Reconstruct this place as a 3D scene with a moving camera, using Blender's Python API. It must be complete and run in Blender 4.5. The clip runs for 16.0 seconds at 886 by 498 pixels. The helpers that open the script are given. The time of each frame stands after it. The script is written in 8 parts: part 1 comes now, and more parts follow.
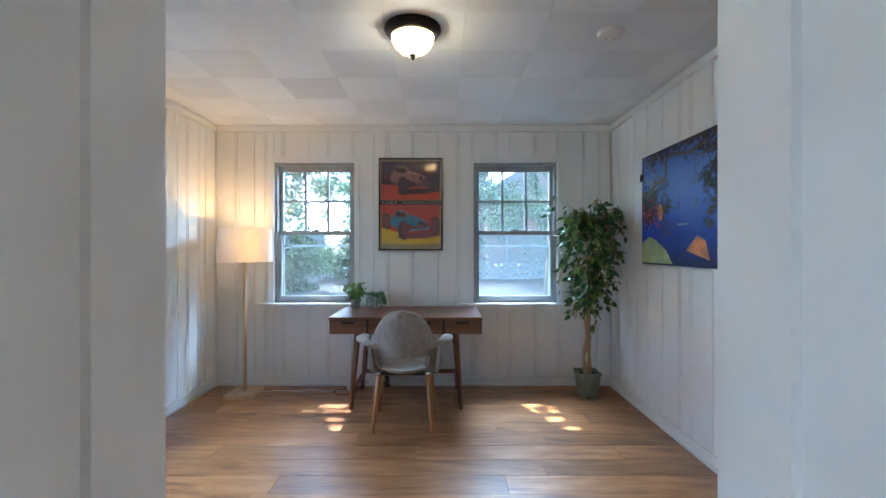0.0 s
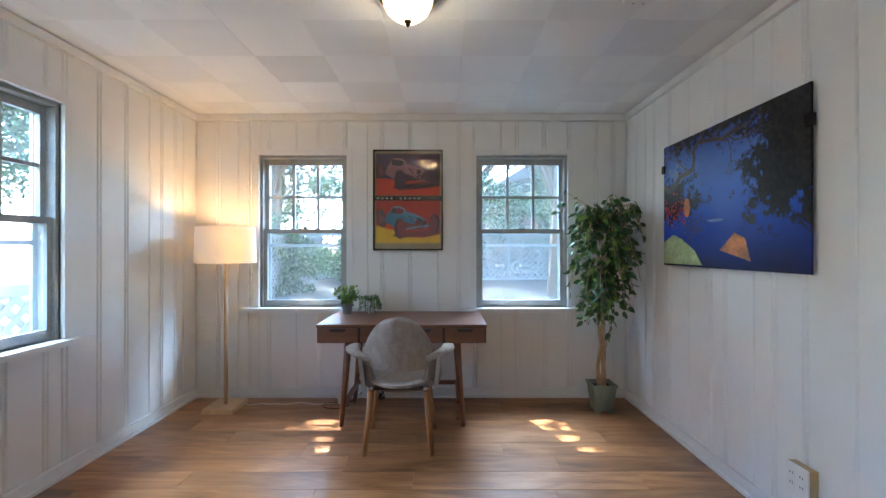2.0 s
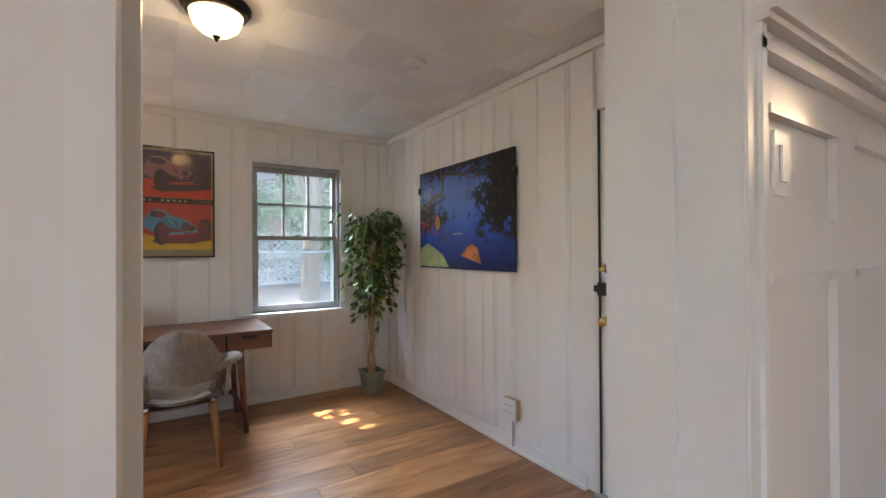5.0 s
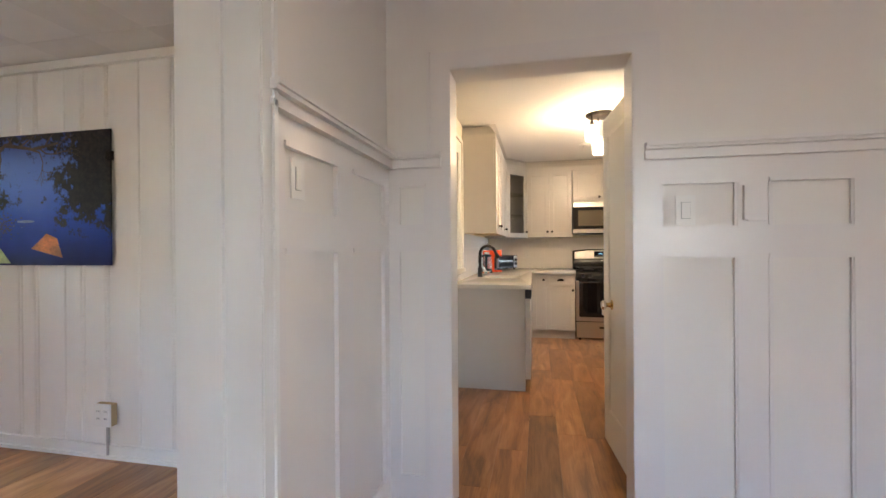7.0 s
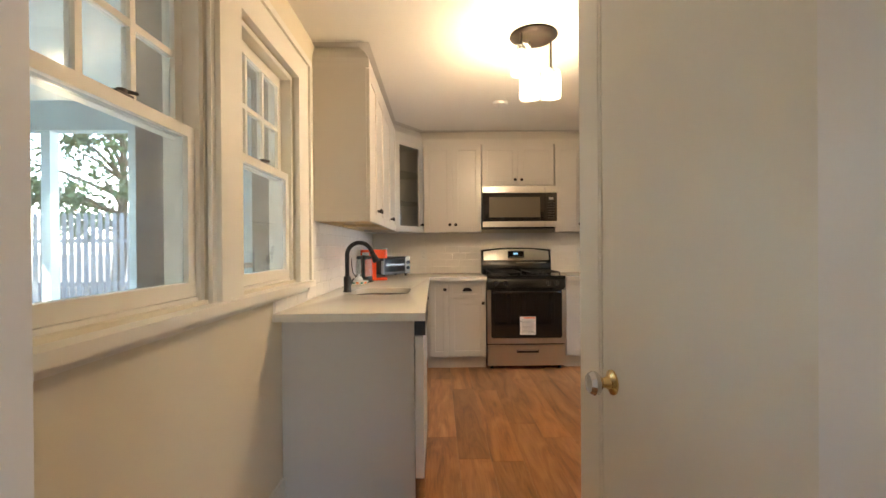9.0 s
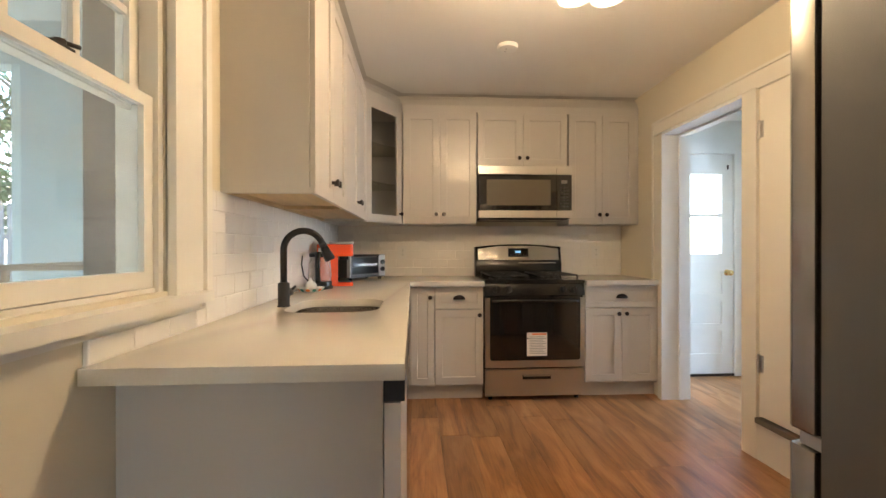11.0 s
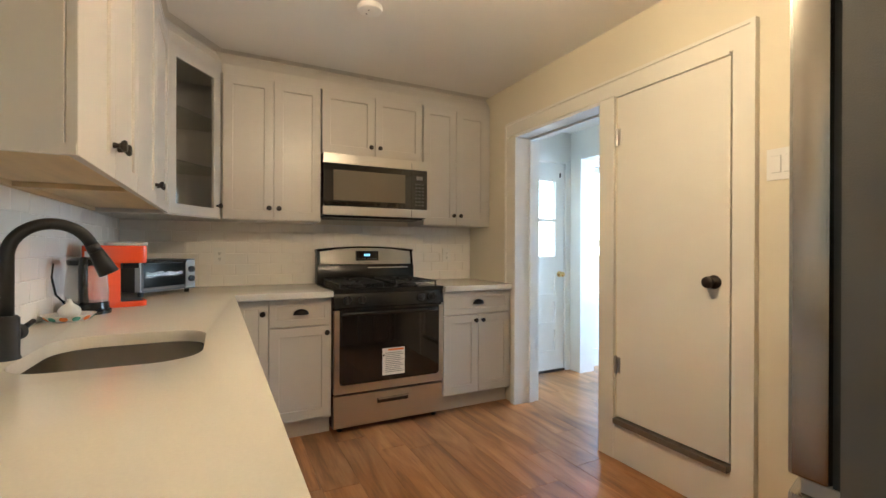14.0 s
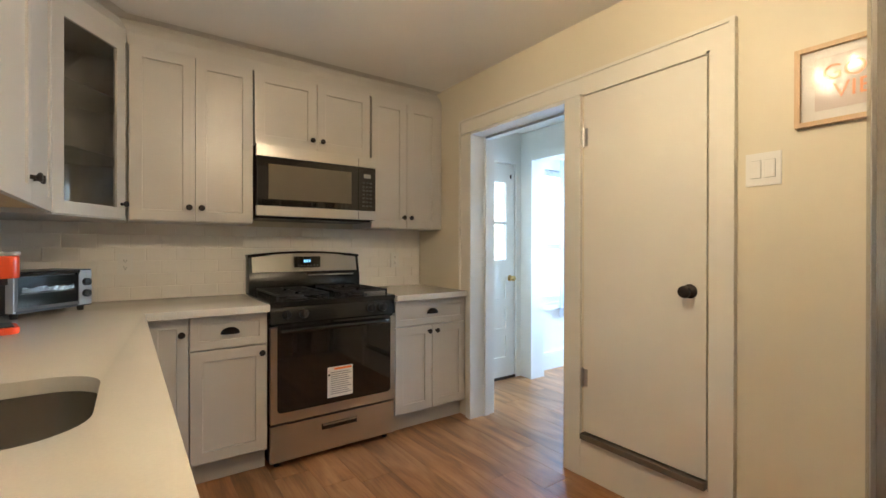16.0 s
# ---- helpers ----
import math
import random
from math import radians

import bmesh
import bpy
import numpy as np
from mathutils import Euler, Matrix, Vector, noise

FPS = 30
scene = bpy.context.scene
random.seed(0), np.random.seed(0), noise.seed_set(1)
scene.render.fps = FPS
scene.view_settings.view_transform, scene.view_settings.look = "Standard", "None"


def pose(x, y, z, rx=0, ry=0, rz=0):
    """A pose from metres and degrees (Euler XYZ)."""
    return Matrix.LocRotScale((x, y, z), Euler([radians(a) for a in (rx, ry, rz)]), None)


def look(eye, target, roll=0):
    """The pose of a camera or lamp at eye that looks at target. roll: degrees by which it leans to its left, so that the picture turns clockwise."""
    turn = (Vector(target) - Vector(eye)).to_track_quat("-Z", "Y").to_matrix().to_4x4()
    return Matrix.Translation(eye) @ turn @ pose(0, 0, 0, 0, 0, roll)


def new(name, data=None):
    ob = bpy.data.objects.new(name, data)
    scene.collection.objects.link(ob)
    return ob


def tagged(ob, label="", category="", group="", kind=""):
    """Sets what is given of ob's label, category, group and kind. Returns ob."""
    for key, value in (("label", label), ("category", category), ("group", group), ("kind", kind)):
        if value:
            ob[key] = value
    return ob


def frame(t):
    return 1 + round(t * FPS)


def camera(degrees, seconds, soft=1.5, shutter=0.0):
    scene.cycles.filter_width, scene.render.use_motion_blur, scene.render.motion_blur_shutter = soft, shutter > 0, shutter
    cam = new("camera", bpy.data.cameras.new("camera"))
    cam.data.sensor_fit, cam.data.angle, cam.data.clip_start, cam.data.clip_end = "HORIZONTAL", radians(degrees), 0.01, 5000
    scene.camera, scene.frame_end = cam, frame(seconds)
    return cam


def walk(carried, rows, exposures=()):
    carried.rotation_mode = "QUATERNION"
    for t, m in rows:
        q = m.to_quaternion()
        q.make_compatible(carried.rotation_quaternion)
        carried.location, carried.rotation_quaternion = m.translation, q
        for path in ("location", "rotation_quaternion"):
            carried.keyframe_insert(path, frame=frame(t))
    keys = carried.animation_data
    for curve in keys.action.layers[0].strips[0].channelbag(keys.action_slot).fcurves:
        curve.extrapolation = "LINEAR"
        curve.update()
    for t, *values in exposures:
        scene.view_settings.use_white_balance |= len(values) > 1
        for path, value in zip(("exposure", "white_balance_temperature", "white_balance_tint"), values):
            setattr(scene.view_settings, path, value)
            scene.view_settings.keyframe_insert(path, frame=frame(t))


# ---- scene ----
cam = camera(90.5, 16.0)
PATH = [
    (0, (0.064, 0.127, 1.234), (0.064, 2.127, 1.234), -0.0),
    (0.5, (0.071, 0.221, 1.221), (0.07, 2.221, 1.224), -0.0),
    (1, (0.053, 0.3, 1.207), (0.063, 2.299, 1.217), -0.0),
    (1.5, (0.065, 0.379, 1.218), (0.067, 2.379, 1.223), 0.0),
    (2, (0.063, 0.453, 1.227), (0.063, 2.453, 1.23), 0.0),
    (2.5, (0.071, 0.542, 1.243), (0.065, 2.542, 1.247), 0.0),
    (3, (0.064, 0.627, 1.264), (0.062, 2.627, 1.27), 0.0),
    (3.2, (0.058, 0.636, 1.262), (0.066, 2.636, 1.271), 0.0),
    (5.3, (-0.404, 0.092, 1.256), (0.927, 1.585, 1.27), -0.2),
    (5.5, (-0.474, 0.043, 1.246), (1.01, 1.385, 1.264), -0.1),
    (6, (-0.606, -0.043, 1.236), (1.147, 0.919, 1.247), -0.1),
    (6.5, (-0.646, -0.112, 1.222), (1.242, 0.549, 1.228), -0.2),
    (7, (-0.508, -0.166, 1.208), (1.446, 0.257, 1.206), -0.4),
    (7.5, (-0.173, -0.202, 1.205), (1.816, 0.007, 1.196), -0.3),
    (8, (0.274, -0.21, 1.202), (2.273, -0.164, 1.192), -0.3),
    (8.5, (0.744, -0.185, 1.206), (2.744, -0.2, 1.196), -0.3),
    (9, (1.178, -0.17, 1.198), (3.178, -0.193, 1.19), -0.4),
    (9.2, (1.338, -0.164, 1.197), (3.338, -0.194, 1.188), -0.5),
    (11.3, (2.244, -0.13, 1.15), (4.238, -0.296, 1.147), 0.2),
    (11.5, (2.283, -0.121, 1.146), (4.269, -0.351, 1.146), 0.2),
    (12, (2.367, -0.088, 1.143), (4.328, -0.478, 1.144), 0.2),
    (12.5, (2.436, -0.054, 1.146), (4.365, -0.583, 1.146), 0.2),
    (13, (2.51, -0.027, 1.152), (4.399, -0.684, 1.155), 0.2),
    (13.5, (2.599, -0.02, 1.155), (4.437, -0.807, 1.156), 0.2),
    (14, (2.701, -0.025, 1.174), (4.488, -0.923, 1.171), 0.2),
    (14.5, (2.783, -0.021, 1.18), (4.529, -0.997, 1.18), 0.2),
    (15, (2.857, -0.028, 1.193), (4.565, -1.068, 1.189), 0.1),
    (15.5, (2.926, -0.036, 1.198), (4.595, -1.137, 1.197), 0.1),
    (16, (2.987, -0.039, 1.212), (4.619, -1.195, 1.207), 0.1),
]
walk(cam, [(t, look(eye, target, roll)) for t, eye, target, roll in PATH], exposures=[(0.0, 4.42, 5250, 4), (1.5, 4.45, 5450, 6), (3.2, 4.4, 6000, 10), (5.5, 4.35, 6950, 15), (6.2, 4.43, 6850, 14), (7.2, 4.55, 6650, 13), (8.5, 4.25, 7200, 14), (9.2, 4.28, 6900, 11), (11.5, 4.15, 7000, 12), (13.5, 4.1, 6550, 8), (16.0, 4.0, 6250, 6)])

# ---------------------------------------------------------------- world and large lights
world = bpy.data.worlds.new("sky")
scene.world = world
world.use_nodes = True
wn = world.node_tree
sky = wn.nodes.new("ShaderNodeTexSky")
sky.sky_type = "NISHITA"
sky.sun_disc = False
sky.sun_elevation = radians(58)
sky.sun_rotation = radians(-24)
wn.links.new(sky.outputs[0], wn.nodes["Background"].inputs[0])
wn.nodes["Background"].inputs[1].default_value = 0.15

SUN_WAY = Vector((0.45, -1.0, -1.75))
sun = new("sun", bpy.data.lights.new("sun", "SUN"))
sun.data.energy = 2.3
sun.data.angle = radians(0.5)
sun.data.color = (1.0, 0.93, 0.82)
sun.matrix_world = look((-2, 14, 20), Vector((-2, 14, 20)) + SUN_WAY)


def area_lamp(name, eye, target, w, h, watts, color):
    ob = new(name, bpy.data.lights.new(name, "AREA"))
    ob.data.shape, ob.data.size, ob.data.size_y = "RECTANGLE", w, h
    ob.data.energy, ob.data.color = watts, color
    ob.matrix_world = look(eye, target)
    return ob


def bulb_lamp(name, at, watts, color, radius):
    ob = new(name, bpy.data.lights.new(name, "POINT"))
    ob.data.energy, ob.data.color, ob.data.shadow_soft_size = watts, color, radius
    ob.location = at
    return ob


WARM = (1.0, 0.70, 0.37)
# area lamps added in unseen openings stand for daylight in front and back rooms
area_lamp("added_daylight_front_room", (-2.57, -1.75, 1.4), (1.4, -2.3, 1.1), 1.1, 1.5, 0.35, (1.0, 0.87, 0.79))
area_lamp("added_daylight_back_room", (5.2, -4.66, 1.35), (5.2, 0, 1.2), 1.3, 1.3, 6.0, (0.48, 0.70, 1.0))
# area lamps added outside above the office windows, out of view, for more skylight
for wx, watts in ((-1.104, 3), (0.72, 14)):
    area_lamp("added_daylight_office", (wx, 5.22, 2.78), (wx, 3.2, 1.15), 0.9, 0.85, watts, (0.64, 0.81, 1.0))
area_lamp("added_daylight_office", (-3.1, 2.465, 2.98), (-1.1, 2.465, 1.15), 0.9, 0.85, 13, (0.64, 0.81, 1.0))
bulb_lamp("office_bulb", (-0.09, 2.36, 2.265), 0.30, (1.0, 0.78, 0.50), 0.04)
bulb_lamp("floor_lamp_bulb", (-1.62, 3.86, 1.27), 0.80, (1.0, 0.54, 0.20), 0.035)
for k, (dx, dy, dz) in enumerate([(-0.075, 0.085, -0.155), (0.02, 0.02, -0.26), (0.03, -0.11, -0.25)]):
    bulb_lamp("kitchen_bulb", (3.74 + dx, -0.735 + dy, 2.43 + dz - 0.02), 0.82, (1.0, 0.755, 0.49), 0.026)


# ---------------------------------------------------------------- materials
def mat(name, color, rough=0.5, metal=0.0, var=0.06, scale=3.0, bump=0.0, bscale=60.0, stretch=(1, 1, 1), spec=0.5, coat=0.0, fine=0.0, per_object=0.0):
    """Principled surface with variation at two scales and a fine relief."""
    m = bpy.data.materials.new(name)
    m.use_nodes = True
    nt = m.node_tree
    b = nt.nodes["Principled BSDF"]
    b.inputs["Roughness"].default_value = rough
    b.inputs["Metallic"].default_value = metal
    b.inputs["Specular IOR Level"].default_value = spec
    b.inputs["Coat Weight"].default_value = coat
    tc = nt.nodes.new("ShaderNodeTexCoord")
    mp = nt.nodes.new("ShaderNodeMapping")
    mp.inputs["Scale"].default_value = stretch
    nt.links.new(tc.outputs["Object"], mp.inputs[0])
    big = nt.nodes.new("ShaderNodeTexNoise")
    big.inputs["Scale"].default_value, big.inputs["Detail"].default_value = scale, 5
    nt.links.new(mp.outputs[0], big.inputs[0])
    small = nt.nodes.new("ShaderNodeTexNoise")
    small.inputs["Scale"].default_value, small.inputs["Detail"].default_value = bscale, 4
    nt.links.new(mp.outputs[0], small.inputs[0])
    hsv = nt.nodes.new("ShaderNodeHueSaturation")
    hsv.inputs["Color"].default_value = (*color, 1)
    mr = nt.nodes.new("ShaderNodeMapRange")
    mr.inputs[1].default_value, mr.inputs[2].default_value = 0.3, 0.7
    mr.inputs[3].default_value, mr.inputs[4].default_value = 1 - var, 1 + var
    nt.links.new(big.outputs[0], mr.inputs[0])
    last = mr.outputs[0]
    if fine:
        mr2 = nt.nodes.new("ShaderNodeMapRange")
        mr2.inputs[1].default_value, mr2.inputs[2].default_value = 0.3, 0.7
        mr2.inputs[3].default_value, mr2.inputs[4].default_value = 1 - fine, 1 + fine
        nt.links.new(small.outputs[0], mr2.inputs[0])
        mul = nt.nodes.new("ShaderNodeMath")
        mul.operation = "MULTIPLY"
        nt.links.new(last, mul.inputs[0]), nt.links.new(mr2.outputs[0], mul.inputs[1])
        last = mul.outputs[0]
    if per_object:
        oi = nt.nodes.new("ShaderNodeObjectInfo")
        mr3 = nt.nodes.new("ShaderNodeMapRange")
        mr3.inputs[3].default_value, mr3.inputs[4].default_value = 1 - per_object, 1 + per_object
        nt.links.new(oi.outputs["Random"], mr3.inputs[0])
        mul = nt.nodes.new("ShaderNodeMath")
        mul.operation = "MULTIPLY"
        nt.links.new(last, mul.inputs[0]), nt.links.new(mr3.outputs[0], mul.inputs[1])
        last = mul.outputs[0]
    nt.links.new(last, hsv.inputs["Value"])
    nt.links.new(hsv.outputs[0], b.inputs["Base Color"])
    rr = nt.nodes.new("ShaderNodeMapRange")
    rr.inputs[1].default_value, rr.inputs[2].default_value = 0.3, 0.7
    rr.inputs[3].default_value, rr.inputs[4].default_value = max(0.02, rough * 0.96), min(1, rough * 1.04)
    nt.links.new(big.outputs[0], rr.inputs[0])
    nt.links.new(rr.outputs[0], b.inputs["Roughness"])
    if bump:
        bp = nt.nodes.new("ShaderNodeBump")
        bp.inputs["Strength"].default_value, bp.inputs["Distance"].default_value = bump, 0.002
        nt.links.new(small.outputs[0], bp.inputs["Height"])
        nt.links.new(bp.outputs[0], b.inputs["Normal"])
    return m


def glow(name, color, strength):
    m = bpy.data.materials.new(name)
    m.use_nodes = True
    b = m.node_tree.nodes["Principled BSDF"]
    b.inputs["Base Color"].default_value = (*color, 1)
    b.inputs["Emission Color"].default_value = (*color, 1)
    b.inputs["Emission Strength"].default_value = strength
    return m


def clear_glass(name, tint=(1, 1, 1), gloss=0.9, rough=0.02, haze=0.0):
    """Thin pane: clear, with a mirror sheen that grows with the angle."""
    m = bpy.data.materials.new(name)
    m.use_nodes = True
    nt = m.node_tree
    nt.nodes.remove(nt.nodes["Principled BSDF"])
    out = nt.nodes["Material Output"]
    tr, gl, mx, lw = (nt.nodes.new("ShaderNode" + k) for k in ("BsdfTransparent", "BsdfGlossy", "MixShader", "LayerWeight"))
    tr.inputs[0].default_value = (*tint, 1)
    gl.inputs["Roughness"].default_value = rough
    gl.inputs["Color"].default_value = (gloss, gloss, gloss, 1)
    lw.inputs[0].default_value = 0.5
    pw, ml = nt.nodes.new("ShaderNodeMath"), nt.nodes.new("ShaderNodeMath")
    pw.operation, ml.operation = "POWER", "MULTIPLY_ADD"
    pw.inputs[1].default_value = 5.0
    ml.inputs[1].default_value, ml.inputs[2].default_value = 0.9, 0.035
    nt.links.new(lw.outputs["Facing"], pw.inputs[0]), nt.links.new(pw.outputs[0], ml.inputs[0])
    nt.links.new(ml.outputs[0], mx.inputs[0])
    nt.links.new(tr.outputs[0], mx.inputs[1]), nt.links.new(gl.outputs[0], mx.inputs[2])
    last = mx
    if haze:
        df, mx2 = nt.nodes.new("ShaderNodeBsdfDiffuse"), nt.nodes.new("ShaderNodeMixShader")
        df.inputs[0].default_value = (0.8, 0.85, 0.88, 1)
        ns = nt.nodes.new("ShaderNodeTexNoise")
        ns.inputs["Scale"].default_value = 4
        mr = nt.nodes.new("ShaderNodeMapRange")
        mr.inputs[3].default_value, mr.inputs[4].default_value = haze * 0.3, haze * 1.7
        nt.links.new(ns.outputs[0], mr.inputs[0]), nt.links.new(mr.outputs[0], mx2.inputs[0])
        nt.links.new(mx.outputs[0], mx2.inputs[1]), nt.links.new(df.outputs[0], mx2.inputs[2])
        last = mx2
    nt.links.new(last.outputs[0], out.inputs[0])
    return m


def translucent(name, color, share=0.5, rough=0.8):
    m = bpy.data.materials.new(name)
    m.use_nodes = True
    nt = m.node_tree
    b, out = nt.nodes["Principled BSDF"], nt.nodes["Material Output"]
    b.inputs["Base Color"].default_value = (*color, 1)
    b.inputs["Roughness"].default_value = rough
    t, mx = nt.nodes.new("ShaderNodeBsdfTranslucent"), nt.nodes.new("ShaderNodeMixShader")
    t.inputs[0].default_value = (*color, 1)
    mx.inputs[0].default_value = share
    nt.links.new(b.outputs[0], mx.inputs[1]), nt.links.new(t.outputs[0], mx.inputs[2])
    nt.links.new(mx.outputs[0], out.inputs[0])
    return m


def plank_mat(name):
    """Brown vinyl oak: long grain along x, cathedral streaks, knots, a tone per plank."""
    m = bpy.data.materials.new(name)
    m.use_nodes = True
    nt = m.node_tree
    b = nt.nodes["Principled BSDF"]
    tc, oi = nt.nodes.new("ShaderNodeTexCoord"), nt.nodes.new("ShaderNodeObjectInfo")
    off = nt.nodes.new("ShaderNodeVectorMath")
    off.operation = "MULTIPLY_ADD"
    comb = nt.nodes.new("ShaderNodeCombineXYZ")
    for k in range(3):
        nt.links.new(oi.outputs["Random"], comb.inputs[k])
    off.inputs[1].default_value = (31, 17, 9)
    nt.links.new(comb.outputs[0], off.inputs[0])
    nt.links.new(tc.outputs["Object"], off.inputs[2])
    def noise_at(scale, stretch, detail, dist=0.0):
        mp = nt.nodes.new("ShaderNodeMapping")
        mp.inputs["Scale"].default_value = stretch
        nt.links.new(off.outputs[0], mp.inputs[0])
        n = nt.nodes.new("ShaderNodeTexNoise")
        n.inputs["Scale"].default_value, n.inputs["Detail"].default_value, n.inputs["Distortion"].default_value = scale, detail, dist
        nt.links.new(mp.outputs[0], n.inputs[0])
        return n.outputs[0]
    broad = noise_at(2.2, (0.8, 4.0, 1), 4, 1.2)
    grain = noise_at(14, (0.35, 9.0, 1), 6, 0.5)
    ramp = nt.nodes.new("ShaderNodeValToRGB")
    els = ramp.color_ramp.elements
    els[0].position, els[0].color = 0.32, (0.150, 0.063, 0.026, 1)
    els[1].position, els[1].color = 0.70, (0.47, 0.248, 0.110, 1)
    mid = els.new(0.5)
    mid.color = (0.335, 0.147, 0.051, 1)
    mixf = nt.nodes.new("ShaderNodeMath")
    mixf.operation = "MULTIPLY_ADD"
    mixf.inputs[1].default_value = 0.24
    nt.links.new(grain, mixf.inputs[0])
    b2 = nt.nodes.new("ShaderNodeMath")
    b2.operation = "MULTIPLY"
    b2.inputs[1].default_value = 0.76
    nt.links.new(broad, b2.inputs[0]), nt.links.new(b2.outputs[0], mixf.inputs[2])
    nt.links.new(mixf.outputs[0], ramp.inputs[0])
    hsv = nt.nodes.new("ShaderNodeHueSaturation")
    mr = nt.nodes.new("ShaderNodeMapRange")
    mr.inputs[3].default_value, mr.inputs[4].default_value = 0.74, 1.24
    nt.links.new(oi.outputs["Random"], mr.inputs[0])
    nt.links.new(mr.outputs[0], hsv.inputs["Value"])
    nt.links.new(ramp.outputs[0], hsv.inputs["Color"])
    # dark heartwood figure and a few knots
    fig = noise_at(3.4, (0.55, 5.5, 1), 3, 3.0)
    fr = nt.nodes.new("ShaderNodeMapRange")
    fr.inputs[1].default_value, fr.inputs[2].default_value, fr.inputs[3].default_value, fr.inputs[4].default_value = 0.54, 0.74, 0.0, 0.42
    nt.links.new(fig, fr.inputs[0])
    dk_ = nt.nodes.new("ShaderNodeMix")
    dk_.data_type, dk_.blend_type = "RGBA", "MULTIPLY"
    nt.links.new(fr.outputs[0], dk_.inputs[0]), nt.links.new(hsv.outputs[0], dk_.inputs[6])
    dk_.inputs[7].default_value = (0.50, 0.42, 0.38, 1)
    nt.links.new(dk_.outputs[2], b.inputs["Base Color"])
    rr = nt.nodes.new("ShaderNodeMapRange")
    rr.inputs[3].default_value, rr.inputs[4].default_value = 0.26, 0.38
    nt.links.new(grain, rr.inputs[0]), nt.links.new(rr.outputs[0], b.inputs["Roughness"])
    bp = nt.nodes.new("ShaderNodeBump")
    bp.inputs["Strength"].default_value, bp.inputs["Distance"].default_value = 0.10, 0.001
    nt.links.new(grain, bp.inputs["Height"]), nt.links.new(bp.outputs[0], b.inputs["Normal"])
    return m


M = {}
M["plank"] = plank_mat("vinyl_oak_plank")
M["subfloor"] = mat("dark_joint", (0.05, 0.035, 0.025), 0.8)
M["panel"] = mat("white_panelling_paint", (0.82, 0.815, 0.79), 0.42, var=0.025, scale=2.0, bump=0.10, bscale=90)
M["trim"] = mat("white_trim_paint", (0.80, 0.80, 0.78), 0.35, var=0.03, scale=4, bump=0.08, bscale=70)
M["gloss"] = mat("glossy_white_wainscot_paint", (0.78, 0.75, 0.73), 0.30, var=0.01, scale=3)
M["plaster"] = mat("white_wall_plaster", (0.80, 0.77, 0.73), 0.6, var=0.02, scale=1.5, bump=0.12, bscale=120)
M["cream"] = mat("cream_wall_paint", (0.72, 0.655, 0.515), 0.5, var=0.02, scale=1.5, bump=0.12, bscale=110)
M["ktrim"] = mat("cream_white_trim_paint", (0.77, 0.735, 0.655), 0.5, var=0.006, scale=1.2, bump=0.1, bscale=60)
M["kceil"] = mat("kitchen_ceiling_paint", (0.82, 0.80, 0.76), 0.7, var=0.02, scale=1.5, bump=0.15, bscale=140)
M["ceil_a"] = mat("white_tile_ribbed_across", (0.78, 0.78, 0.77), 0.6, var=0.02, bump=0.6, bscale=55, stretch=(0.03, 3, 1))
M["ceil_b"] = mat("white_tile_ribbed_along", (0.84, 0.84, 0.83), 0.6, var=0.02, bump=0.6, bscale=55, stretch=(3, 0.03, 1))
M["ceil_c"] = mat("grey_white_tile_smooth", (0.70, 0.70, 0.69), 0.55, var=0.03, bump=0.2, bscale=80)
M["sash"] = mat("weathered_grey_sash_paint", (0.34, 0.35, 0.34), 0.5, var=0.18, scale=8, bump=0.3, bscale=80, fine=0.1)
M["storm"] = mat("dull_aluminium_storm_frame", (0.42, 0.46, 0.49), 0.4, metal=0.4, var=0.1)
M["latch"] = mat("dark_bronze_latch", (0.05, 0.04, 0.035), 0.4, metal=0.7)
# pale haze mixed into the panes imitates the bright, washed-out view
M["glass"] = clear_glass("window_pane_glass", (0.95, 0.98, 0.98), haze=0.15)
M["print_glass"] = clear_glass("picture_glazing", (0.98, 0.98, 0.98))
M["walnut"] = mat("walnut_veneer", (0.17, 0.066, 0.030), 0.36, var=0.22, scale=3, bump=0.1, bscale=40, stretch=(0.6, 6, 6), fine=0.18)
M["dark_walnut_and_shade"] = mat("dark_walnut_and_gap_shade", (0.03, 0.017, 0.012), 0.6)
M["tweed"] = mat("grey_tweed_cloth", (0.36, 0.315, 0.275), 0.95, var=0.16, scale=30, bump=0.9, bscale=380, stretch=(1, 1, 0.45), fine=0.45, spec=0.1)
M["oak"] = mat("honey_oak_leg", (0.36, 0.165, 0.058), 0.42, var=0.15, scale=6, stretch=(5, 5, 0.5), fine=0.1)
M["pine"] = mat("pale_pine_wood", (0.62, 0.43, 0.25), 0.5, var=0.1, scale=5, stretch=(6, 6, 0.6), fine=0.08)
M["chrome"] = mat("chrome", (0.75, 0.75, 0.76), 0.15, metal=1.0, var=0.02)
M["steel"] = mat("brushed_stainless_steel", (0.58, 0.56, 0.53), 0.3, metal=1.0, var=0.015, scale=3, bump=0.12, bscale=120, stretch=(1, 0.06, 6))
M["fridge_steel"] = mat("satin_stainless_fridge_door", (0.38, 0.355, 0.32), 0.27, metal=1.0, var=0.008, scale=1, bump=0.03, bscale=300, stretch=(8, 8, 0.05))
M["fridge_side"] = mat("dark_grey_textured_fridge_side", (0.10, 0.096, 0.09), 0.45, var=0.05, bump=0.35, bscale=300)
M["black"] = mat("black_enamel", (0.012, 0.012, 0.012), 0.22, var=0.1)
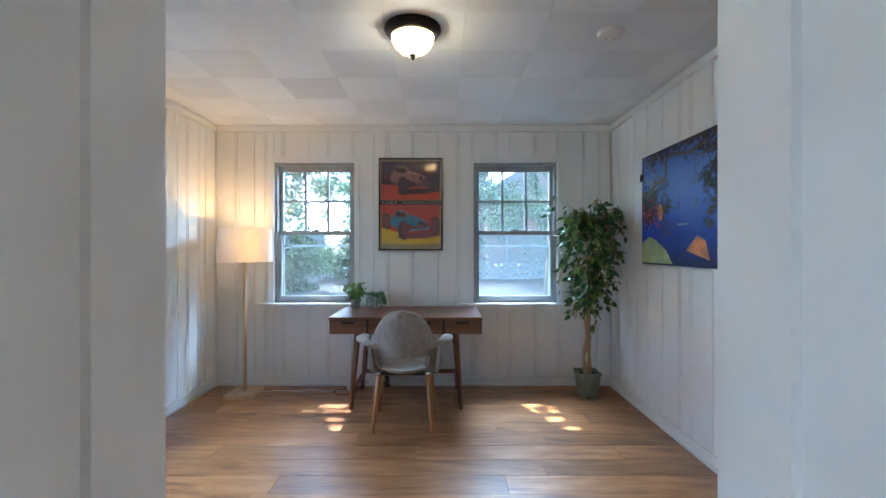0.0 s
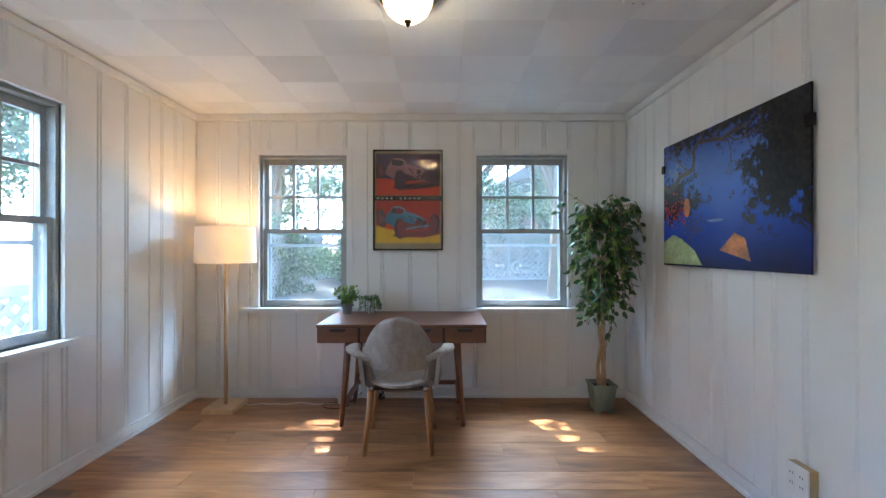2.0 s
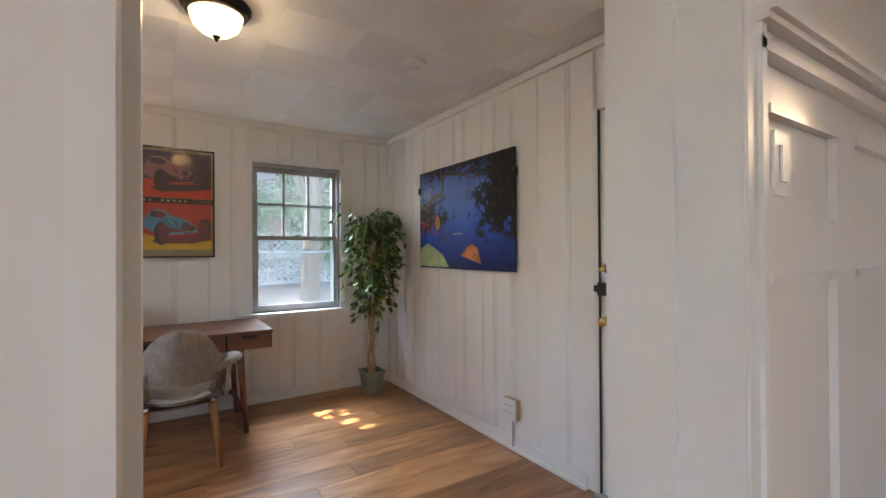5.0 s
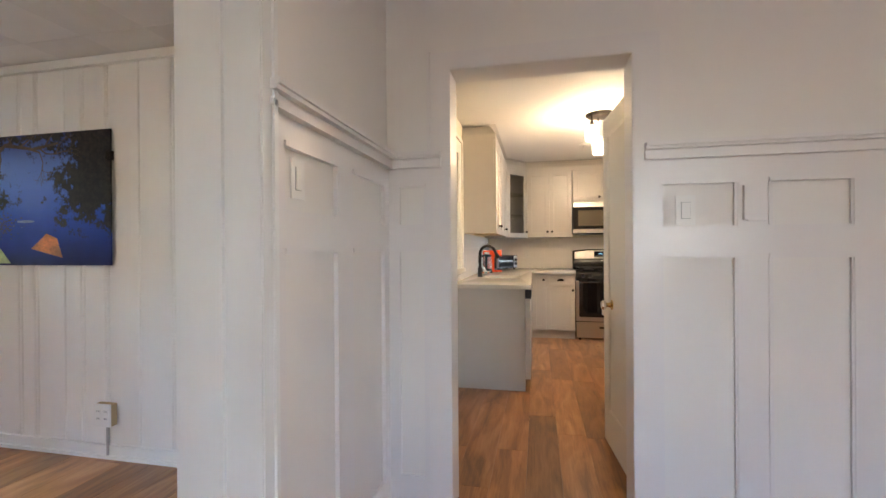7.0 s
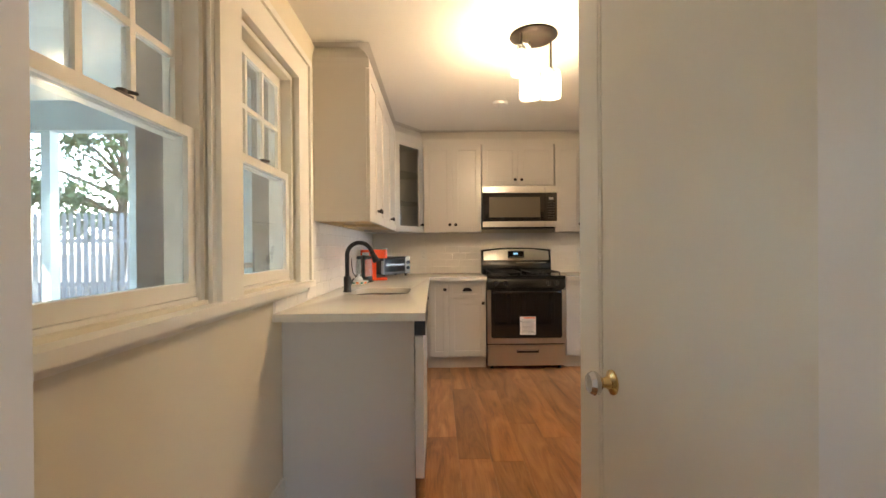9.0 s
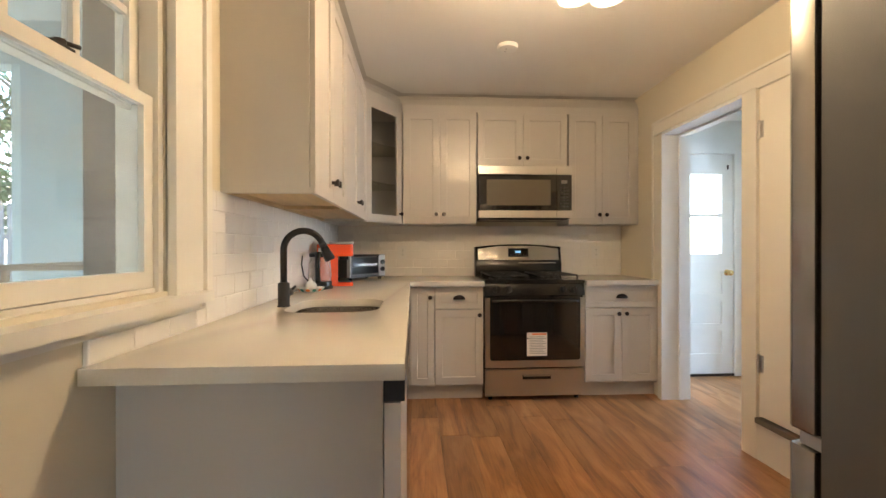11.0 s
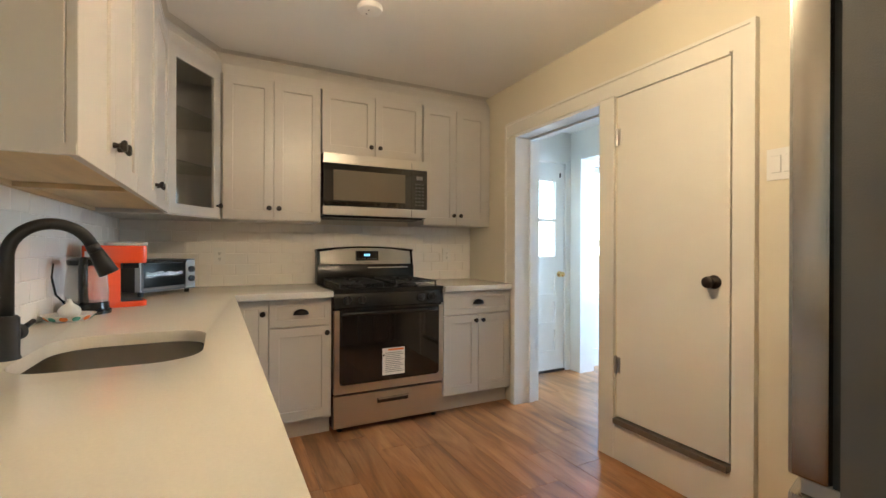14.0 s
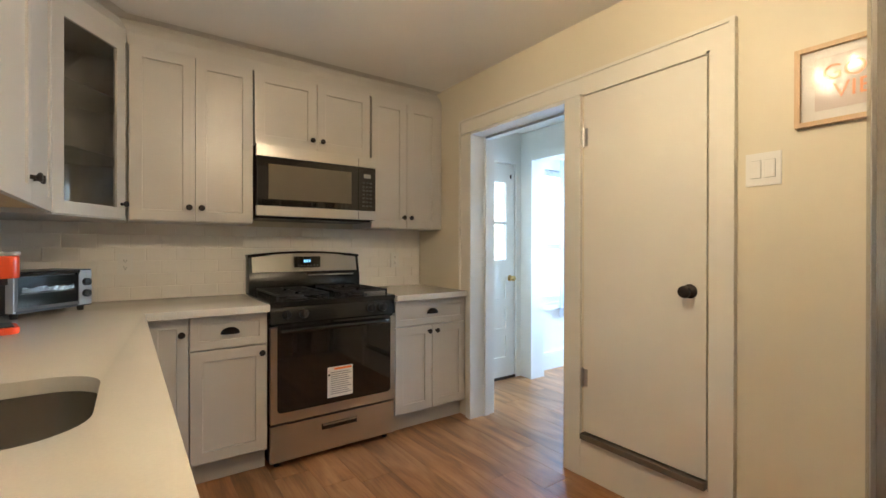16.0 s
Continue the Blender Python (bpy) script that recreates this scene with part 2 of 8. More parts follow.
M["iron"] = mat("black_cast_iron", (0.02, 0.02, 0.02), 0.6, var=0.2, bump=0.4, bscale=200)
M["black_glass"] = mat("black_oven_glass", (0.012, 0.010, 0.009), 0.05, var=0.1, coat=0.4)
M["bronze"] = mat("oil_rubbed_bronze", (0.035, 0.028, 0.024), 0.42, metal=0.8, var=0.15)
M["brass"] = mat("polished_brass", (0.75, 0.55, 0.25), 0.22, metal=1.0, var=0.06)
M["shade"] = translucent("white_linen_lamp_shade", (0.85, 0.79, 0.70), 0.40)
M["bowl"] = translucent("frosted_alabaster_glass", (0.88, 0.74, 0.50), 0.32, 0.3)
M["bulb"] = glow("lit_bulb", (1.0, 0.84, 0.6), 0.6)
M["jar_glass"] = clear_glass("seeded_glass_shade", (0.97, 0.96, 0.93), rough=0.05, haze=0.10)
M["cabinet"] = mat("warm_grey_cabinet_paint", (0.55, 0.52, 0.475), 0.30, var=0.02, scale=2, bump=0.02, bscale=25)
M["cab_in"] = mat("raw_birch_ply", (0.60, 0.45, 0.26), 0.6, var=0.12, scale=4, stretch=(0.5, 5, 5))
M["quartz"] = mat("off_white_quartz", (0.66, 0.625, 0.555), 0.14, var=0.006, scale=9, bscale=160, fine=0.02)
M["tile"] = mat("glossy_white_subway_tile", (0.86, 0.83, 0.78), 0.12, var=0.01, scale=5, bump=0.05, bscale=10, per_object=0.012)
M["grout"] = mat("pale_grout", (0.82, 0.79, 0.74), 0.85, var=0.03)
M["matte_black"] = mat("matte_black_metal", (0.022, 0.021, 0.021), 0.45, metal=0.3, var=0.1)
M["red"] = mat("orange_red_plastic", (0.80, 0.085, 0.025), 0.22, var=0.04)
M["grey_plastic"] = mat("silver_grey_plastic", (0.42, 0.42, 0.42), 0.35, metal=0.3, var=0.05)
M["white_plastic"] = mat("white_plastic", (0.80, 0.79, 0.76), 0.35, var=0.02)
M["ivory_wood"] = mat("bare_wood_box_side", (0.50, 0.37, 0.20), 0.7, var=0.1)
M["dark_slot"] = mat("dark_slot", (0.03, 0.03, 0.03), 0.7)
M["smoke_glass"] = clear_glass("smoked_glass", (0.62, 0.61, 0.59), gloss=0.14, rough=0.08)
M["cab_glass"] = clear_glass("cabinet_door_glass", (0.82, 0.82, 0.80))
M["leaf"] = mat("ficus_leaf", (0.045, 0.115, 0.03), 0.42, var=0.45, scale=14, bump=0.1)
M["leaf_light"] = mat("light_ficus_leaf", (0.22, 0.36, 0.07), 0.42, var=0.4, scale=14)
M["bark"] = mat("pale_ficus_stem", (0.46, 0.31, 0.17), 0.7, var=0.25, scale=12, stretch=(3, 3, 0.5), bump=0.4)
M["pot"] = mat("weathered_green_pot", (0.22, 0.25, 0.20), 0.65, var=0.25, scale=9, bump=0.3)
M["soil"] = mat("dark_soil", (0.035, 0.025, 0.018), 0.95, var=0.4, bump=1.0)
M["ceramic"] = mat("grey_white_ceramic", (0.66, 0.65, 0.62), 0.4, var=0.1, scale=20)
M["teal"] = mat("teal_glaze", (0.10, 0.35, 0.30), 0.25, var=0.3, scale=40)
M["paper"] = mat("white_paper", (0.80, 0.78, 0.74), 0.7, var=0.02)
M["ink"] = mat("grey_print", (0.30, 0.30, 0.30), 0.8)
M["orange_ink"] = mat("orange_print", (0.85, 0.22, 0.04), 0.7)
M["screen_blue"] = glow("blue_clock_digits", (0.25, 0.6, 1.0), 0.1)
M["dishwasher_white"] = mat("white_appliance_enamel", (0.80, 0.80, 0.80), 0.25, var=0.02)
M["console"] = mat("dark_blue_black_console", (0.02, 0.024, 0.034), 0.35, var=0.1)
M["curtain"] = translucent("sheer_white_curtain", (0.85, 0.88, 0.92), 0.6)
M["curtain_dark"] = mat("grey_pleated_drape", (0.16, 0.17, 0.18), 0.9, var=0.2, scale=6)
M["sunroom"] = mat("pale_blue_sunroom_wall", (0.30, 0.42, 0.46), 0.6, var=0.04)
M["sunframe"] = mat("pale_blue_frame_paint", (0.42, 0.56, 0.61), 0.5, var=0.05)
M["reveal"] = mat("dark_grey_reveal", (0.055, 0.058, 0.062), 0.7, var=0.2, scale=8, stretch=(4, 4, 0.6))
M["bamboo"] = mat("brown_rattan", (0.22, 0.15, 0.08), 0.6, var=0.2)
M["grass"] = mat("dry_leafy_ground", (0.068, 0.062, 0.05), 0.95, var=0.4, scale=1.5, bump=1.0, bscale=20, fine=0.35)
M["lattice"] = mat("white_weathered_lattice", (0.22, 0.23, 0.23), 0.8, var=0.15, scale=5)
# two leaf greens: a sunlit and a shaded tone put into the colour
M["foliage"] = mat("sunlit_tree_foliage", (0.065, 0.12, 0.04), 0.6, var=0.5, scale=1.2, fine=0.3)
M["foliage_dark"] = mat("shaded_shrub_foliage", (0.05, 0.115, 0.035), 0.6, var=0.5, scale=1.5, fine=0.3)
M["trunk"] = mat("grey_brown_bark", (0.13, 0.10, 0.07), 0.9, var=0.4, scale=6, bump=1.0)
M["brick"] = mat("red_brown_brick_house", (0.28, 0.13, 0.09), 0.85, var=0.2)
M["car_paint"] = mat("silver_white_car_paint", (0.62, 0.64, 0.66), 0.25, metal=0.2, var=0.03, coat=0.6)
M["tyre"] = mat("black_rubber", (0.02, 0.02, 0.02), 0.85)


# ---------------------------------------------------------------- mesh helpers
def face_box(bm, x0, x1, y0, y1, z0, z1):
    v = [bm.verts.new(p) for p in ((x0, y0, z0), (x1, y0, z0), (x1, y1, z0), (x0, y1, z0), (x0, y0, z1), (x1, y0, z1), (x1, y1, z1), (x0, y1, z1))]
    for f in ((0, 3, 2, 1), (4, 5, 6, 7), (0, 1, 5, 4), (1, 2, 6, 5), (2, 3, 7, 6), (3, 0, 4, 7)):
        bm.faces.new([v[k] for k in f])
    return v


def boxes(*rows):
    bm = bmesh.new()
    for r in rows:
        face_box(bm, *r)
    return bm


def rod(bm, p0, p1, r0, r1=None, seg=12, cap=True):
    """A straight bar with round section between two points."""
    r1 = r0 if r1 is None else r1
    p0, p1 = Vector(p0), Vector(p1)
    w = (p1 - p0).normalized()
    u = w.orthogonal().normalized()
    v = w.cross(u)
    rings = []
    for p, r in ((p0, r0), (p1, r1)):
        rings.append([bm.verts.new(p + r * (math.cos(a) * u + math.sin(a) * v)) for a in (2 * math.pi * k / seg for k in range(seg))])
    for k in range(seg):
        bm.faces.new((rings[0][k], rings[0][(k + 1) % seg], rings[1][(k + 1) % seg], rings[1][k]))
    if cap:
        bm.faces.new(rings[0][::-1]), bm.faces.new(rings[1])
    return bm


def tube(bm, pts, r, seg=8, radii=None):
    pts = [Vector(p) for p in pts]
    rings, u = [], None
    for n, p in enumerate(pts):
        w = (pts[min(n + 1, len(pts) - 1)] - pts[max(n - 1, 0)]).normalized()
        u = w.orthogonal().normalized() if u is None else (u - u.dot(w) * w).normalized()
        v = w.cross(u)
        rr = radii[n] if radii else r
        rings.append([bm.verts.new(p + rr * (math.cos(a) * u + math.sin(a) * v)) for a in (2 * math.pi * k / seg for k in range(seg))])
    for a, b in zip(rings, rings[1:]):
        for k in range(seg):
            bm.faces.new((a[k], a[(k + 1) % seg], b[(k + 1) % seg], b[k]))
    bm.faces.new(rings[0][::-1]), bm.faces.new(rings[-1])
    return bm


def lathe(bm, profile, at=(0, 0, 0), seg=24, axis="z"):
    """Turns (radius, height) rows about an upright axis (or x / y)."""
    at = Vector(at)
    rings = []
    for r, h in profile:
        ring = []
        for k in range(seg):
            a = 2 * math.pi * k / seg
            c, s = r * math.cos(a), r * math.sin(a)
            ring.append(bm.verts.new(at + Vector({"z": (c, s, h), "x": (h, c, s), "y": (s, h, c)}[axis])))
        rings.append(ring)
    for a, b in zip(rings, rings[1:]):
        for k in range(seg):
            bm.faces.new((a[k], a[(k + 1) % seg], b[(k + 1) % seg], b[k]))
    if profile[0][0] > 1e-5:
        bm.faces.new(rings[0][::-1])
    if profile[-1][0] > 1e-5:
        bm.faces.new(rings[-1])
    bmesh.ops.remove_doubles(bm, verts=bm.verts, dist=1e-6)
    return bm


def prism(bm, outline, h0, h1, axis="z"):
    """Extrudes an outline (list of 2D points, counter-clockwise) along an axis."""
    def place(a, b, h):
        return {"z": (a, b, h), "x": (h, a, b), "y": (a, h, b)}[axis]
    lo = [bm.verts.new(place(a, b, h0)) for a, b in outline]
    hi = [bm.verts.new(place(a, b, h1)) for a, b in outline]
    n = len(outline)
    for k in range(n):
        bm.faces.new((lo[k], lo[(k + 1) % n], hi[(k + 1) % n], hi[k]))
    bm.faces.new(lo[::-1]), bm.faces.new(hi)
    bmesh.ops.recalc_face_normals(bm, faces=bm.faces)
    return bm


def round_rect(x0, x1, y0, y1, r, n=6):
    out = []
    for cx, cy, a0 in ((x1 - r, y0 + r, -90), (x1 - r, y1 - r, 0), (x0 + r, y1 - r, 90), (x0 + r, y0 + r, 180)):
        out += [(cx + r * math.cos(radians(a0 + 90 * k / n)), cy + r * math.sin(radians(a0 + 90 * k / n))) for k in range(n + 1)]
    return out


def disc_outline(cx, cy, rx, ry, n=20, turn=0.0):
    c, s = math.cos(turn), math.sin(turn)
    return [(cx + rx * math.cos(a) * c - ry * math.sin(a) * s, cy + rx * math.cos(a) * s + ry * math.sin(a) * c) for a in (2 * math.pi * k / n for k in range(n))]


def to_mesh(name, bm, material, bevel=0.0, smooth=False, segments=2):
    if bevel:
        edges = [e for e in bm.edges if len(e.link_faces) == 2 and e.calc_face_angle(0) > 0.6]
        bmesh.ops.bevel(bm, geom=edges, offset=bevel, segments=segments, affect="EDGES", profile=0.6, clamp_overlap=True)
    if smooth or bevel:
        for f in bm.faces:
            f.smooth = True
        for e in bm.edges:
            if len(e.link_faces) != 2 or e.calc_face_angle(0) > 0.65:
                e.smooth = False
    me = bpy.data.meshes.new(name)
    bm.to_mesh(me)
    bm.free()
    me.materials.append(material)
    return me


def thing(name, label, category, at=(0, 0, 0), group="", kind="", local=False, rz=0.0):
    """An Empty at a thing's base. local: its parts are drawn round the base, else in the world."""
    ob = new(name)
    ob.empty_display_size = 0.1
    ob.matrix_basis = pose(*at, 0, 0, rz)
    ob["_local"] = local
    return tagged(ob, label, category, group, kind)


def part(name, bm, material, parent, label="", bevel=0.0, smooth=False, segments=2):
    ob = new(name, to_mesh(name, bm, material, bevel, smooth, segments))
    ob.parent = parent
    if parent.type == "EMPTY" and not parent["_local"]:
        ob.matrix_parent_inverse = parent.matrix_basis.inverted()
    if label:
        ob["label"] = label
    return ob


def solid(name, bm, material, label, category, kind="", group="", bevel=0.0, smooth=False):
    """A thing of a single mesh."""
    return tagged(new(name, to_mesh(name, bm, material, bevel, smooth)), label, category, group, kind)


# ---------------------------------------------------------------- the shell of the house
def wall(name, axis, p0, p1, u0, u1, z0, z1, openings, material, label):
    """A wall between the planes p0 and p1 of an axis, with openings (u0, u1, z0, z1) through it."""
    bm = bmesh.new()
    cuts = sorted({u0, u1, *(min(max(v, u0), u1) for o in openings for v in o[:2])})
    for a, b in zip(cuts, cuts[1:]):
        holes = sorted((o[2], o[3]) for o in openings if o[0] < (a + b) / 2 < o[1])
        z = z0
        for h0, h1 in holes + [(z1, z1)]:
            if h0 > z:
                face_box(bm, *((p0, p1, a, b) if axis == "x" else (a, b, p0, p1)), z, h0)
            z = h1
    return solid(name, bm, material, label, "wall", "structure")


OW = (0.745, 2.017)          # sill and head of the office windows
WIN_L, WIN_R, WIN_S = (-1.469, -0.739), (0.341, 1.100), (2.100, 2.830)
KW = (1.035, 2.085)          # sill and head of the kitchen windows
WIN_K1, WIN_K2 = (1.94, 2.60), (2.81, 3.47)
OFF = (-1.997, 1.591, 0.755, 4.116, 2.357)   # office: x, x, y, y, ceiling
KIT_Z = 2.43
GAP = (-0.327, 0.451)        # opening between front room and office
KDOOR = (-0.552, 0.220)      # opening between front room and kitchen

w_back = wall("wall_office_back", "y", 4.125, 4.265, -2.15, 1.74, -0.15, 2.6, [(*WIN_L, *OW), (*WIN_R, *OW)], M["panel"], "white painted board panelled wall with two windows")
w_left = wall("wall_office_side", "x", -2.15, -2.006, 0.5, 4.125, -0.15, 2.6, [(*WIN_S, *OW)], M["panel"], "white painted board panelled wall with one window")
w_right = wall("wall_office_door_side", "x", 1.600, 1.73, 0.742, 4.125, -0.15, 2.6, [(0.84, 1.655, -0.15, 1.985)], M["panel"], "white painted board panelled wall with a back door")
w_mid = wall("wall_office_front", "y", 0.528, 0.742, -2.006, 1.60, -0.15, 2.6, [(GAP[0] - 0.021, GAP[1] + 0.021, -0.15, 2.062)], M["plaster"], "thick white plaster wall with a cased opening")
wall("wall_front_room_kitchen", "x", 1.463, 1.60, -3.35, 0.528, -0.15, 2.6, [(KDOOR[0] - 0.019, KDOOR[1] + 0.019, -0.15, 2.037)], M["plaster"], "white plaster wall with glossy wainscot and a doorway")
# opening out of view, added for the front room lamp
wall("wall_front_room_side", "x", -2.75, -2.6, -3.35, 0.66, -0.15, 2.6, [(-2.3, -1.2, 0.65, 2.15)], M["plaster"], "white plaster wall with an unseen opening for an added lamp")
wall("wall_front_room_jog", "y", 0.528, 0.66, -2.6, -2.15, -0.15, 2.6, [], M["plaster"], "plain white plaster wall")
wall("wall_front_room_street", "y", -3.35, -3.2, -2.6, 1.463, -0.15, 2.6, [], M["plaster"], "plain white plaster wall")
w_kleft = wall("wall_kitchen_window", "y", 0.57, 0.70, 1.60, 6.26, -0.15, 2.6, [(*WIN_K1, *KW), (*WIN_K2, *KW)], M["cream"], "cream painted kitchen wall with a pair of windows")
w_kback = wall("wall_kitchen_back", "x", 6.11, 6.26, -2.008, 0.57, -0.15, 2.6, [], M["cream"], "cream painted kitchen wall behind the range")
BD = (4.583, 5.405)          # back doorway
PD = (3.845, 4.463)          # pantry door
wall("wall_kitchen_pantry", "y", -2.21, -2.008, 1.60, 6.26, -0.15, 2.6, [(BD[0] - 0.019, BD[1] + 0.019, -0.15, 2.029), (*PD, 0.228, 2.027)], M["cream"], "cream painted kitchen wall with a doorway and a pantry door")
wall("wall_back_hall_end", "x", 5.98, 6.12, -4.9, -2.21, -0.15, 2.6, [(-2.99, -2.23, -0.15, 2.0), (-4.15, -3.33, 0.66, 2.0)], M["trim"], "white wall with a half glazed back door")
wall("wall_back_hall_side", "y", -3.20, -3.07, 3.4, 5.98, -0.15, 2.6, [(5.0, 5.84, -0.15, 2.02)], M["trim"], "white wall with a cased opening")
wall("wall_back_hall_near", "x", 3.26, 3.4, -4.9, -2.21, -0.15, 2.6, [], M["trim"], "plain white wall")
# opening out of view, added for the back room lamp
wall("wall_back_room", "y", -4.75, -4.6, 3.4, 5.98, -0.15, 2.6, [(4.55, 5.80, 0.72, 2.05)], M["trim"], "white wall with an unseen opening for an added lamp")


def slab(name, x0, x1, y0, y1, z0, z1, material, label):
    return solid(name, boxes((x0, x1, y0, y1, z0, z1)), material, label, "ceiling" if z0 > 1 else "floor", "structure")


slab("ceiling_kitchen", 1.60, 6.11, -2.008, 0.57, KIT_Z, KIT_Z + 0.12, M["kceil"], "smooth cream white kitchen ceiling")
slab("ceiling_front_room", -2.6, 1.463, -3.2, 0.528, KIT_Z, KIT_Z + 0.12, M["kceil"], "smooth white ceiling")
slab("ceiling_back_hall", 3.4, 5.98, -3.07, -2.21, 2.30, 2.42, M["trim"], "white board ceiling of the back hall")
slab("ceiling_back_room", 3.4, 5.98, -4.6, -3.20, 2.30, 2.42, M["trim"], "white ceiling")


def office_ceiling():
    """Square ceiling tiles of three finishes in one mesh, each a little proud of the joints."""
    bm = bmesh.new()
    x0, x1, y0, y1, z = OFF
    rng = random.Random(11)
    pitch = 0.402
    nx, ny = range(-6, 6), range(-1, 10)
    index = []
    for i in nx:
        for j in ny:
            a0, a1 = max(x0, 0.172 + i * pitch), min(x1, 0.172 + (i + 1) * pitch)
            b0, b1 = max(y0, 0.60 + j * pitch), min(y1, 0.60 + (j + 1) * pitch)
            if a1 - a0 < 0.01 or b1 - b0 < 0.01:
                continue
            n0 = len(bm.faces)
            drop = 0.001 * rng.random()
            face_box(bm, a0 + 0.0007, a1 - 0.0007, b0 + 0.0007, b1 - 0.0007, z - drop, z + 0.012)
            bm.faces.ensure_lookup_table()
            kind = 1 if (i + j) % 2 == 0 else 0
            if rng.random() < 0.22:
                kind = rng.choice((0, 1, 2))
            index += [kind] * (len(bm.faces) - n0)
    n0 = len(bm.faces)
    face_box(bm, x0 - 0.01, x1 + 0.01, y0, y1 + 0.01, z + 0.012, z + 0.12)
    index += [2] * (len(bm.faces) - n0)
    me = to_mesh("ceiling_office", bm, M["ceil_a"])
    me.materials.append(M["ceil_b"]), me.materials.append(M["ceil_c"])
    for f, k in zip(me.polygons, index):
        f.material_index = k
    tagged(new("ceiling_office", me), "white square ceiling tiles ribbed in alternating directions", "ceiling", kind="structure")


office_ceiling()


# ---------------------------------------------------------------- window units
def sash(name, parent, w, z0, z1, v0, v1, stile, rails, cols, rows, material, muntin=0.02):
    """A window sash with its muntins; every pane is a part of it."""
    bm = bmesh.new()
    bot, top = rails
    face_box(bm, 0, stile, v0, v1, z0, z1), face_box(bm, w - stile, w, v0, v1, z0, z1)
    face_box(bm, stile, w - stile, v0, v1, z0, z0 + bot), face_box(bm, stile, w - stile, v0, v1, z1 - top, z1)
    gx0, gx1, gz0, gz1 = stile, w - stile, z0 + bot, z1 - top
    mid = (v0 + v1) / 2
    cw, ch = (gx1 - gx0) / cols, (gz1 - gz0) / rows
    for c in range(1, cols):
        face_box(bm, gx0 + c * cw - muntin / 2, gx0 + c * cw + muntin / 2, v0 + 0.004, v1 - 0.004, gz0, gz1)
    for r in range(1, rows):
        for c in range(cols):
            face_box(bm, gx0 + c * cw + (muntin / 2 if c else 0), gx0 + (c + 1) * cw - (muntin / 2 if c < cols - 1 else 0), v0 + 0.005, v1 - 0.005, gz0 + r * ch - muntin / 2, gz0 + r * ch + muntin / 2)
    ob = part(name, bm, material, parent)
    for c in range(cols):
        for r in range(rows):
            pane = part("pane", boxes((gx0 + c * cw, gx0 + (c + 1) * cw, mid - 0.0015, mid + 0.0015, gz0 + r * ch, gz0 + (r + 1) * ch)), M["glass"], ob)
            pane.visible_shadow = False
    return ob


def window(name, m, w, h, label, paint, sash_paint, casing, stile, depth=0.14, meet=0.5, sill_out=(0.13, 0.07), storm=True, stool_drop=0.03, ears=True):
    """Double-hung window: local x along the wall, y outwards, z up from the sill."""
    win = thing(name, label, "window", local=True, kind="structure")
    win.matrix_basis = m
    cw, proud = casing
    if cw:
        part("casing", boxes((-cw, 0, -proud, 0.02, 0, h + cw)), paint, win, bevel=0.004)
        part("casing", boxes((w, w + cw, -proud, 0.02, 0, h + cw)), paint, win, bevel=0.004)
        part("casing", boxes((0, w, -proud, 0.02, h, h + cw)), paint, win, bevel=0.004)
    if ears:
        part("window_sill", boxes((-sill_out[0], w + sill_out[0], -sill_out[1], 0.03, -stool_drop, 0.0)), paint, win, bevel=0.009)
    j = 0.022
    part("window_frame", boxes((0, j, 0.02, depth, 0, h), (w - j, w, 0.02, depth, 0, h), (j, w - j, 0.02, depth, h - j, h), (j, w - j, 0.03, depth, -0.01, 0.012)), sash_paint, win)
    zm = h * meet
    ls = sash("lower_sash", win, w - 2 * j, 0.014, zm + 0.018, 0.035, 0.068, stile, (0.045, 0.034), 1, 1, sash_paint)
    us = sash("upper_sash", win, w - 2 * j, zm - 0.018, h - j, 0.072, 0.105, stile, (0.036, 0.05), 3, 2, sash_paint)
    for s in (ls, us):
        s.location.x = j
    latch = bmesh.new()
    face_box(latch, w / 2 - 0.03, w / 2 + 0.03, 0.034, 0.052, zm + 0.018, zm + 0.024)
    rod(latch, (w / 2, 0.044, zm + 0.024), (w / 2, 0.044, zm + 0.034), 0.012)
    rod(latch, (w / 2, 0.044, zm + 0.03), (w / 2 + 0.035, 0.028, zm + 0.032), 0.005)
    part("latch", latch, M["latch"], win, "dark metal sash latch")
    if storm:
        part("storm_frame", boxes((j, j + 0.028, 0.115, 0.132, 0.01, h - j), (w - j - 0.028, w - j, 0.115, 0.132, 0.01, h - j), (j + 0.028, w - j - 0.028, 0.115, 0.132, zm - 0.13, zm - 0.105), (j + 0.028, w - j - 0.028, 0.115, 0.132, 0.01, 0.035)), M["storm"], win, "dull aluminium storm frame")
    return win


OH = OW[1] - OW[0]
for n, (nm, m) in enumerate((("window_1", pose(WIN_L[0], 4.116, OW[0])), ("window_2", pose(WIN_R[0], 4.116, OW[0])), ("window_3", pose(-1.997, WIN_S[0], OW[0], 0, 0, 90)))):
    window(nm, m, (0.73, 0.759, 0.73)[n], OH, "double-hung window with six small panes over one, grey sashes, white trim", M["trim"], M["sash"], (0.045, 0.014), 0.032)
KH = KW[1] - KW[0]
for nm, (a, b) in (("window_4", WIN_K1), ("window_5", WIN_K2)):
    window(nm, pose(a, 0.562, KW[0]), b - a, KH, "cream double-hung kitchen window with six panes over one", M["ktrim"], M["ktrim"], (0, 0), 0.040, depth=0.135, storm=False, ears=False)
kt = thing("window_trim_kitchen", "cream painted casing and sill round the paired kitchen windows", "window trim", (2.7, 0.56, 1.0), kind="structure")
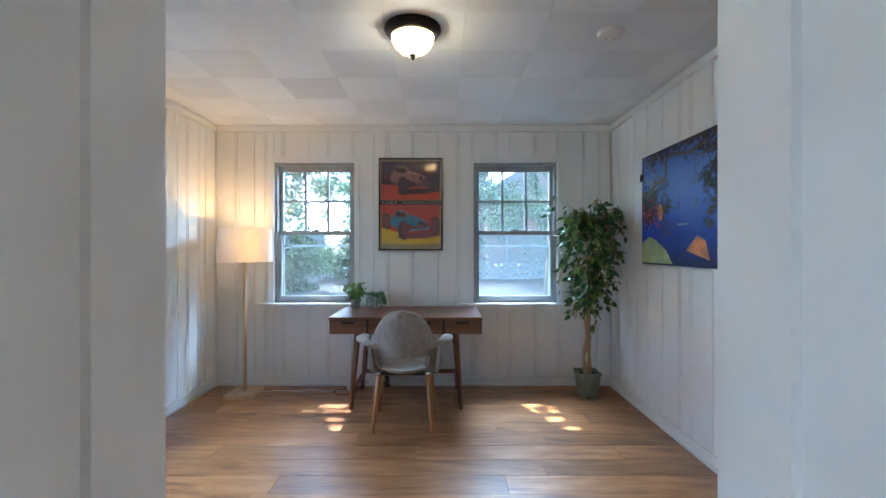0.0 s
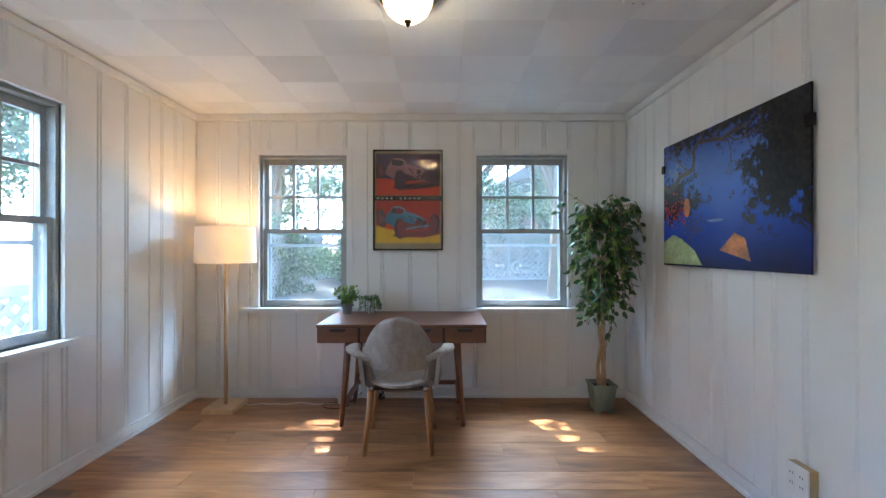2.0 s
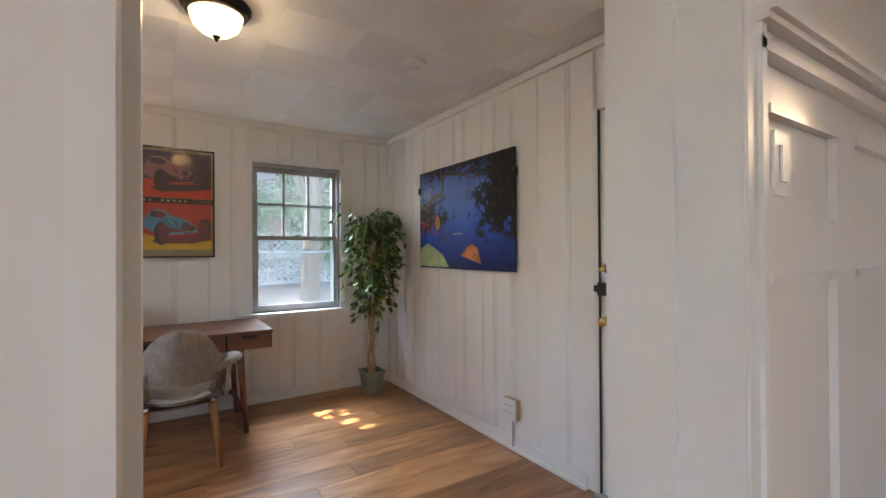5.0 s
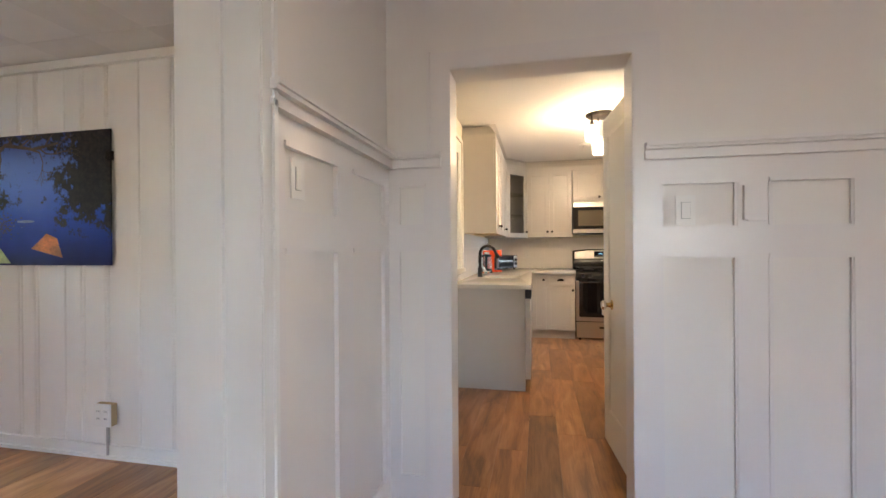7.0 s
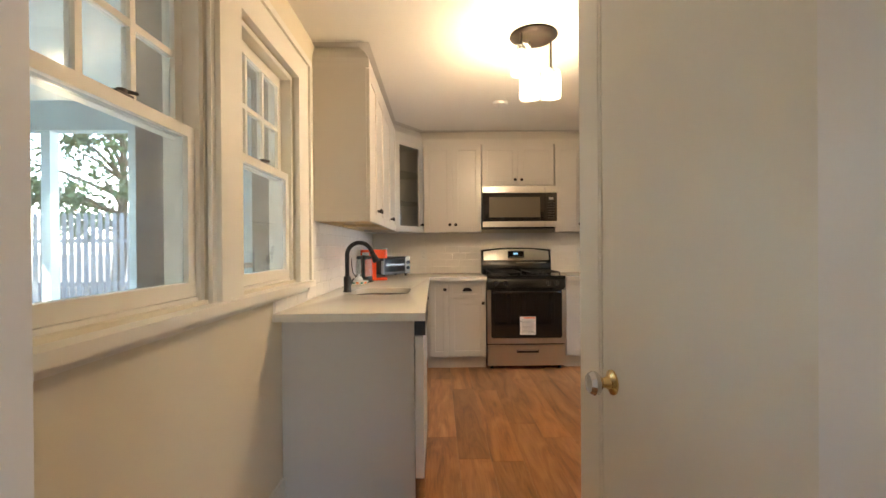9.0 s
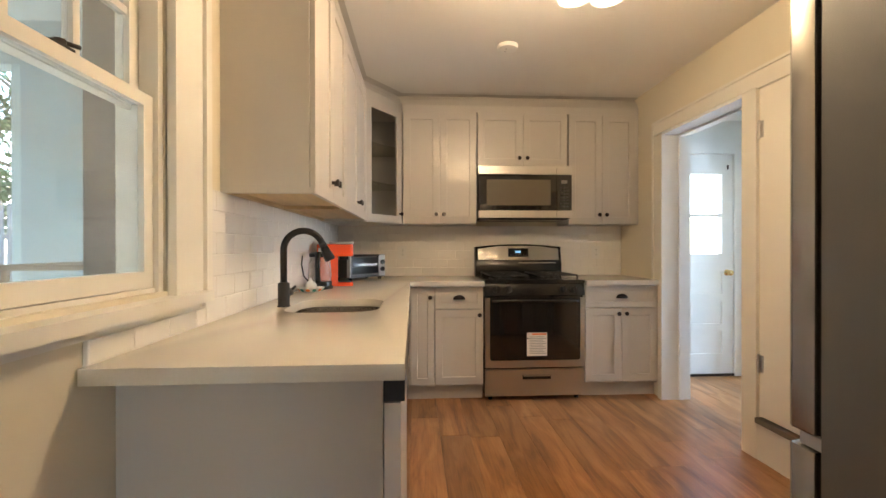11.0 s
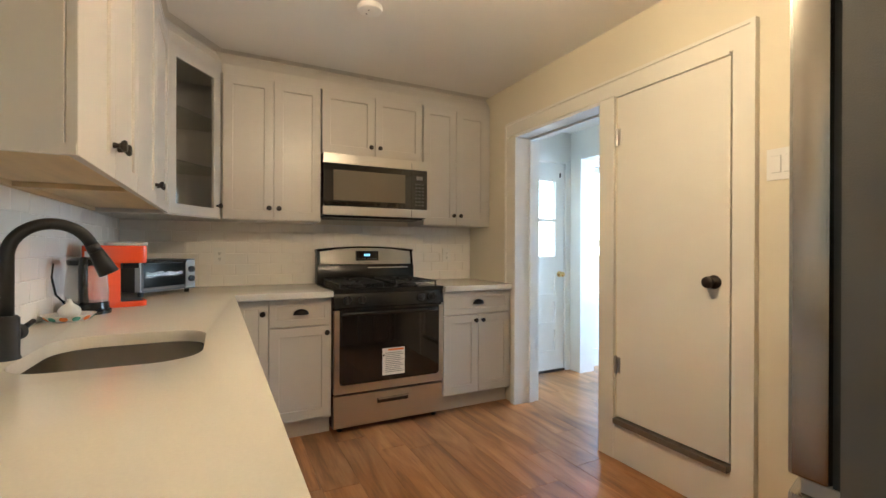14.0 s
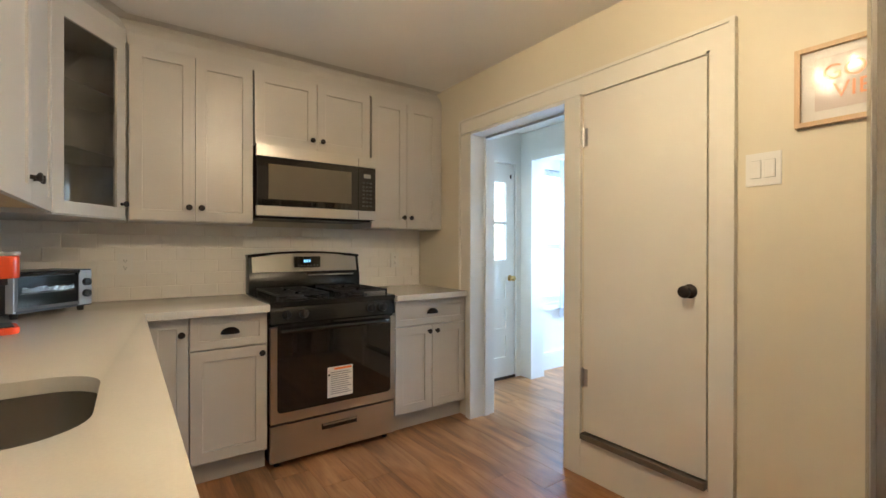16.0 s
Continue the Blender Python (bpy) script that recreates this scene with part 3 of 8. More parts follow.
part("casing", boxes((1.80, 1.94, 0.545, 0.575, 1.02, 2.215)), M["ktrim"], kt, bevel=0.005)
part("casing", boxes((2.60, 2.81, 0.555, 0.575, 1.02, 2.085), (2.625, 2.785, 0.537, 0.556, 1.02, 2.085)), M["ktrim"], kt, bevel=0.004)
part("casing", boxes((3.47, 3.64, 0.545, 0.575, 1.02, 2.215), (3.625, 3.662, 0.532, 0.572, 1.02, 2.24)), M["ktrim"], kt, bevel=0.005)
part("casing", boxes((1.94, 3.47, 0.545, 0.575, 2.085, 2.215), (1.78, 3.625, 0.532, 0.572, 2.205, 2.24)), M["ktrim"], kt, bevel=0.005)
part("window_sill", boxes((1.74, 3.625, 0.510, 0.60, 0.990, 1.022)), M["ktrim"], kt, bevel=0.012, segments=3)
part("apron", boxes((1.80, 3.61, 0.548, 0.572, 0.965, 0.990)), M["ktrim"], kt, bevel=0.004)


# ---------------------------------------------------------------- cased openings, trim, wainscot
def strip(name, label, rows, material, bevel=0.005, category="trim"):
    t = thing(name, label, category, (rows[0][0], rows[0][2], rows[0][4]), kind="structure")
    for r in rows:
        part("board", boxes(r), material, t, bevel=bevel)
    return t


oc = thing("trim_office_opening", "white painted jambs and moulded casing of the wide opening", "door casing", (0.05, 0.6, 0), kind="structure")
for side, x in ((1, GAP[1]), (-1, GAP[0])):
    def xs(a, b):
        return (x + min(side * a, side * b), x + max(side * a, side * b))
    part("jamb", boxes((*xs(-0.0, 0.022), 0.516, 0.746, 0, 2.06)), M["trim"], oc, bevel=0.003)
    if side > 0:
        part("casing", boxes((*xs(-0.004, 0.06), 0.4955, 0.518, 0, 2.12), (*xs(0.0, 0.018), 0.491, 0.50, 0, 2.12), (*xs(0.045, 0.062), 0.488, 0.50, 0, 2.12)), M["trim"], oc, bevel=0.004)
    else:
        part("casing", boxes((*xs(-0.002, 0.022), 0.512, 0.518, 0, 2.06)), M["trim"], oc, bevel=0.002)
    part("stop", boxes((*xs(-0.012, 0.0), 0.60, 0.64, 0, 2.05)), M["trim"], oc, bevel=0.003)
part("head_jamb", boxes((*GAP, 0.516, 0.746, 2.04, 2.06)), M["trim"], oc)
part("head_casing", boxes((GAP[0] - 0.06, GAP[1] + 0.06, 0.498, 0.518, 2.06, 2.16)), M["trim"], oc, bevel=0.004)

kc = thing("trim_kitchen_doorway", "white painted flat casing of the kitchen doorway", "door casing", (1.45, -0.18, 0), kind="structure")
y0, y1 = KDOOR
part("jamb", boxes((1.446, 1.604, y1, y1 + 0.02, 0, 2.018)), M["gloss"], kc, bevel=0.003)
part("jamb", boxes((1.446, 1.615, y0 - 0.02, y0, 0, 2.018)), M["gloss"], kc, bevel=0.003)
part("head_jamb", boxes((1.446, 1.615, y0 - 0.02, y1 + 0.02, 2.018, 2.038)), M["gloss"], kc, bevel=0.003)
part("casing", boxes((1.443, 1.466, y1 + 0.004, y1 + 0.100, 0, 2.022)), M["gloss"], kc, bevel=0.004)
part("casing", boxes((1.443, 1.466, y0 - 0.108, y0 - 0.004, 0, 2.022)), M["gloss"], kc, bevel=0.004)
part("head_casing", boxes((1.443, 1.466, y0 - 0.108, y1 + 0.100, 2.022, 2.098)), M["gloss"], kc, bevel=0.004)
part("backband", boxes((1.437, 1.466, y1 + 0.092, y1 + 0.108, 1.63, 2.108)), M["gloss"], kc, bevel=0.003)
part("casing", boxes((1.598, 1.616, y1 + 0.021, y1 + 0.12, 0, 2.1)), M["ktrim"], kc, bevel=0.004)
part("casing", boxes((1.598, 1.618, y0 - 0.11, y0 - 0.004, 0, 2.1)), M["ktrim"], kc, bevel=0.004)


def wainscot(name, axis, plane, sgn, u_ends, panels, low_top=1.208, up=(1.312, 1.506), low_bot=0.148, rail_ends=None, lift=0.0):
    """Framed wainscot: proud stiles and rails round sunk panels with a moulded cap. sgn: the way the wall faces."""
    t = thing(name, "glossy white framed wainscot with moulded cap rail", "wainscot", (plane if axis == "x" else u_ends[0], u_ends[0] if axis == "x" else plane, 0), kind="structure")
    def bx(u0, u1, d, z0, z1, d0=0.0):
        lo, hi = sorted((plane + sgn * d0, plane + sgn * d))
        return (lo, hi, u0, u1, z0, z1) if axis == "x" else (u0, u1, lo, hi, z0, z1)
    a, b = u_ends
    edges = [a, *[v for p in panels for v in p], b]
    for k in range(0, len(edges), 2):
        part("stile", boxes(bx(edges[k], edges[k + 1], 0.013, 0, 1.60)), M["gloss"], t, bevel=0.002)
    for p0, p1 in panels:
        part("rail", boxes(bx(p0, p1, 0.013, up[1], 1.60)), M["gloss"], t, bevel=0.002)
        part("rail", boxes(bx(p0, p1, 0.013, low_top, up[0])), M["gloss"], t, bevel=0.002)
        part("rail", boxes(bx(p0, p1, 0.013, 0, low_bot)), M["gloss"], t, bevel=0.002)
        for q0, q1 in (up, (low_bot, low_top)):
            part("moulding", boxes(bx(p0, p1, 0.020, q1 - 0.012, q1 + 0.004, 0.001), bx(p0 - 0.003, p0 + 0.010, 0.0105, q0 + 0.008, q1 - 0.012, 0.001), bx(p1 - 0.012, p1 + 0.003, 0.017, q0 + 0.008, q1 - 0.012, 0.001), bx(p0 - 0.003, p1 + 0.003, 0.011, q0 - 0.003, q0 + 0.008, 0.001)), M["gloss"], t, bevel=0.0012)
    r0, r1 = rail_ends or u_ends
    part("cap_rail", boxes(bx(r0, r1, 0.062, 1.618 + lift, 1.634 + lift), bx(r0, r1, 0.052, 1.606 + lift, 1.618 + lift)), M["gloss"], t, bevel=0.004)
    part("frieze", boxes(bx(r0, r1, 0.030, 1.584 + lift, 1.606 + lift)), M["gloss"], t, bevel=0.002)
    part("bead", boxes(bx(r0, r1, 0.040, 1.566 + lift, 1.584 + lift)), M["gloss"], t, bevel=0.006)
    return t


wainscot("wainscot_office_wall", "y", 0.528, -1, (0.505, 1.463), [(0.579, 0.914), (1.034, 1.385)], rail_ends=(0.489, 1.463), lift=0.012)
wainscot("wainscot_door_wall_short", "x", 1.463, -1, (0.322, 0.528), [(0.338, 0.474)], rail_ends=(0.262, 0.528), lift=0.012)
wainscot("wainscot_door_wall_long", "x", 1.463, -1, (-3.2, -0.655), [(-2.52, -2.23), (-2.12, -1.84), (-1.735, -1.45), (-1.34, -1.054), (-0.943, -0.657)], low_top=1.176, up=(1.285, 1.476), rail_ends=(-3.2, -0.598))
sm = thing("box_moulding", "short painted corner moulding on the wainscot stile", "trim", (1.45, -1.0, 1.31), kind="structure")
part("moulding", boxes((1.434, 1.454, -0.974, -0.962, 1.313, 1.45)), M["gloss"], sm, bevel=0.002)
part("moulding", boxes((1.433, 1.454, -1.041, -0.974, 1.309, 1.323)), M["gloss"], sm, bevel=0.002)

# office crown and skirting
x0, x1, yy0, yy1, zc = OFF
cr = thing("trim_office_crown", "white painted flat crown moulding", "crown moulding", (0, 4.1, 2.3), kind="structure")
part("moulding", boxes((x0, x1, yy1 - 0.022, yy1 + 0.01, 2.300, zc - 0.003)), M["panel"], cr, bevel=0.006)
part("moulding", boxes((x0 - 0.01, x0 + 0.022, yy0, yy1 - 0.022, 2.300, zc - 0.009)), M["panel"], cr, bevel=0.006)
part("moulding", boxes((x1 - 0.022, x1 + 0.01, yy0, yy1 - 0.022, 2.300, zc - 0.009)), M["panel"], cr, bevel=0.006)
sk = thing("baseboard_office", "white painted skirting with quarter-round", "baseboard", (0, 4.1, 0), kind="structure")
part("board", boxes((x0, x1, yy1 - 0.014, yy1 + 0.01, 0, 0.076)), M["trim"], sk, bevel=0.004)
part("board", boxes((x0 - 0.01, x0 + 0.014, yy0, yy1 - 0.014, 0, 0.076)), M["trim"], sk, bevel=0.004)
part("board", boxes((x1 - 0.014, x1 + 0.01, 1.72, yy1 - 0.014, 0, 0.076)), M["trim"], sk, bevel=0.004)
part("shoe", boxes((x0 + 0.014, x1 - 0.014, yy1 - 0.028, yy1 - 0.014, 0, 0.02)), M["trim"], sk, bevel=0.005)
part("shoe", boxes((x0 + 0.014, x0 + 0.028, yy0, yy1 - 0.028, 0, 0.02)), M["trim"], sk, bevel=0.005)
part("shoe", boxes((x1 - 0.028, x1 - 0.014, 1.72, yy1 - 0.028, 0, 0.02)), M["trim"], sk, bevel=0.005)
sk2 = thing("baseboard_kitchen", "cream painted skirting", "baseboard", (2.5, 0.55, 0), kind="structure")
part("board", boxes((1.62, 3.25, 0.556, 0.572, 0, 0.12)), M["ktrim"], sk2, bevel=0.004)
part("shoe", boxes((1.62, 3.25, 0.543, 0.556, 0, 0.02)), M["ktrim"], sk2, bevel=0.005)
part("shoe", boxes((3.40, 4.58, -2.008, -1.994, 0, 0.022)), M["ktrim"], sk2, bevel=0.005)

# back doorway and pantry casing
bc = thing("trim_back_doorway", "cream white casing running over the back doorway and the pantry door", "door casing", (4.6, -2.0, 0), kind="structure")
part("jamb", boxes((BD[1], BD[1] + 0.02, -2.215, -1.99, 0, 2.012)), M["trim"], bc, bevel=0.003)
part("jamb", boxes((BD[0] - 0.02, BD[0], -2.215, -1.99, 0, 2.012)), M["trim"], bc, bevel=0.003)
part("head_jamb", boxes((BD[0], BD[1], -2.215, -1.99, 2.012, 2.03)), M["trim"], bc, bevel=0.003)
part("stop", boxes((BD[1] - 0.012, BD[1], -2.16, -2.12, 0, 2.0)), M["trim"], bc, bevel=0.002)
part("stop", boxes((BD[0], BD[1] - 0.012, -2.16, -2.12, 1.998, 2.012)), M["trim"], bc, bevel=0.002)
part("casing", boxes((BD[1] + 0.004, BD[1] + 0.118, -2.010, -1.988, 0.9070, 2.016)), M["ktrim"], bc, bevel=0.004)
part("casing", boxes((BD[1] + 0.004, BD[1] + 0.05, -2.010, -1.988, 0, 0.9070)), M["ktrim"], bc, bevel=0.004)
part("backband", boxes((BD[1] + 0.110, BD[1] + 0.128, -2.010, -1.980, 0.9070, 2.125)), M["ktrim"], bc, bevel=0.003)
part("casing", boxes((PD[1] + 0.012, BD[0] - 0.004, -2.010, -1.988, 0, 2.03)), M["ktrim"], bc, bevel=0.003)
part("head_casing", boxes((PD[0] - 0.09, BD[1] + 0.11, -2.010, -1.988, 2.032, 2.118)), M["ktrim"], bc, bevel=0.004)
part("casing", boxes((PD[0] - 0.09, PD[0] - 0.012, -2.010, -1.988, 0, 2.032)), M["ktrim"], bc, bevel=0.004)
part("backband", boxes((PD[0] - 0.108, PD[0] - 0.088, -2.010, -1.976, 0, 2.132)), M["ktrim"], bc, bevel=0.003)
part("backband", boxes((PD[0] - 0.088, BD[1] + 0.11, -2.010, -1.978, 2.116, 2.132)), M["ktrim"], bc, bevel=0.003)
part("panel", boxes((PD[0] - 0.012, PD[1] + 0.012, -2.010, -1.992, 0.0, 0.20)), M["ktrim"], bc, bevel=0.003)

# pantry door
pd = thing("door_1", "flat cream pantry door shut above a raised sill, black knob", "door", (4.15, -2.0, 0.23), kind="structure")
part("leaf", boxes((PD[0] + 0.004, PD[1] - 0.004, -2.045, -2.000, 0.24, 2.018)), M["ktrim"], pd, bevel=0.003)
# dark sheet behind the leaf stands in for shade round its edges
part("gap_shade", boxes((PD[0], PD[1], -2.06, -2.046, 0.228, 2.027)), M["dark_slot"], pd)
part("threshold", boxes((PD[0], PD[1], -2.02, -1.972, 0.204, 0.232)), mat("brown_grey_metal_strip", (0.22, 0.19, 0.16), 0.4, metal=0.6), pd, "dull brown metal sill strip", bevel=0.006)
part("head_shadow_bead", boxes((PD[0], PD[1], -2.012, -1.984, 2.0195, 2.031)), M["ktrim"], pd, bevel=0.004)
for z in (0.527, 1.797):
    h = bmesh.new()
    face_box(h, PD[1] - 0.028, PD[1] + 0.016, -2.0, -1.995, z - 0.045, z + 0.045)
    rod(h, (PD[1] - 0.002, -1.993, z - 0.05), (PD[1] - 0.002, -1.993, z + 0.05), 0.006)
    part("hinge", h, M["steel"], pd, "worn nickel butt hinge")
def knob_mesh(at, way, r=0.027, rose=0.031, reach=0.062):
    bm = bmesh.new()
    lathe(bm, [(0.0, 0), (rose, 0), (rose, 0.006), (rose * 0.55, 0.012), (0.011, 0.016), (0.010, 0.03), (r * 0.7, 0.036), (r, 0.047), (r * 0.95, 0.056), (r * 0.6, reach), (0, reach)], seg=20)
    m = Vector(way).to_track_quat("Z", "Y").to_matrix().to_4x4()
    bmesh.ops.transform(bm, matrix=Matrix.Translation(at) @ m, verts=bm.verts)
    return bm
part("knob", knob_mesh((3.915, -2.0, 1.027), (0, 1, 0)), M["bronze"], pd, "black bronze knob", smooth=True)

# open door between front room and kitchen
hd = thing("door_2", "painted panelled door standing open, glass knob with brass rose", "door", (1.62, -0.6, 0.0), kind="structure", local=True)
hd.matrix_basis = pose(1.625, -0.638, 0.0, 0, 0, 4.9)
W = 0.79
st = 0.115
part("frame", boxes((0, st, -0.038, 0, 0.012, 2.0), (W - st, W, -0.038, 0, 0.012, 2.0), (st, W - st, -0.038, 0, 0.012, 0.22), (st, W - st, -0.038, 0, 1.885, 2.0)), M["ktrim"], hd, bevel=0.003)
part("panel", boxes((st, W - st, -0.027, -0.005, 0.22, 1.885)), M["ktrim"], hd)
part("moulding", boxes((st, st + 0.012, -0.005, -0.002, 0.22, 1.885), (W - st - 0.012, W - st, -0.005, -0.002, 0.22, 1.885), (st + 0.012, W - st - 0.012, -0.005, -0.002, 1.873, 1.885), (st + 0.012, W - st - 0.012, -0.005, -0.002, 0.22, 0.232)), M["ktrim"], hd, bevel=0.002)
rose = bmesh.new()
lathe(rose, [(0, 0), (0.030, 0), (0.030, 0.004), (0.016, 0.010), (0.010, 0.03), (0.0, 0.03)], seg=20)
bmesh.ops.transform(rose, matrix=Matrix.Translation((W - 0.178, -0.005, 0.868)) @ Vector((0, 1, 0)).to_track_quat("Z", "Y").to_matrix().to_4x4(), verts=rose.verts)
part("rose", rose, M["brass"], hd, "worn brass rose", smooth=True)
kb = bmesh.new()
lathe(kb, [(0, 0.028), (0.016, 0.03), (0.027, 0.04), (0.029, 0.05), (0.022, 0.061), (0, 0.064)], seg=20)
bmesh.ops.transform(kb, matrix=Matrix.Translation((W - 0.178, -0.005, 0.868)) @ Vector((0, 1, 0)).to_track_quat("Z", "Y").to_matrix().to_4x4(), verts=kb.verts)
part("knob", kb, M["chrome"], hd, "silvered knob", smooth=True)

# office back door
od = thing("door_3", "white painted back door, shut, brass deadbolt and knob", "door", (1.62, 1.25, 0), kind="structure")
part("leaf", boxes((1.606, 1.65, 0.846, 1.649, 0.012, 1.978)), M["trim"], od, bevel=0.003)
part("edge_strip", boxes((1.588, 1.60, 1.649, 1.668, 0, 1.99)), M["trim"], od, bevel=0.002)
part("weather_strip", boxes((1.594, 1.604, 1.642, 1.650, 0.01, 1.98)), M["dark_slot"], od)
part("threshold", boxes((1.56, 1.62, 0.84, 1.66, 0, 0.012)), M["storm"], od, "aluminium threshold")
part("knob", knob_mesh((1.606, 1.60, 0.90), (-1, 0, 0), 0.024, 0.028), M["brass"], od, "brass knob", smooth=True)
part("deadbolt", knob_mesh((1.606, 1.60, 1.166), (-1, 0, 0), 0.016, 0.026, 0.05), M["brass"], od, "brass deadbolt", smooth=True)
lb = boxes((1.56, 1.606, 1.585, 1.632, 1.03, 1.095), (1.575, 1.60, 1.632, 1.665, 1.045, 1.08))
part("rim_lock", lb, M["black"], od, "black rim latch", bevel=0.003)

# back hall door with glass
rd = thing("door_4", "white half-glazed back door, shut, with brass knob", "door", (5.98, -2.6, 0), kind="structure")
part("stile", boxes((5.985, 6.03, -2.985, -2.885, 0.01, 1.99)), M["trim"], rd, bevel=0.003)
part("stile", boxes((5.985, 6.03, -2.335, -2.235, 0.01, 1.99)), M["trim"], rd, bevel=0.003)
for z0_, z1_ in ((0.01, 0.2), (0.40, 0.47), (0.67, 0.74), (0.94, 1.10), (1.82, 1.99)):
    part("rail", boxes((5.985, 6.03, -2.885, -2.335, z0_, z1_)), M["trim"], rd, bevel=0.003)
for z0_, z1_ in ((0.2, 0.40), (0.47, 0.67), (0.74, 0.94)):
    part("panel", boxes((6.0, 6.02, -2.885, -2.335, z0_, z1_)), M["trim"], rd)
part("muntin", boxes((5.988, 6.027, -2.885, -2.335, 1.43, 1.46)), M["trim"], rd)
for z0_, z1_ in ((1.10, 1.43), (1.46, 1.82)):
    g = part("pane", boxes((6.005, 6.009, -2.885, -2.335, z0_, z1_)), M["glass"], rd)
    g.visible_shadow = False
part("knob", knob_mesh((5.985, -2.93, 0.93), (-1, 0, 0), 0.025, 0.028), M["brass"], rd, "brass knob", smooth=True)
part("threshold", boxes((5.97, 6.06, -2.99, -2.23, 0, 0.02)), M["latch"], rd, "dark metal threshold")
part("hook", boxes((5.975, 5.99, -2.94, -2.93, 1.86, 1.90)), M["latch"], rd)
bt = strip("trim_back_hall", "white painted trim of the back hall", [(5.962, 5.984, -3.07, -2.99, 0, 2.08), (5.84, 5.97, -3.072, -3.05, 0, 2.10), (5.82, 5.845, -3.22, -3.045, 0, 2.05), (5.0, 5.84, -3.072, -3.05, 2.02, 2.10), (3.4, 5.0, -3.072, -3.05, 0, 0.13), (5.962, 5.984, -2.99, -2.21, 2.0, 2.08)], M["trim"])
part("strike_plate", boxes((5.838, 5.852, -3.15, -3.12, 0.86, 0.95)), M["latch"], bt)
strip("baseboard_back_room", "white painted skirting", [(5.955, 5.982, -4.6, -3.2, 0, 0.17), (3.4, 5.955, -4.603, -4.58, 0, 0.17)], M["trim"])
# window of the back room with a sheer curtain
bw = thing("window_6", "bright sash window of the back room", "window", (5.98, -3.74, 0.66), kind="structure")
part("window_frame", boxes((5.965, 6.0, -4.24, -4.15, 0.62, 2.07)), M["trim"], bw, bevel=0.004)
part("window_frame", boxes((5.965, 6.0, -3.33, -3.26, 0.62, 2.07)), M["trim"], bw, bevel=0.004)
part("head", boxes((5.965, 6.0, -4.15, -3.33, 2.0, 2.07)), M["trim"], bw, bevel=0.004)
part("window_sill", boxes((5.93, 6.0, -4.26, -3.24, 0.60, 0.635)), M["trim"], bw, bevel=0.006)
part("sash", boxes((6.02, 6.05, -4.15, -4.10, 0.66, 2.0), (6.02, 6.05, -3.38, -3.33, 0.66, 2.0), (6.02, 6.05, -4.1, -3.38, 0.66, 0.72), (6.02, 6.05, -4.1, -3.38, 1.20, 1.26), (6.02, 6.05, -4.1, -3.38, 1.95, 2.0)), M["trim"], bw)
g = part("pane", boxes((6.034, 6.037, -4.1, -3.38, 0.72, 1.95)), M["glass"], bw)
g.visible_shadow = False


def curtain(name, label, p0, p1, z0, z1, folds, depth, material):
    bm = bmesh.new()
    p0, p1 = Vector((*p0, 0)), Vector((*p1, 0))
    side = (p1 - p0).normalized().cross(Vector((0, 0, 1)))
    n = folds * 10
    low, high = [], []
    for k in range(n + 1):
        p = p0.lerp(p1, k / n) + side * depth * math.sin(2 * math.pi * folds * k / n + 0.6 * math.sin(3.1 * k / n * 6))
        low.append(bm.verts.new((p.x, p.y, z0))), high.append(bm.verts.new((p.x, p.y, z1)))
    for k in range(n):
        bm.faces.new((low[k], low[k + 1], high[k + 1], high[k]))
    bmesh.ops.solidify(bm, geom=bm.faces[:], thickness=0.002)
    return solid(name, bm, material, label, "curtain", smooth=True)


curtain("curtain", "sheer white curtain hanging before the back room window", (5.925, -3.56), (5.925, -4.2), 0.52, 2.10, 9, 0.018, M["curtain"])
rodm = bmesh.new()
rod(rodm, (5.925, -4.30, 2.11), (5.925, -3.24, 2.11), 0.008)
solid("curtain_rod", rodm, M["trim"], "thin white curtain rod above the window", "curtain rod")


# ---------------------------------------------------------------- kitchen
def knob_small(at, way):
    bm = bmesh.new()
    lathe(bm, [(0, 0), (0.008, 0), (0.007, 0.008), (0.006, 0.014), (0.014, 0.02), (0.0165, 0.026), (0.013, 0.031), (0, 0.033)], seg=14)
    bmesh.ops.transform(bm, matrix=Matrix.Translation(at) @ Vector(way).to_track_quat("Z", "Y").to_matrix().to_4x4(), verts=bm.verts)
    return bm


def cup_pull(at, way):
    """Half-round bin pull: local x along, y out."""
    bm = bmesh.new()
    n, w, d, h = 12, 0.046, 0.026, 0.034
    rows = []
    for j in range(5):
        b = math.pi / 2 * j / 4
        row = []
        for k in range(n + 1):
            a = math.pi * k / n
            row.append(bm.verts.new((-w * math.cos(a) * math.cos(b * 0.35), -d * math.sin(a) * math.cos(b) - 0.001, h * math.sin(b) * (0.35 + 0.65 * math.sin(a)))))
        rows.append(row)
    for a, b in zip(rows, rows[1:]):
        for k in range(n):
            bm.faces.new((a[k], a[k + 1], b[k + 1], b[k]))
    bmesh.ops.solidify(bm, geom=bm.faces[:], thickness=0.002)
    z = math.atan2(way[1], way[0]) + math.pi / 2
    bmesh.ops.transform(bm, matrix=Matrix.Translation(at) @ Matrix.Rotation(z, 4, "Z"), verts=bm.verts)
    return bm


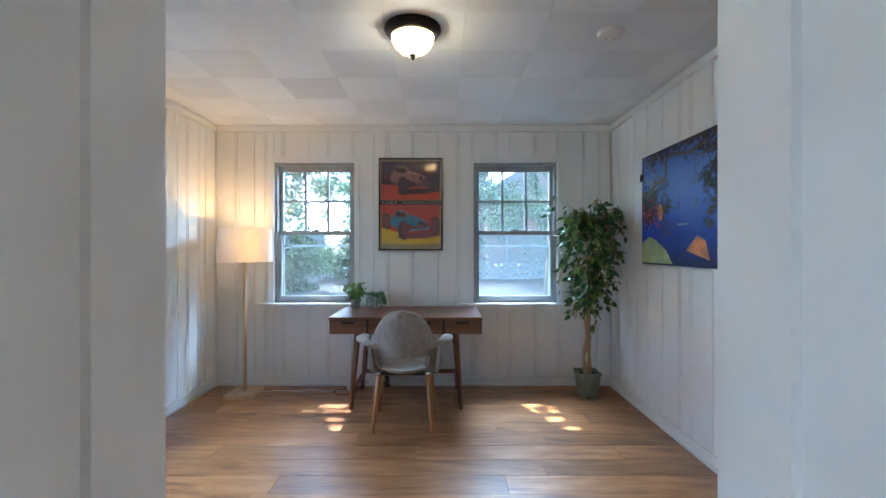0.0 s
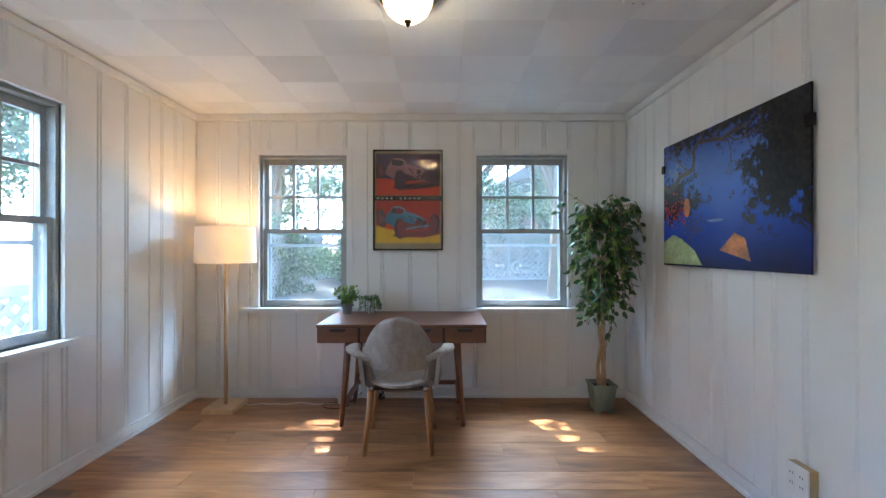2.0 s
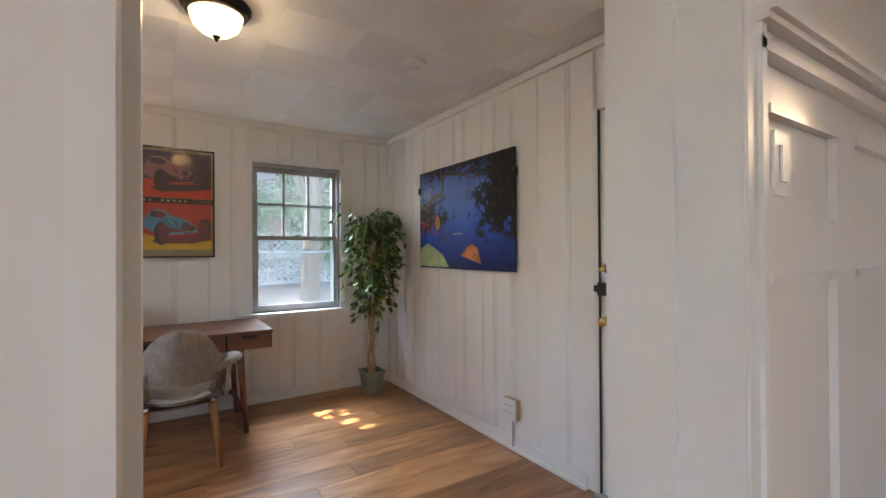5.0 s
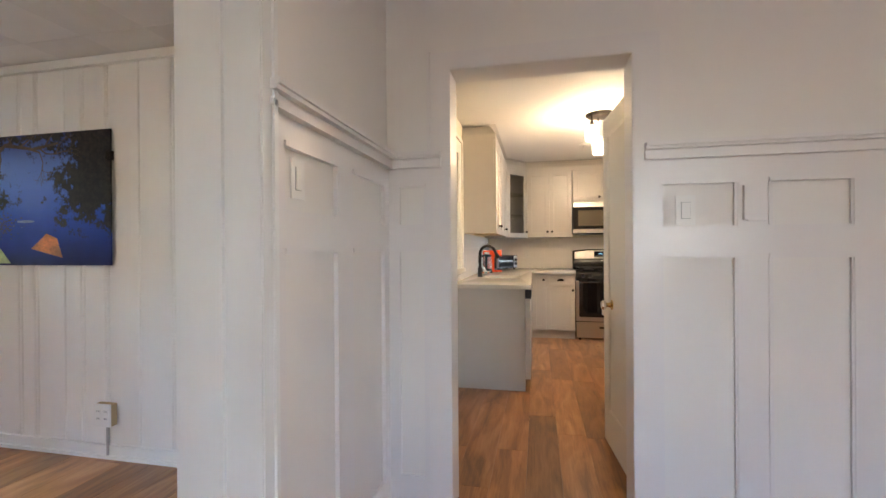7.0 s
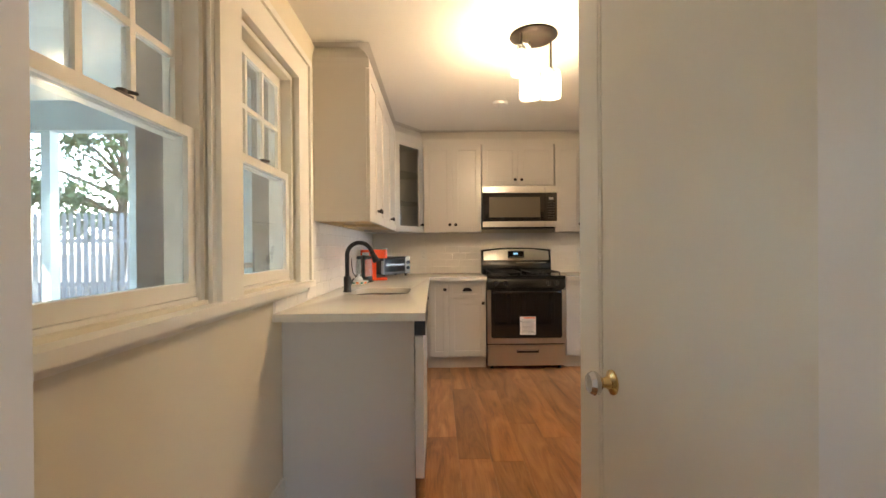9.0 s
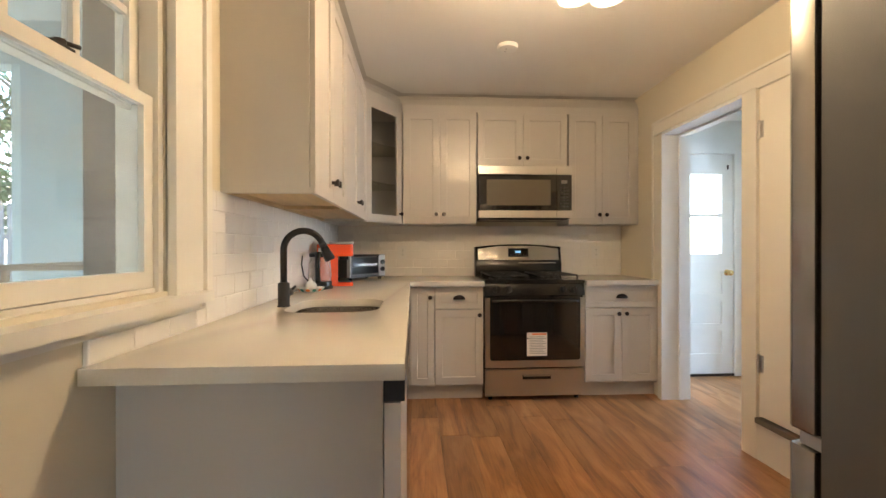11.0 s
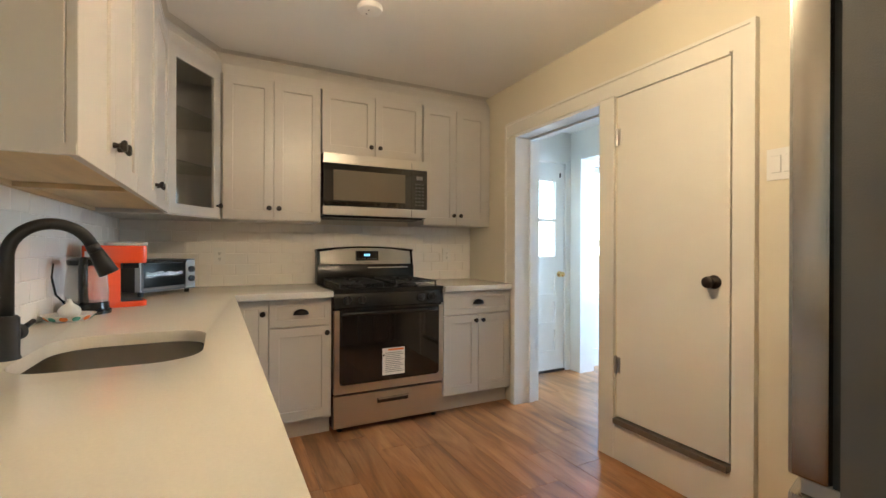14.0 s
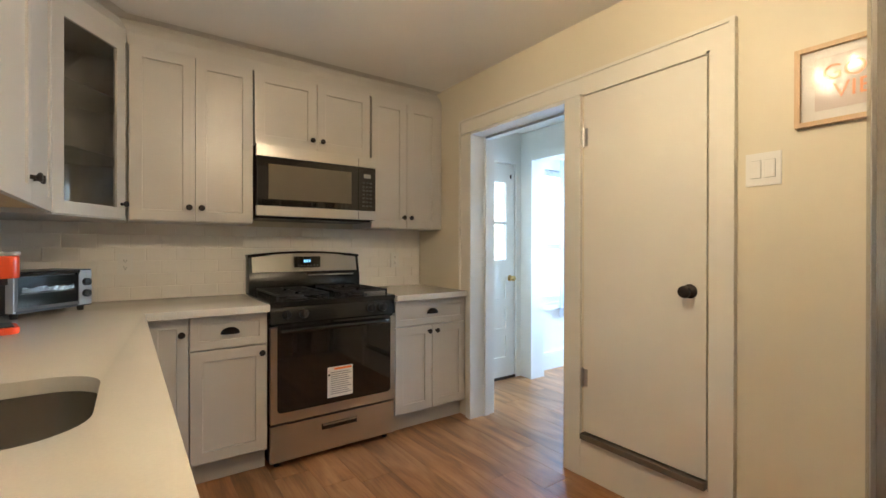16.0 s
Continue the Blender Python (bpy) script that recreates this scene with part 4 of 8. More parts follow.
def shaker(w, h, t=0.02, rail=0.057, sink=0.008, glass=False):
    """Shaker front: local x 0..w, z 0..h, front face at y = 0, back at t."""
    def loop(x0, x1, z0, z1, y):
        return [bm.verts.new(p) for p in ((x0, y, z0), (x1, y, z0), (x1, y, z1), (x0, y, z1))]
    def band(a, b):
        for k in range(4):
            bm.faces.new((a[k], a[(k + 1) % 4], b[(k + 1) % 4], b[k]))
    bm = bmesh.new()
    out, inn = loop(0, w, 0, h, 0), loop(rail, w - rail, rail, h - rail, 0)
    low = loop(rail, w - rail, rail, h - rail, t if glass else sink)
    back = loop(0, w, 0, h, t)
    band(out, inn), band(inn, low), band(back, out)
    if glass:
        band(low, back)
    else:
        bm.faces.new(low), bm.faces.new(back[::-1])
    bmesh.ops.recalc_face_normals(bm, faces=bm.faces)
    return bm


def facing(x, y, z, rz):
    return pose(x, y, z, 0, 0, rz)


def front(name, parent, m, w, h, knob=None, pull=None, rail=0.057, glass=False):
    """A cabinet front under its cabinet, with a knob (x, z) or a cup pull."""
    bm = shaker(w, h, rail=rail, glass=glass)
    bmesh.ops.bevel(bm, geom=[e for e in bm.edges if e.calc_face_angle(0) > 0.6], offset=0.0015, segments=1, affect="EDGES", clamp_overlap=True)
    bmesh.ops.transform(bm, matrix=m, verts=bm.verts)
    ob = part(name, bm, M["cabinet"], parent)
    way = m.to_3x3() @ Vector((0, -1, 0))
    if knob:
        part("knob", knob_small(m @ Vector((knob[0], 0, knob[1])), way), M["bronze"], ob, "dark bronze knob", smooth=True)
    if pull:
        part("cup_pull", cup_pull(m @ Vector((w / 2, 0, h / 2 - 0.012)), way), M["bronze"], ob, "dark bronze cup pull", smooth=True)
    if glass:
        g = part("pane", boxes((0, 1, 0, 1, 0, 1)), M["cab_glass"], ob)
        g.visible_shadow = False
        bmg = boxes((rail, w - rail, 0.011, 0.014, rail, h - rail))
        bmesh.ops.transform(bmg, matrix=m, verts=bmg.verts)
        bmg.to_mesh(g.data), bmg.free()
    return ob


BACK = -90   # fronts that face the room from the back wall look along -x
def back_front(parent, name, yl, yr, z0, z1, x, **k):
    return front(name, parent, facing(x, yl, z0, BACK), yl - yr, z1 - z0, **k)


FX = 5.780   # faces of the wall cabinets
UZ = (1.357, 2.268)
GRP = "grey kitchen wall cabinets"
LBL = "warm grey shaker wall cabinet"
ca = thing("wall_cabinet", LBL + ", two doors", "wall cabinet", (5.95, -0.325, 1.35), group=GRP)
part("body", boxes((FX + 0.021, 6.108, -0.628, -0.022, 1.352, 2.33)), M["cabinet"], ca)
back_front(ca, "door", -0.026, -0.324, *UZ, FX, knob=(0.27, 0.075))
back_front(ca, "door", -0.327, -0.628, *UZ, FX, knob=(0.03, 0.075))
cb = thing("wall_cabinet", LBL + ", two short doors above the microwave", "wall cabinet", (5.95, -1.02, 1.83), group=GRP)
part("body", boxes((FX + 0.021, 6.108, -1.388, -0.639, 1.832, 2.33)), M["cabinet"], cb)
back_front(cb, "door", -0.638, -1.015, 1.838, UZ[1], FX, knob=(0.345, 0.06))
back_front(cb, "door", -1.018, -1.391, 1.838, UZ[1], FX, knob=(0.032, 0.06))
cc = thing("wall_cabinet", LBL + ", two tall doors beside the microwave", "wall cabinet", (5.95, -1.70, 1.35), group=GRP)
part("body", boxes((FX + 0.021, 6.108, -2.004, -1.408, 1.352, 2.33)), M["cabinet"], cc)
back_front(cc, "door", -1.405, -1.688, *UZ, FX, knob=(0.255, 0.075))
back_front(cc, "door", -1.691, -1.975, *UZ, FX, knob=(0.03, 0.075))
part("filler", boxes((FX + 0.004, FX + 0.02, -2.004, -1.977, 1.352, 2.33)), M["cabinet"], cc)

FY = 0.232   # faces of the wall cabinets on the window wall
cl = thing("wall_cabinet", LBL + ", deep end panel beside the window", "wall cabinet", (4.2, 0.4, 1.35), group=GRP)
part("body", boxes((3.802, 4.498, FY + 0.021, 0.568, 1.378, 2.33), (3.802, 3.818, FY + 0.002, 0.568, 1.356, 1.378)), M["cabinet"], cl)
part("underside", boxes((3.818, 4.498, FY + 0.03, 0.566, 1.372, 1.3775), (3.83, 4.49, 0.540, 0.566, 1.356, 1.372), (4.46, 4.497, FY + 0.03, 0.54, 1.356, 1.372)), M["cab_in"], cl, "raw birch underside")
front("door", cl, facing(3.808, FY, UZ[0], 0), 0.342, UZ[1] - UZ[0], knob=(0.314, 0.085))
front("door", cl, facing(4.153, FY, UZ[0], 0), 0.342, UZ[1] - UZ[0], knob=(0.028, 0.085))
cl2 = thing("wall_cabinet", LBL + ", single door next to the corner", "wall cabinet", (5.0, 0.4, 1.35), group=GRP)
part("body", boxes((4.499, 5.43, FY + 0.021, 0.568, 1.378, 2.33)), M["cabinet"], cl2)
part("underside", boxes((4.50, 5.43, FY + 0.03, 0.566, 1.372, 1.3775), (4.50, 5.43, 0.540, 0.566, 1.356, 1.372)), M["cab_in"], cl2, "raw birch underside")
front("door", cl2, facing(4.502, FY, UZ[0], 0), 0.461, UZ[1] - UZ[0], knob=(0.433, 0.085))
front("door", cl2, facing(4.966, FY, UZ[0], 0), 0.461, UZ[1] - UZ[0], knob=(0.028, 0.085))

# diagonal corner cabinet with a glass door
A, B = Vector((5.434, FY, 0)), Vector((FX + 0.006, -0.016, 0))
DW = (B - A).length
DA = math.degrees(math.atan2(B.y - A.y, B.x - A.x))
cd = thing("corner_wall_cabinet", "warm grey diagonal corner cabinet with a glazed door and glass shelves", "wall cabinet", (5.8, 0.3, 1.35), group=GRP)
nrm = Vector((math.sin(radians(DA)), -math.cos(radians(DA)), 0))
shell = bmesh.new()
outl = [(A.x, A.y + 0.02), (B.x + 0.02, B.y), (6.106, B.y), (6.106, 0.566), (A.x, 0.566)]
prism(shell, outl, 1.352, 1.372)
part("bottom", shell, M["cabinet"], cd)
shell = bmesh.new()
prism(shell, outl, 2.272, 2.33)
part("top", shell, M["cabinet"], cd)
part("back_panel", boxes((A.x, 6.106, 0.552, 0.566, 1.372, 2.272), (6.092, 6.106, B.y, 0.552, 1.372, 2.272), (A.x, A.x + 0.014, A.y + 0.02, 0.552, 1.372, 2.272), (B.x + 0.02, 6.092, B.y, B.y + 0.014, 1.372, 2.272)), M["cabinet"], cd)
for z in (1.66, 1.96):
    s = bmesh.new()
    prism(s, [(A.x + 0.02, A.y + 0.035), (B.x + 0.025, B.y + 0.02), (6.09, B.y + 0.02), (6.09, 0.55), (A.x + 0.02, 0.55)], z, z + 0.006)
    part("shelf", s, M["jar_glass"], cd, "clear glass shelf")
front("door", cd, facing(A.x, A.y, UZ[0], DA), DW - 0.008, UZ[1] - UZ[0], knob=(DW - 0.035, 0.075), glass=True)

# crown over the cabinets, following their line
def crown_run():
    prof = [(0.0, 2.272), (0.004, 2.330), (0.010, 2.342), (0.034, 2.382), (0.060, 2.408), (0.066, 2.418), (0.066, KIT_Z - 0.008)]
    path = [(3.800, 0.569), (3.800, FY), (5.434, FY), (FX + 0.004, -0.018), (FX + 0.004, -2.006)]
    bm = bmesh.new()
    pts = [Vector(p) for p in path]
    rings = []
    for n, p in enumerate(pts):
        dirs = []
        if n:
            dirs.append((pts[n] - pts[n - 1]).normalized())
        if n < len(pts) - 1:
            dirs.append((pts[n + 1] - pts[n]).normalized())
        normals = [Vector((d.y, -d.x)) for d in dirs]
        out = sum(normals, Vector((0, 0)))
        out = out / max(out.dot(normals[0]), 0.2) if len(normals) == 2 else normals[0]
        rings.append([bm.verts.new((p.x + out.x * -o, p.y + out.y * -o, z)) for o, z in prof] + [bm.verts.new((p.x, p.y, KIT_Z - 0.008))])
    for a, b in zip(rings, rings[1:]):
        for k in range(len(a) - 1):
            bm.faces.new((a[k], a[k + 1], b[k + 1], b[k]))
    return bm


crown = crown_run()
solid("cabinet_crown", crown, M["cabinet"], "warm grey crown moulding along the top of the wall cabinets", "crown moulding", "structure")

# base cabinets on the back wall
BX = 5.475
GB = "grey kitchen base cabinets"
b1 = thing("base_cabinet", "warm grey corner base cabinet with one narrow door", "base cabinet", (5.8, -0.18, 0), group=GB)
part("body", boxes((BX + 0.021, 6.106, -0.268, -0.062, 0.11, 0.872)), M["cabinet"], b1)
back_front(b1, "door", -0.09, -0.266, 0.125, 0.862, BX, knob=(0.145, 0.66), rail=0.05)
part("toe_kick", boxes((5.545, 5.56, -0.268, -0.062, 0, 0.11)), M["cabinet"], b1)
b2 = thing("base_cabinet", "warm grey base cabinet with a drawer over a door", "base cabinet", (5.8, -0.45, 0), group=GB)
part("body", boxes((BX + 0.021, 6.106, -0.640, -0.269, 0.11, 0.872)), M["cabinet"], b2)
back_front(b2, "drawer", -0.272, -0.636, 0.698, 0.862, BX, pull=True, rail=0.04)
back_front(b2, "door", -0.272, -0.636, 0.125, 0.690, BX, knob=(0.335, 0.525))
part("toe_kick", boxes((5.545, 5.56, -0.640, -0.269, 0, 0.11)), M["cabinet"], b2)
b3 = thing("base_cabinet", "warm grey base cabinet with a drawer over two doors", "base cabinet", (5.8, -1.72, 0), group=GB)
part("body", boxes((BX + 0.021, 6.106, -2.004, -1.424, 0.11, 0.872)), M["cabinet"], b3)
back_front(b3, "drawer", -1.428, -1.998, 0.698, 0.862, BX, pull=True, rail=0.04)
back_front(b3, "door", -1.428, -1.711, 0.125, 0.690, BX, knob=(0.255, 0.525))
back_front(b3, "door", -1.714, -1.998, 0.125, 0.690, BX, knob=(0.03, 0.525))
part("toe_kick", boxes((5.545, 5.56, -2.004, -1.424, 0, 0.11)), M["cabinet"], b3)

# run under the window: end panel, dishwasher, sink cabinet
LY = -0.06
pe = thing("base_cabinet", "warm grey sink base cabinet under the window counter", "base cabinet", (4.4, 0.25, 0), group=GB)
part("body", boxes((3.87, 5.45, LY + 0.021, 0.566, 0.11, 0.70), (3.87, 5.45, LY + 0.021, LY + 0.05, 0.70, 0.872), (4.62, 5.45, 0.02, 0.566, 0.70, 0.872)), M["cabinet"], pe)
for a, b, kn in ((3.875, 4.30, 0.395), (4.303, 4.73, 0.03), (4.733, 5.44, 0.03)):
    front("door", pe, facing(a, LY, 0.125, 0), b - a, 0.737, knob=(kn, 0.66))
part("toe_kick", boxes((3.87, 5.45, LY + 0.075, LY + 0.09, 0, 0.11)), M["cabinet"], pe)
solid("end_panel", boxes((3.248, 3.266, -0.055, 0.567, 0.0, 0.872)), M["cabinet"], "flat warm grey panel closing the counter end", "cabinet panel", bevel=0.002)
dw = thing("dishwasher", "white dishwasher with a dark control console under the counter", "dishwasher", (3.57, 0.2, 0))
part("body", boxes((3.27, 3.866, -0.05, 0.55, 0.1, 0.865)), M["dishwasher_white"], dw)
part("door", boxes((3.262, 3.866, -0.098, -0.057, 0.10, 0.775)), M["dishwasher_white"], dw, bevel=0.006)
part("console", boxes((3.256, 3.866, -0.108, -0.056, 0.782, 0.866)), M["console"], dw, "dark blue-black control console", bevel=0.012)
part("kick_plate", boxes((3.27, 3.866, -0.03, -0.015, 0, 0.1)), M["console"], dw)


def slab_with_sink():
    """The L-shaped worktop with a rounded sink cut-out."""
    bm = bmesh.new()
    z0, z1 = 0.8695, 0.9065
    hole = round_rect(3.91, 4.36, 0.02, 0.405, 0.11, 8)
    def ring(h0, h1):
        lo = [bm.verts.new((a, b, h0)) for a, b in hole]
        hi = [bm.verts.new((a, b, h1)) for a, b in hole]
        return lo, hi
    outer = [(3.131, -0.112), (5.425, -0.088), (5.425, -0.640), (6.107, -0.640), (6.107, 0.567), (3.131, 0.567)]
    for z, flip in ((z1, False), (z0, True)):
        e = []
        for loop in (outer, hole):
            vs = [bm.verts.new((a, b, z)) for a, b in loop]
            e += [bm.edges.new((vs[k], vs[(k + 1) % len(vs)])) for k in range(len(vs))]
        bmesh.ops.triangle_fill(bm, edges=e, use_beauty=True, normal=(0, 0, -1 if flip else 1))
    for loop in (outer, hole):
        lo = [bm.verts.new((a, b, z0)) for a, b in loop]
        hi = [bm.verts.new((a, b, z1)) for a, b in loop]
        for k in range(len(loop)):
            j = (k + 1) % len(loop)
            bm.faces.new((lo[k], lo[j], hi[j], hi[k]) if loop is outer else (lo[j], lo[k], hi[k], hi[j]))
    bmesh.ops.remove_doubles(bm, verts=bm.verts, dist=1e-5)
    return bm


solid("worktop", slab_with_sink(), M["quartz"], "off-white polished quartz worktop with sink cut-out", "worktop", bevel=0.0025)
solid("worktop", boxes((5.435, 6.107, -2.004, -1.420, 0.8695, 0.9065)), M["quartz"], "short off-white polished quartz worktop beside the range", "worktop", bevel=0.0025)
sk_ = bmesh.new()
prof = [(0.0, 0.8685), (0.004, 0.72), (0.02, 0.69), (0.06, 0.675)]
loops = []
for inset, z in prof:
    loops.append([sk_.verts.new((a, b, z)) for a, b in round_rect(3.90 + inset, 4.37 - inset, 0.01 + inset, 0.415 - inset, 0.115 - inset * 0.6, 8)])
for a, b in zip(loops, loops[1:]):
    for k in range(len(a)):
        sk_.faces.new((a[(k + 1) % len(a)], a[k], b[k], b[(k + 1) % len(a)]))
sk_.faces.new(loops[-1])
bmesh.ops.recalc_face_normals(sk_, faces=sk_.faces)
bmesh.ops.reverse_faces(sk_, faces=sk_.faces)
sink = thing("sink", "undermounted stainless steel sink bowl with rounded corners", "sink", (4.13, 0.21, 0.675))
part("bowl", sk_, mat("satin_sink_steel", (0.48, 0.45, 0.40), 0.24, metal=1.0, var=0.03, scale=3, bump=0.1, bscale=160, stretch=(0.1, 4, 1)), sink, smooth=True)
dr = bmesh.new()
lathe(dr, [(0, 0.678), (0.045, 0.678), (0.045, 0.681), (0.034, 0.681), (0.03, 0.677), (0, 0.677)], (4.13, 0.21, 0))
part("drain", dr, M["chrome"], sink, smooth=True)

# faucet
fa = thing("kitchen_faucet", "matte black gooseneck faucet with pull-down spray head", "faucet", (4.095, 0.432, 0.9065))
fb = bmesh.new()
lathe(fb, [(0, 0), (0.027, 0), (0.027, 0.004), (0.0245, 0.008), (0.0245, 0.098), (0.02, 0.104), (0, 0.104)], (4.095, 0.432, 0.9065))
part("base", fb, M["matte_black"], fa, smooth=True)
arc, R, top = [], 0.082, 1.150
sx, sy = 0.30, -0.954
arc.append((4.095, 0.432, 1.0))
for k in range(21):
    a = math.pi - radians(158) * k / 20
    arc.append((4.095 + sx * (R + R * math.cos(a)), 0.432 + sy * (R + R * math.cos(a)), top + R * math.sin(a)))
fn = tube(bmesh.new(), arc, 0.0145, 14)
part("spout", fn, M["matte_black"], fa, smooth=True)
e0, e1 = Vector(arc[-2]), Vector(arc[-1])
w_ = (e1 - e0).normalized()
hd_ = bmesh.new()
rod(hd_, e1, e1 + w_ * 0.02, 0.0155, 0.017, 16), rod(hd_, e1 + w_ * 0.021, e1 + w_ * 0.085, 0.017, 0.024, 16)
part("spray_head", hd_, M["matte_black"], fa, smooth=True)
lv = bmesh.new()
rod(lv, (4.095, 0.432, 0.965), (4.14, 0.422, 0.965), 0.019, 0.019, 16), rod(lv, (4.135, 0.423, 0.965), (4.18, 0.407, 0.985), 0.007, 0.006)
part("lever", lv, M["matte_black"], fa, smooth=True)

# range
ra = thing("gas_range", "freestanding gas range, stainless steel and black, oven door shut", "range", (5.78, -1.03, 0))
Y0, Y1 = -1.416, -0.646
part("body", boxes((5.49, 6.09, Y0 + 0.004, Y1 - 0.004, 0.03, 0.885)), M["black"], ra, bevel=0.004)
part("drawer", boxes((5.462, 5.495, Y0 + 0.005, Y1 - 0.005, 0.035, 0.235)), M["steel"], ra, "brushed steel storage drawer", bevel=0.006)
dh = boxes((5.456, 5.464, -1.15, -0.935, 0.160, 0.192))
part("drawer_handle", dh, M["matte_black"], ra, "black recessed pull", bevel=0.005)
part("drawer_lip", boxes((5.448, 5.462, -1.145, -0.94, 0.184, 0.192)), M["steel"], ra, bevel=0.003)
od_ = part("oven_door", boxes((5.456, 5.492, Y0 + 0.004, Y0 + 0.045, 0.250, 0.775), (5.456, 5.492, Y1 - 0.045, Y1 - 0.004, 0.250, 0.775), (5.456, 5.492, Y0 + 0.045, Y1 - 0.045, 0.250, 0.315)), M["steel"], ra, "brushed steel oven door frame", bevel=0.004)
og = bmesh.new()
prism(og, round_rect(Y0 + 0.038, Y1 - 0.038, 0.305, 0.790, 0.022, 4), 5.452, 5.470, "x")
part("oven_window", og, M["black_glass"], od_, "black glass oven window")
oh = bmesh.new()
tube(oh, [(5.452, Y1 - 0.06, 0.752), (5.425, Y1 - 0.065, 0.757), (5.415, Y1 - 0.11, 0.758), (5.412, -1.03, 0.758), (5.415, Y0 + 0.11, 0.758), (5.425, Y0 + 0.065, 0.757), (5.452, Y0 + 0.06, 0.752)], 0.0125, 10)
part("handle", oh, M["black"], od_, "black bar handle", smooth=True)
st_ = part("warning_label", boxes((5.4505, 5.4518, -1.121, -0.965, 0.338, 0.515)), M["paper"], od_, "white paper safety label")
part("print", boxes((5.4498, 5.4504, -1.113, -1.005, 0.497, 0.509)), M["orange_ink"], st_)
part("print", boxes(*[(5.4498, 5.4504, -1.112 + 0.012 * (k % 3), -0.985, 0.355 + 0.0125 * k, 0.360 + 0.0125 * k) for k in range(11)]), M["ink"], st_)
dm = bmesh.new()
prism(dm, [(-0.974, 0.462), (-0.966, 0.470), (-0.974, 0.478), (-0.982, 0.470)], 5.4498, 5.4504, "x")
part("print", dm, M["black"], st_)
cp = bmesh.new()
prism(cp, [(5.452, 0.795), (5.50, 0.795), (5.50, 0.885), (5.470, 0.885)], Y0 + 0.002, Y1 - 0.002, "y")
part("control_panel", cp, M["black"], ra, "black enamel knob panel", bevel=0.003)
for y in (-0.735, -0.83, -1.245, -1.325):
    k = bmesh.new()
    lathe(k, [(0, 0), (0.026, 0), (0.026, 0.006), (0.022, 0.010), (0.0205, 0.026), (0.018, 0.029), (0, 0.029)], seg=18)
    face_box(k, -0.005, 0.005, -0.024, 0.024, 0.012, 0.036)
    bmesh.ops.transform(k, matrix=Matrix.Translation((5.459, y, 0.840)) @ Vector((-1, 0, 0.2)).to_track_quat("Z", "Y").to_matrix().to_4x4(), verts=k.verts)
    part("knob", k, M["matte_black"], ra, smooth=True)
part("cooktop", boxes((5.462, 6.0, Y0, Y1, 0.886, 0.912)), M["black"], ra, "black enamel cooktop", bevel=0.008)
for cx in (5.61, 5.85):
    for cy in (-0.835, -1.225):
        bu = bmesh.new()
        lathe(bu, [(0, 0.912), (0.062, 0.912), (0.058, 0.916), (0.044, 0.917), (0.042, 0.926), (0.036, 0.934), (0.0, 0.936)], (cx, cy, 0), 20)
        part("burner", bu, M["iron"], ra, smooth=True)
for cy in (-0.838, -1.222):
    gr = bmesh.new()
    zt = 0.946
    for y in (cy - 0.145, cy + 0.145):
        rod(gr, (5.49, y, zt), (5.965, y, zt), 0.006, seg=6)
    for x in (5.49, 5.727, 5.965):
        rod(gr, (x, cy - 0.145, zt), (x, cy + 0.145, zt), 0.006, seg=6)
    for cx in (5.61, 5.85):
        for a in range(4):
            c, s = math.cos(math.pi / 4 + a * math.pi / 2), math.sin(math.pi / 4 + a * math.pi / 2)
            rod(gr, (cx + 0.03 * c, cy + 0.03 * s, zt + 0.002), (cx + 0.12 * c, cy + 0.13 * s, zt), 0.005, seg=6)
        for a in range(4):
            c, s = math.cos(a * math.pi / 2), math.sin(a * math.pi / 2)
            rod(gr, (cx + 0.035 * c, cy + 0.035 * s, zt + 0.002), (cx + 0.115 * c, cy + 0.14 * s, zt), 0.005, seg=6)
    for x in (5.49, 5.965):
        for y in (cy - 0.145, cy + 0.145):
            rod(gr, (x, y, 0.912), (x, y, zt), 0.006, seg=6)
    part("grate", gr, M["iron"], ra, "black cast iron grate")
bg = thing_bg = bmesh.new()
prism(bg, [(5.995, 0.905), (6.095, 0.905), (6.095, 1.16), (6.03, 1.16), (6.005, 1.045), (5.995, 1.03)], Y0 + 0.002, Y1 - 0.002, "y")
guard = part("back_guard", bg, M["black"], ra, "black back guard", bevel=0.006)
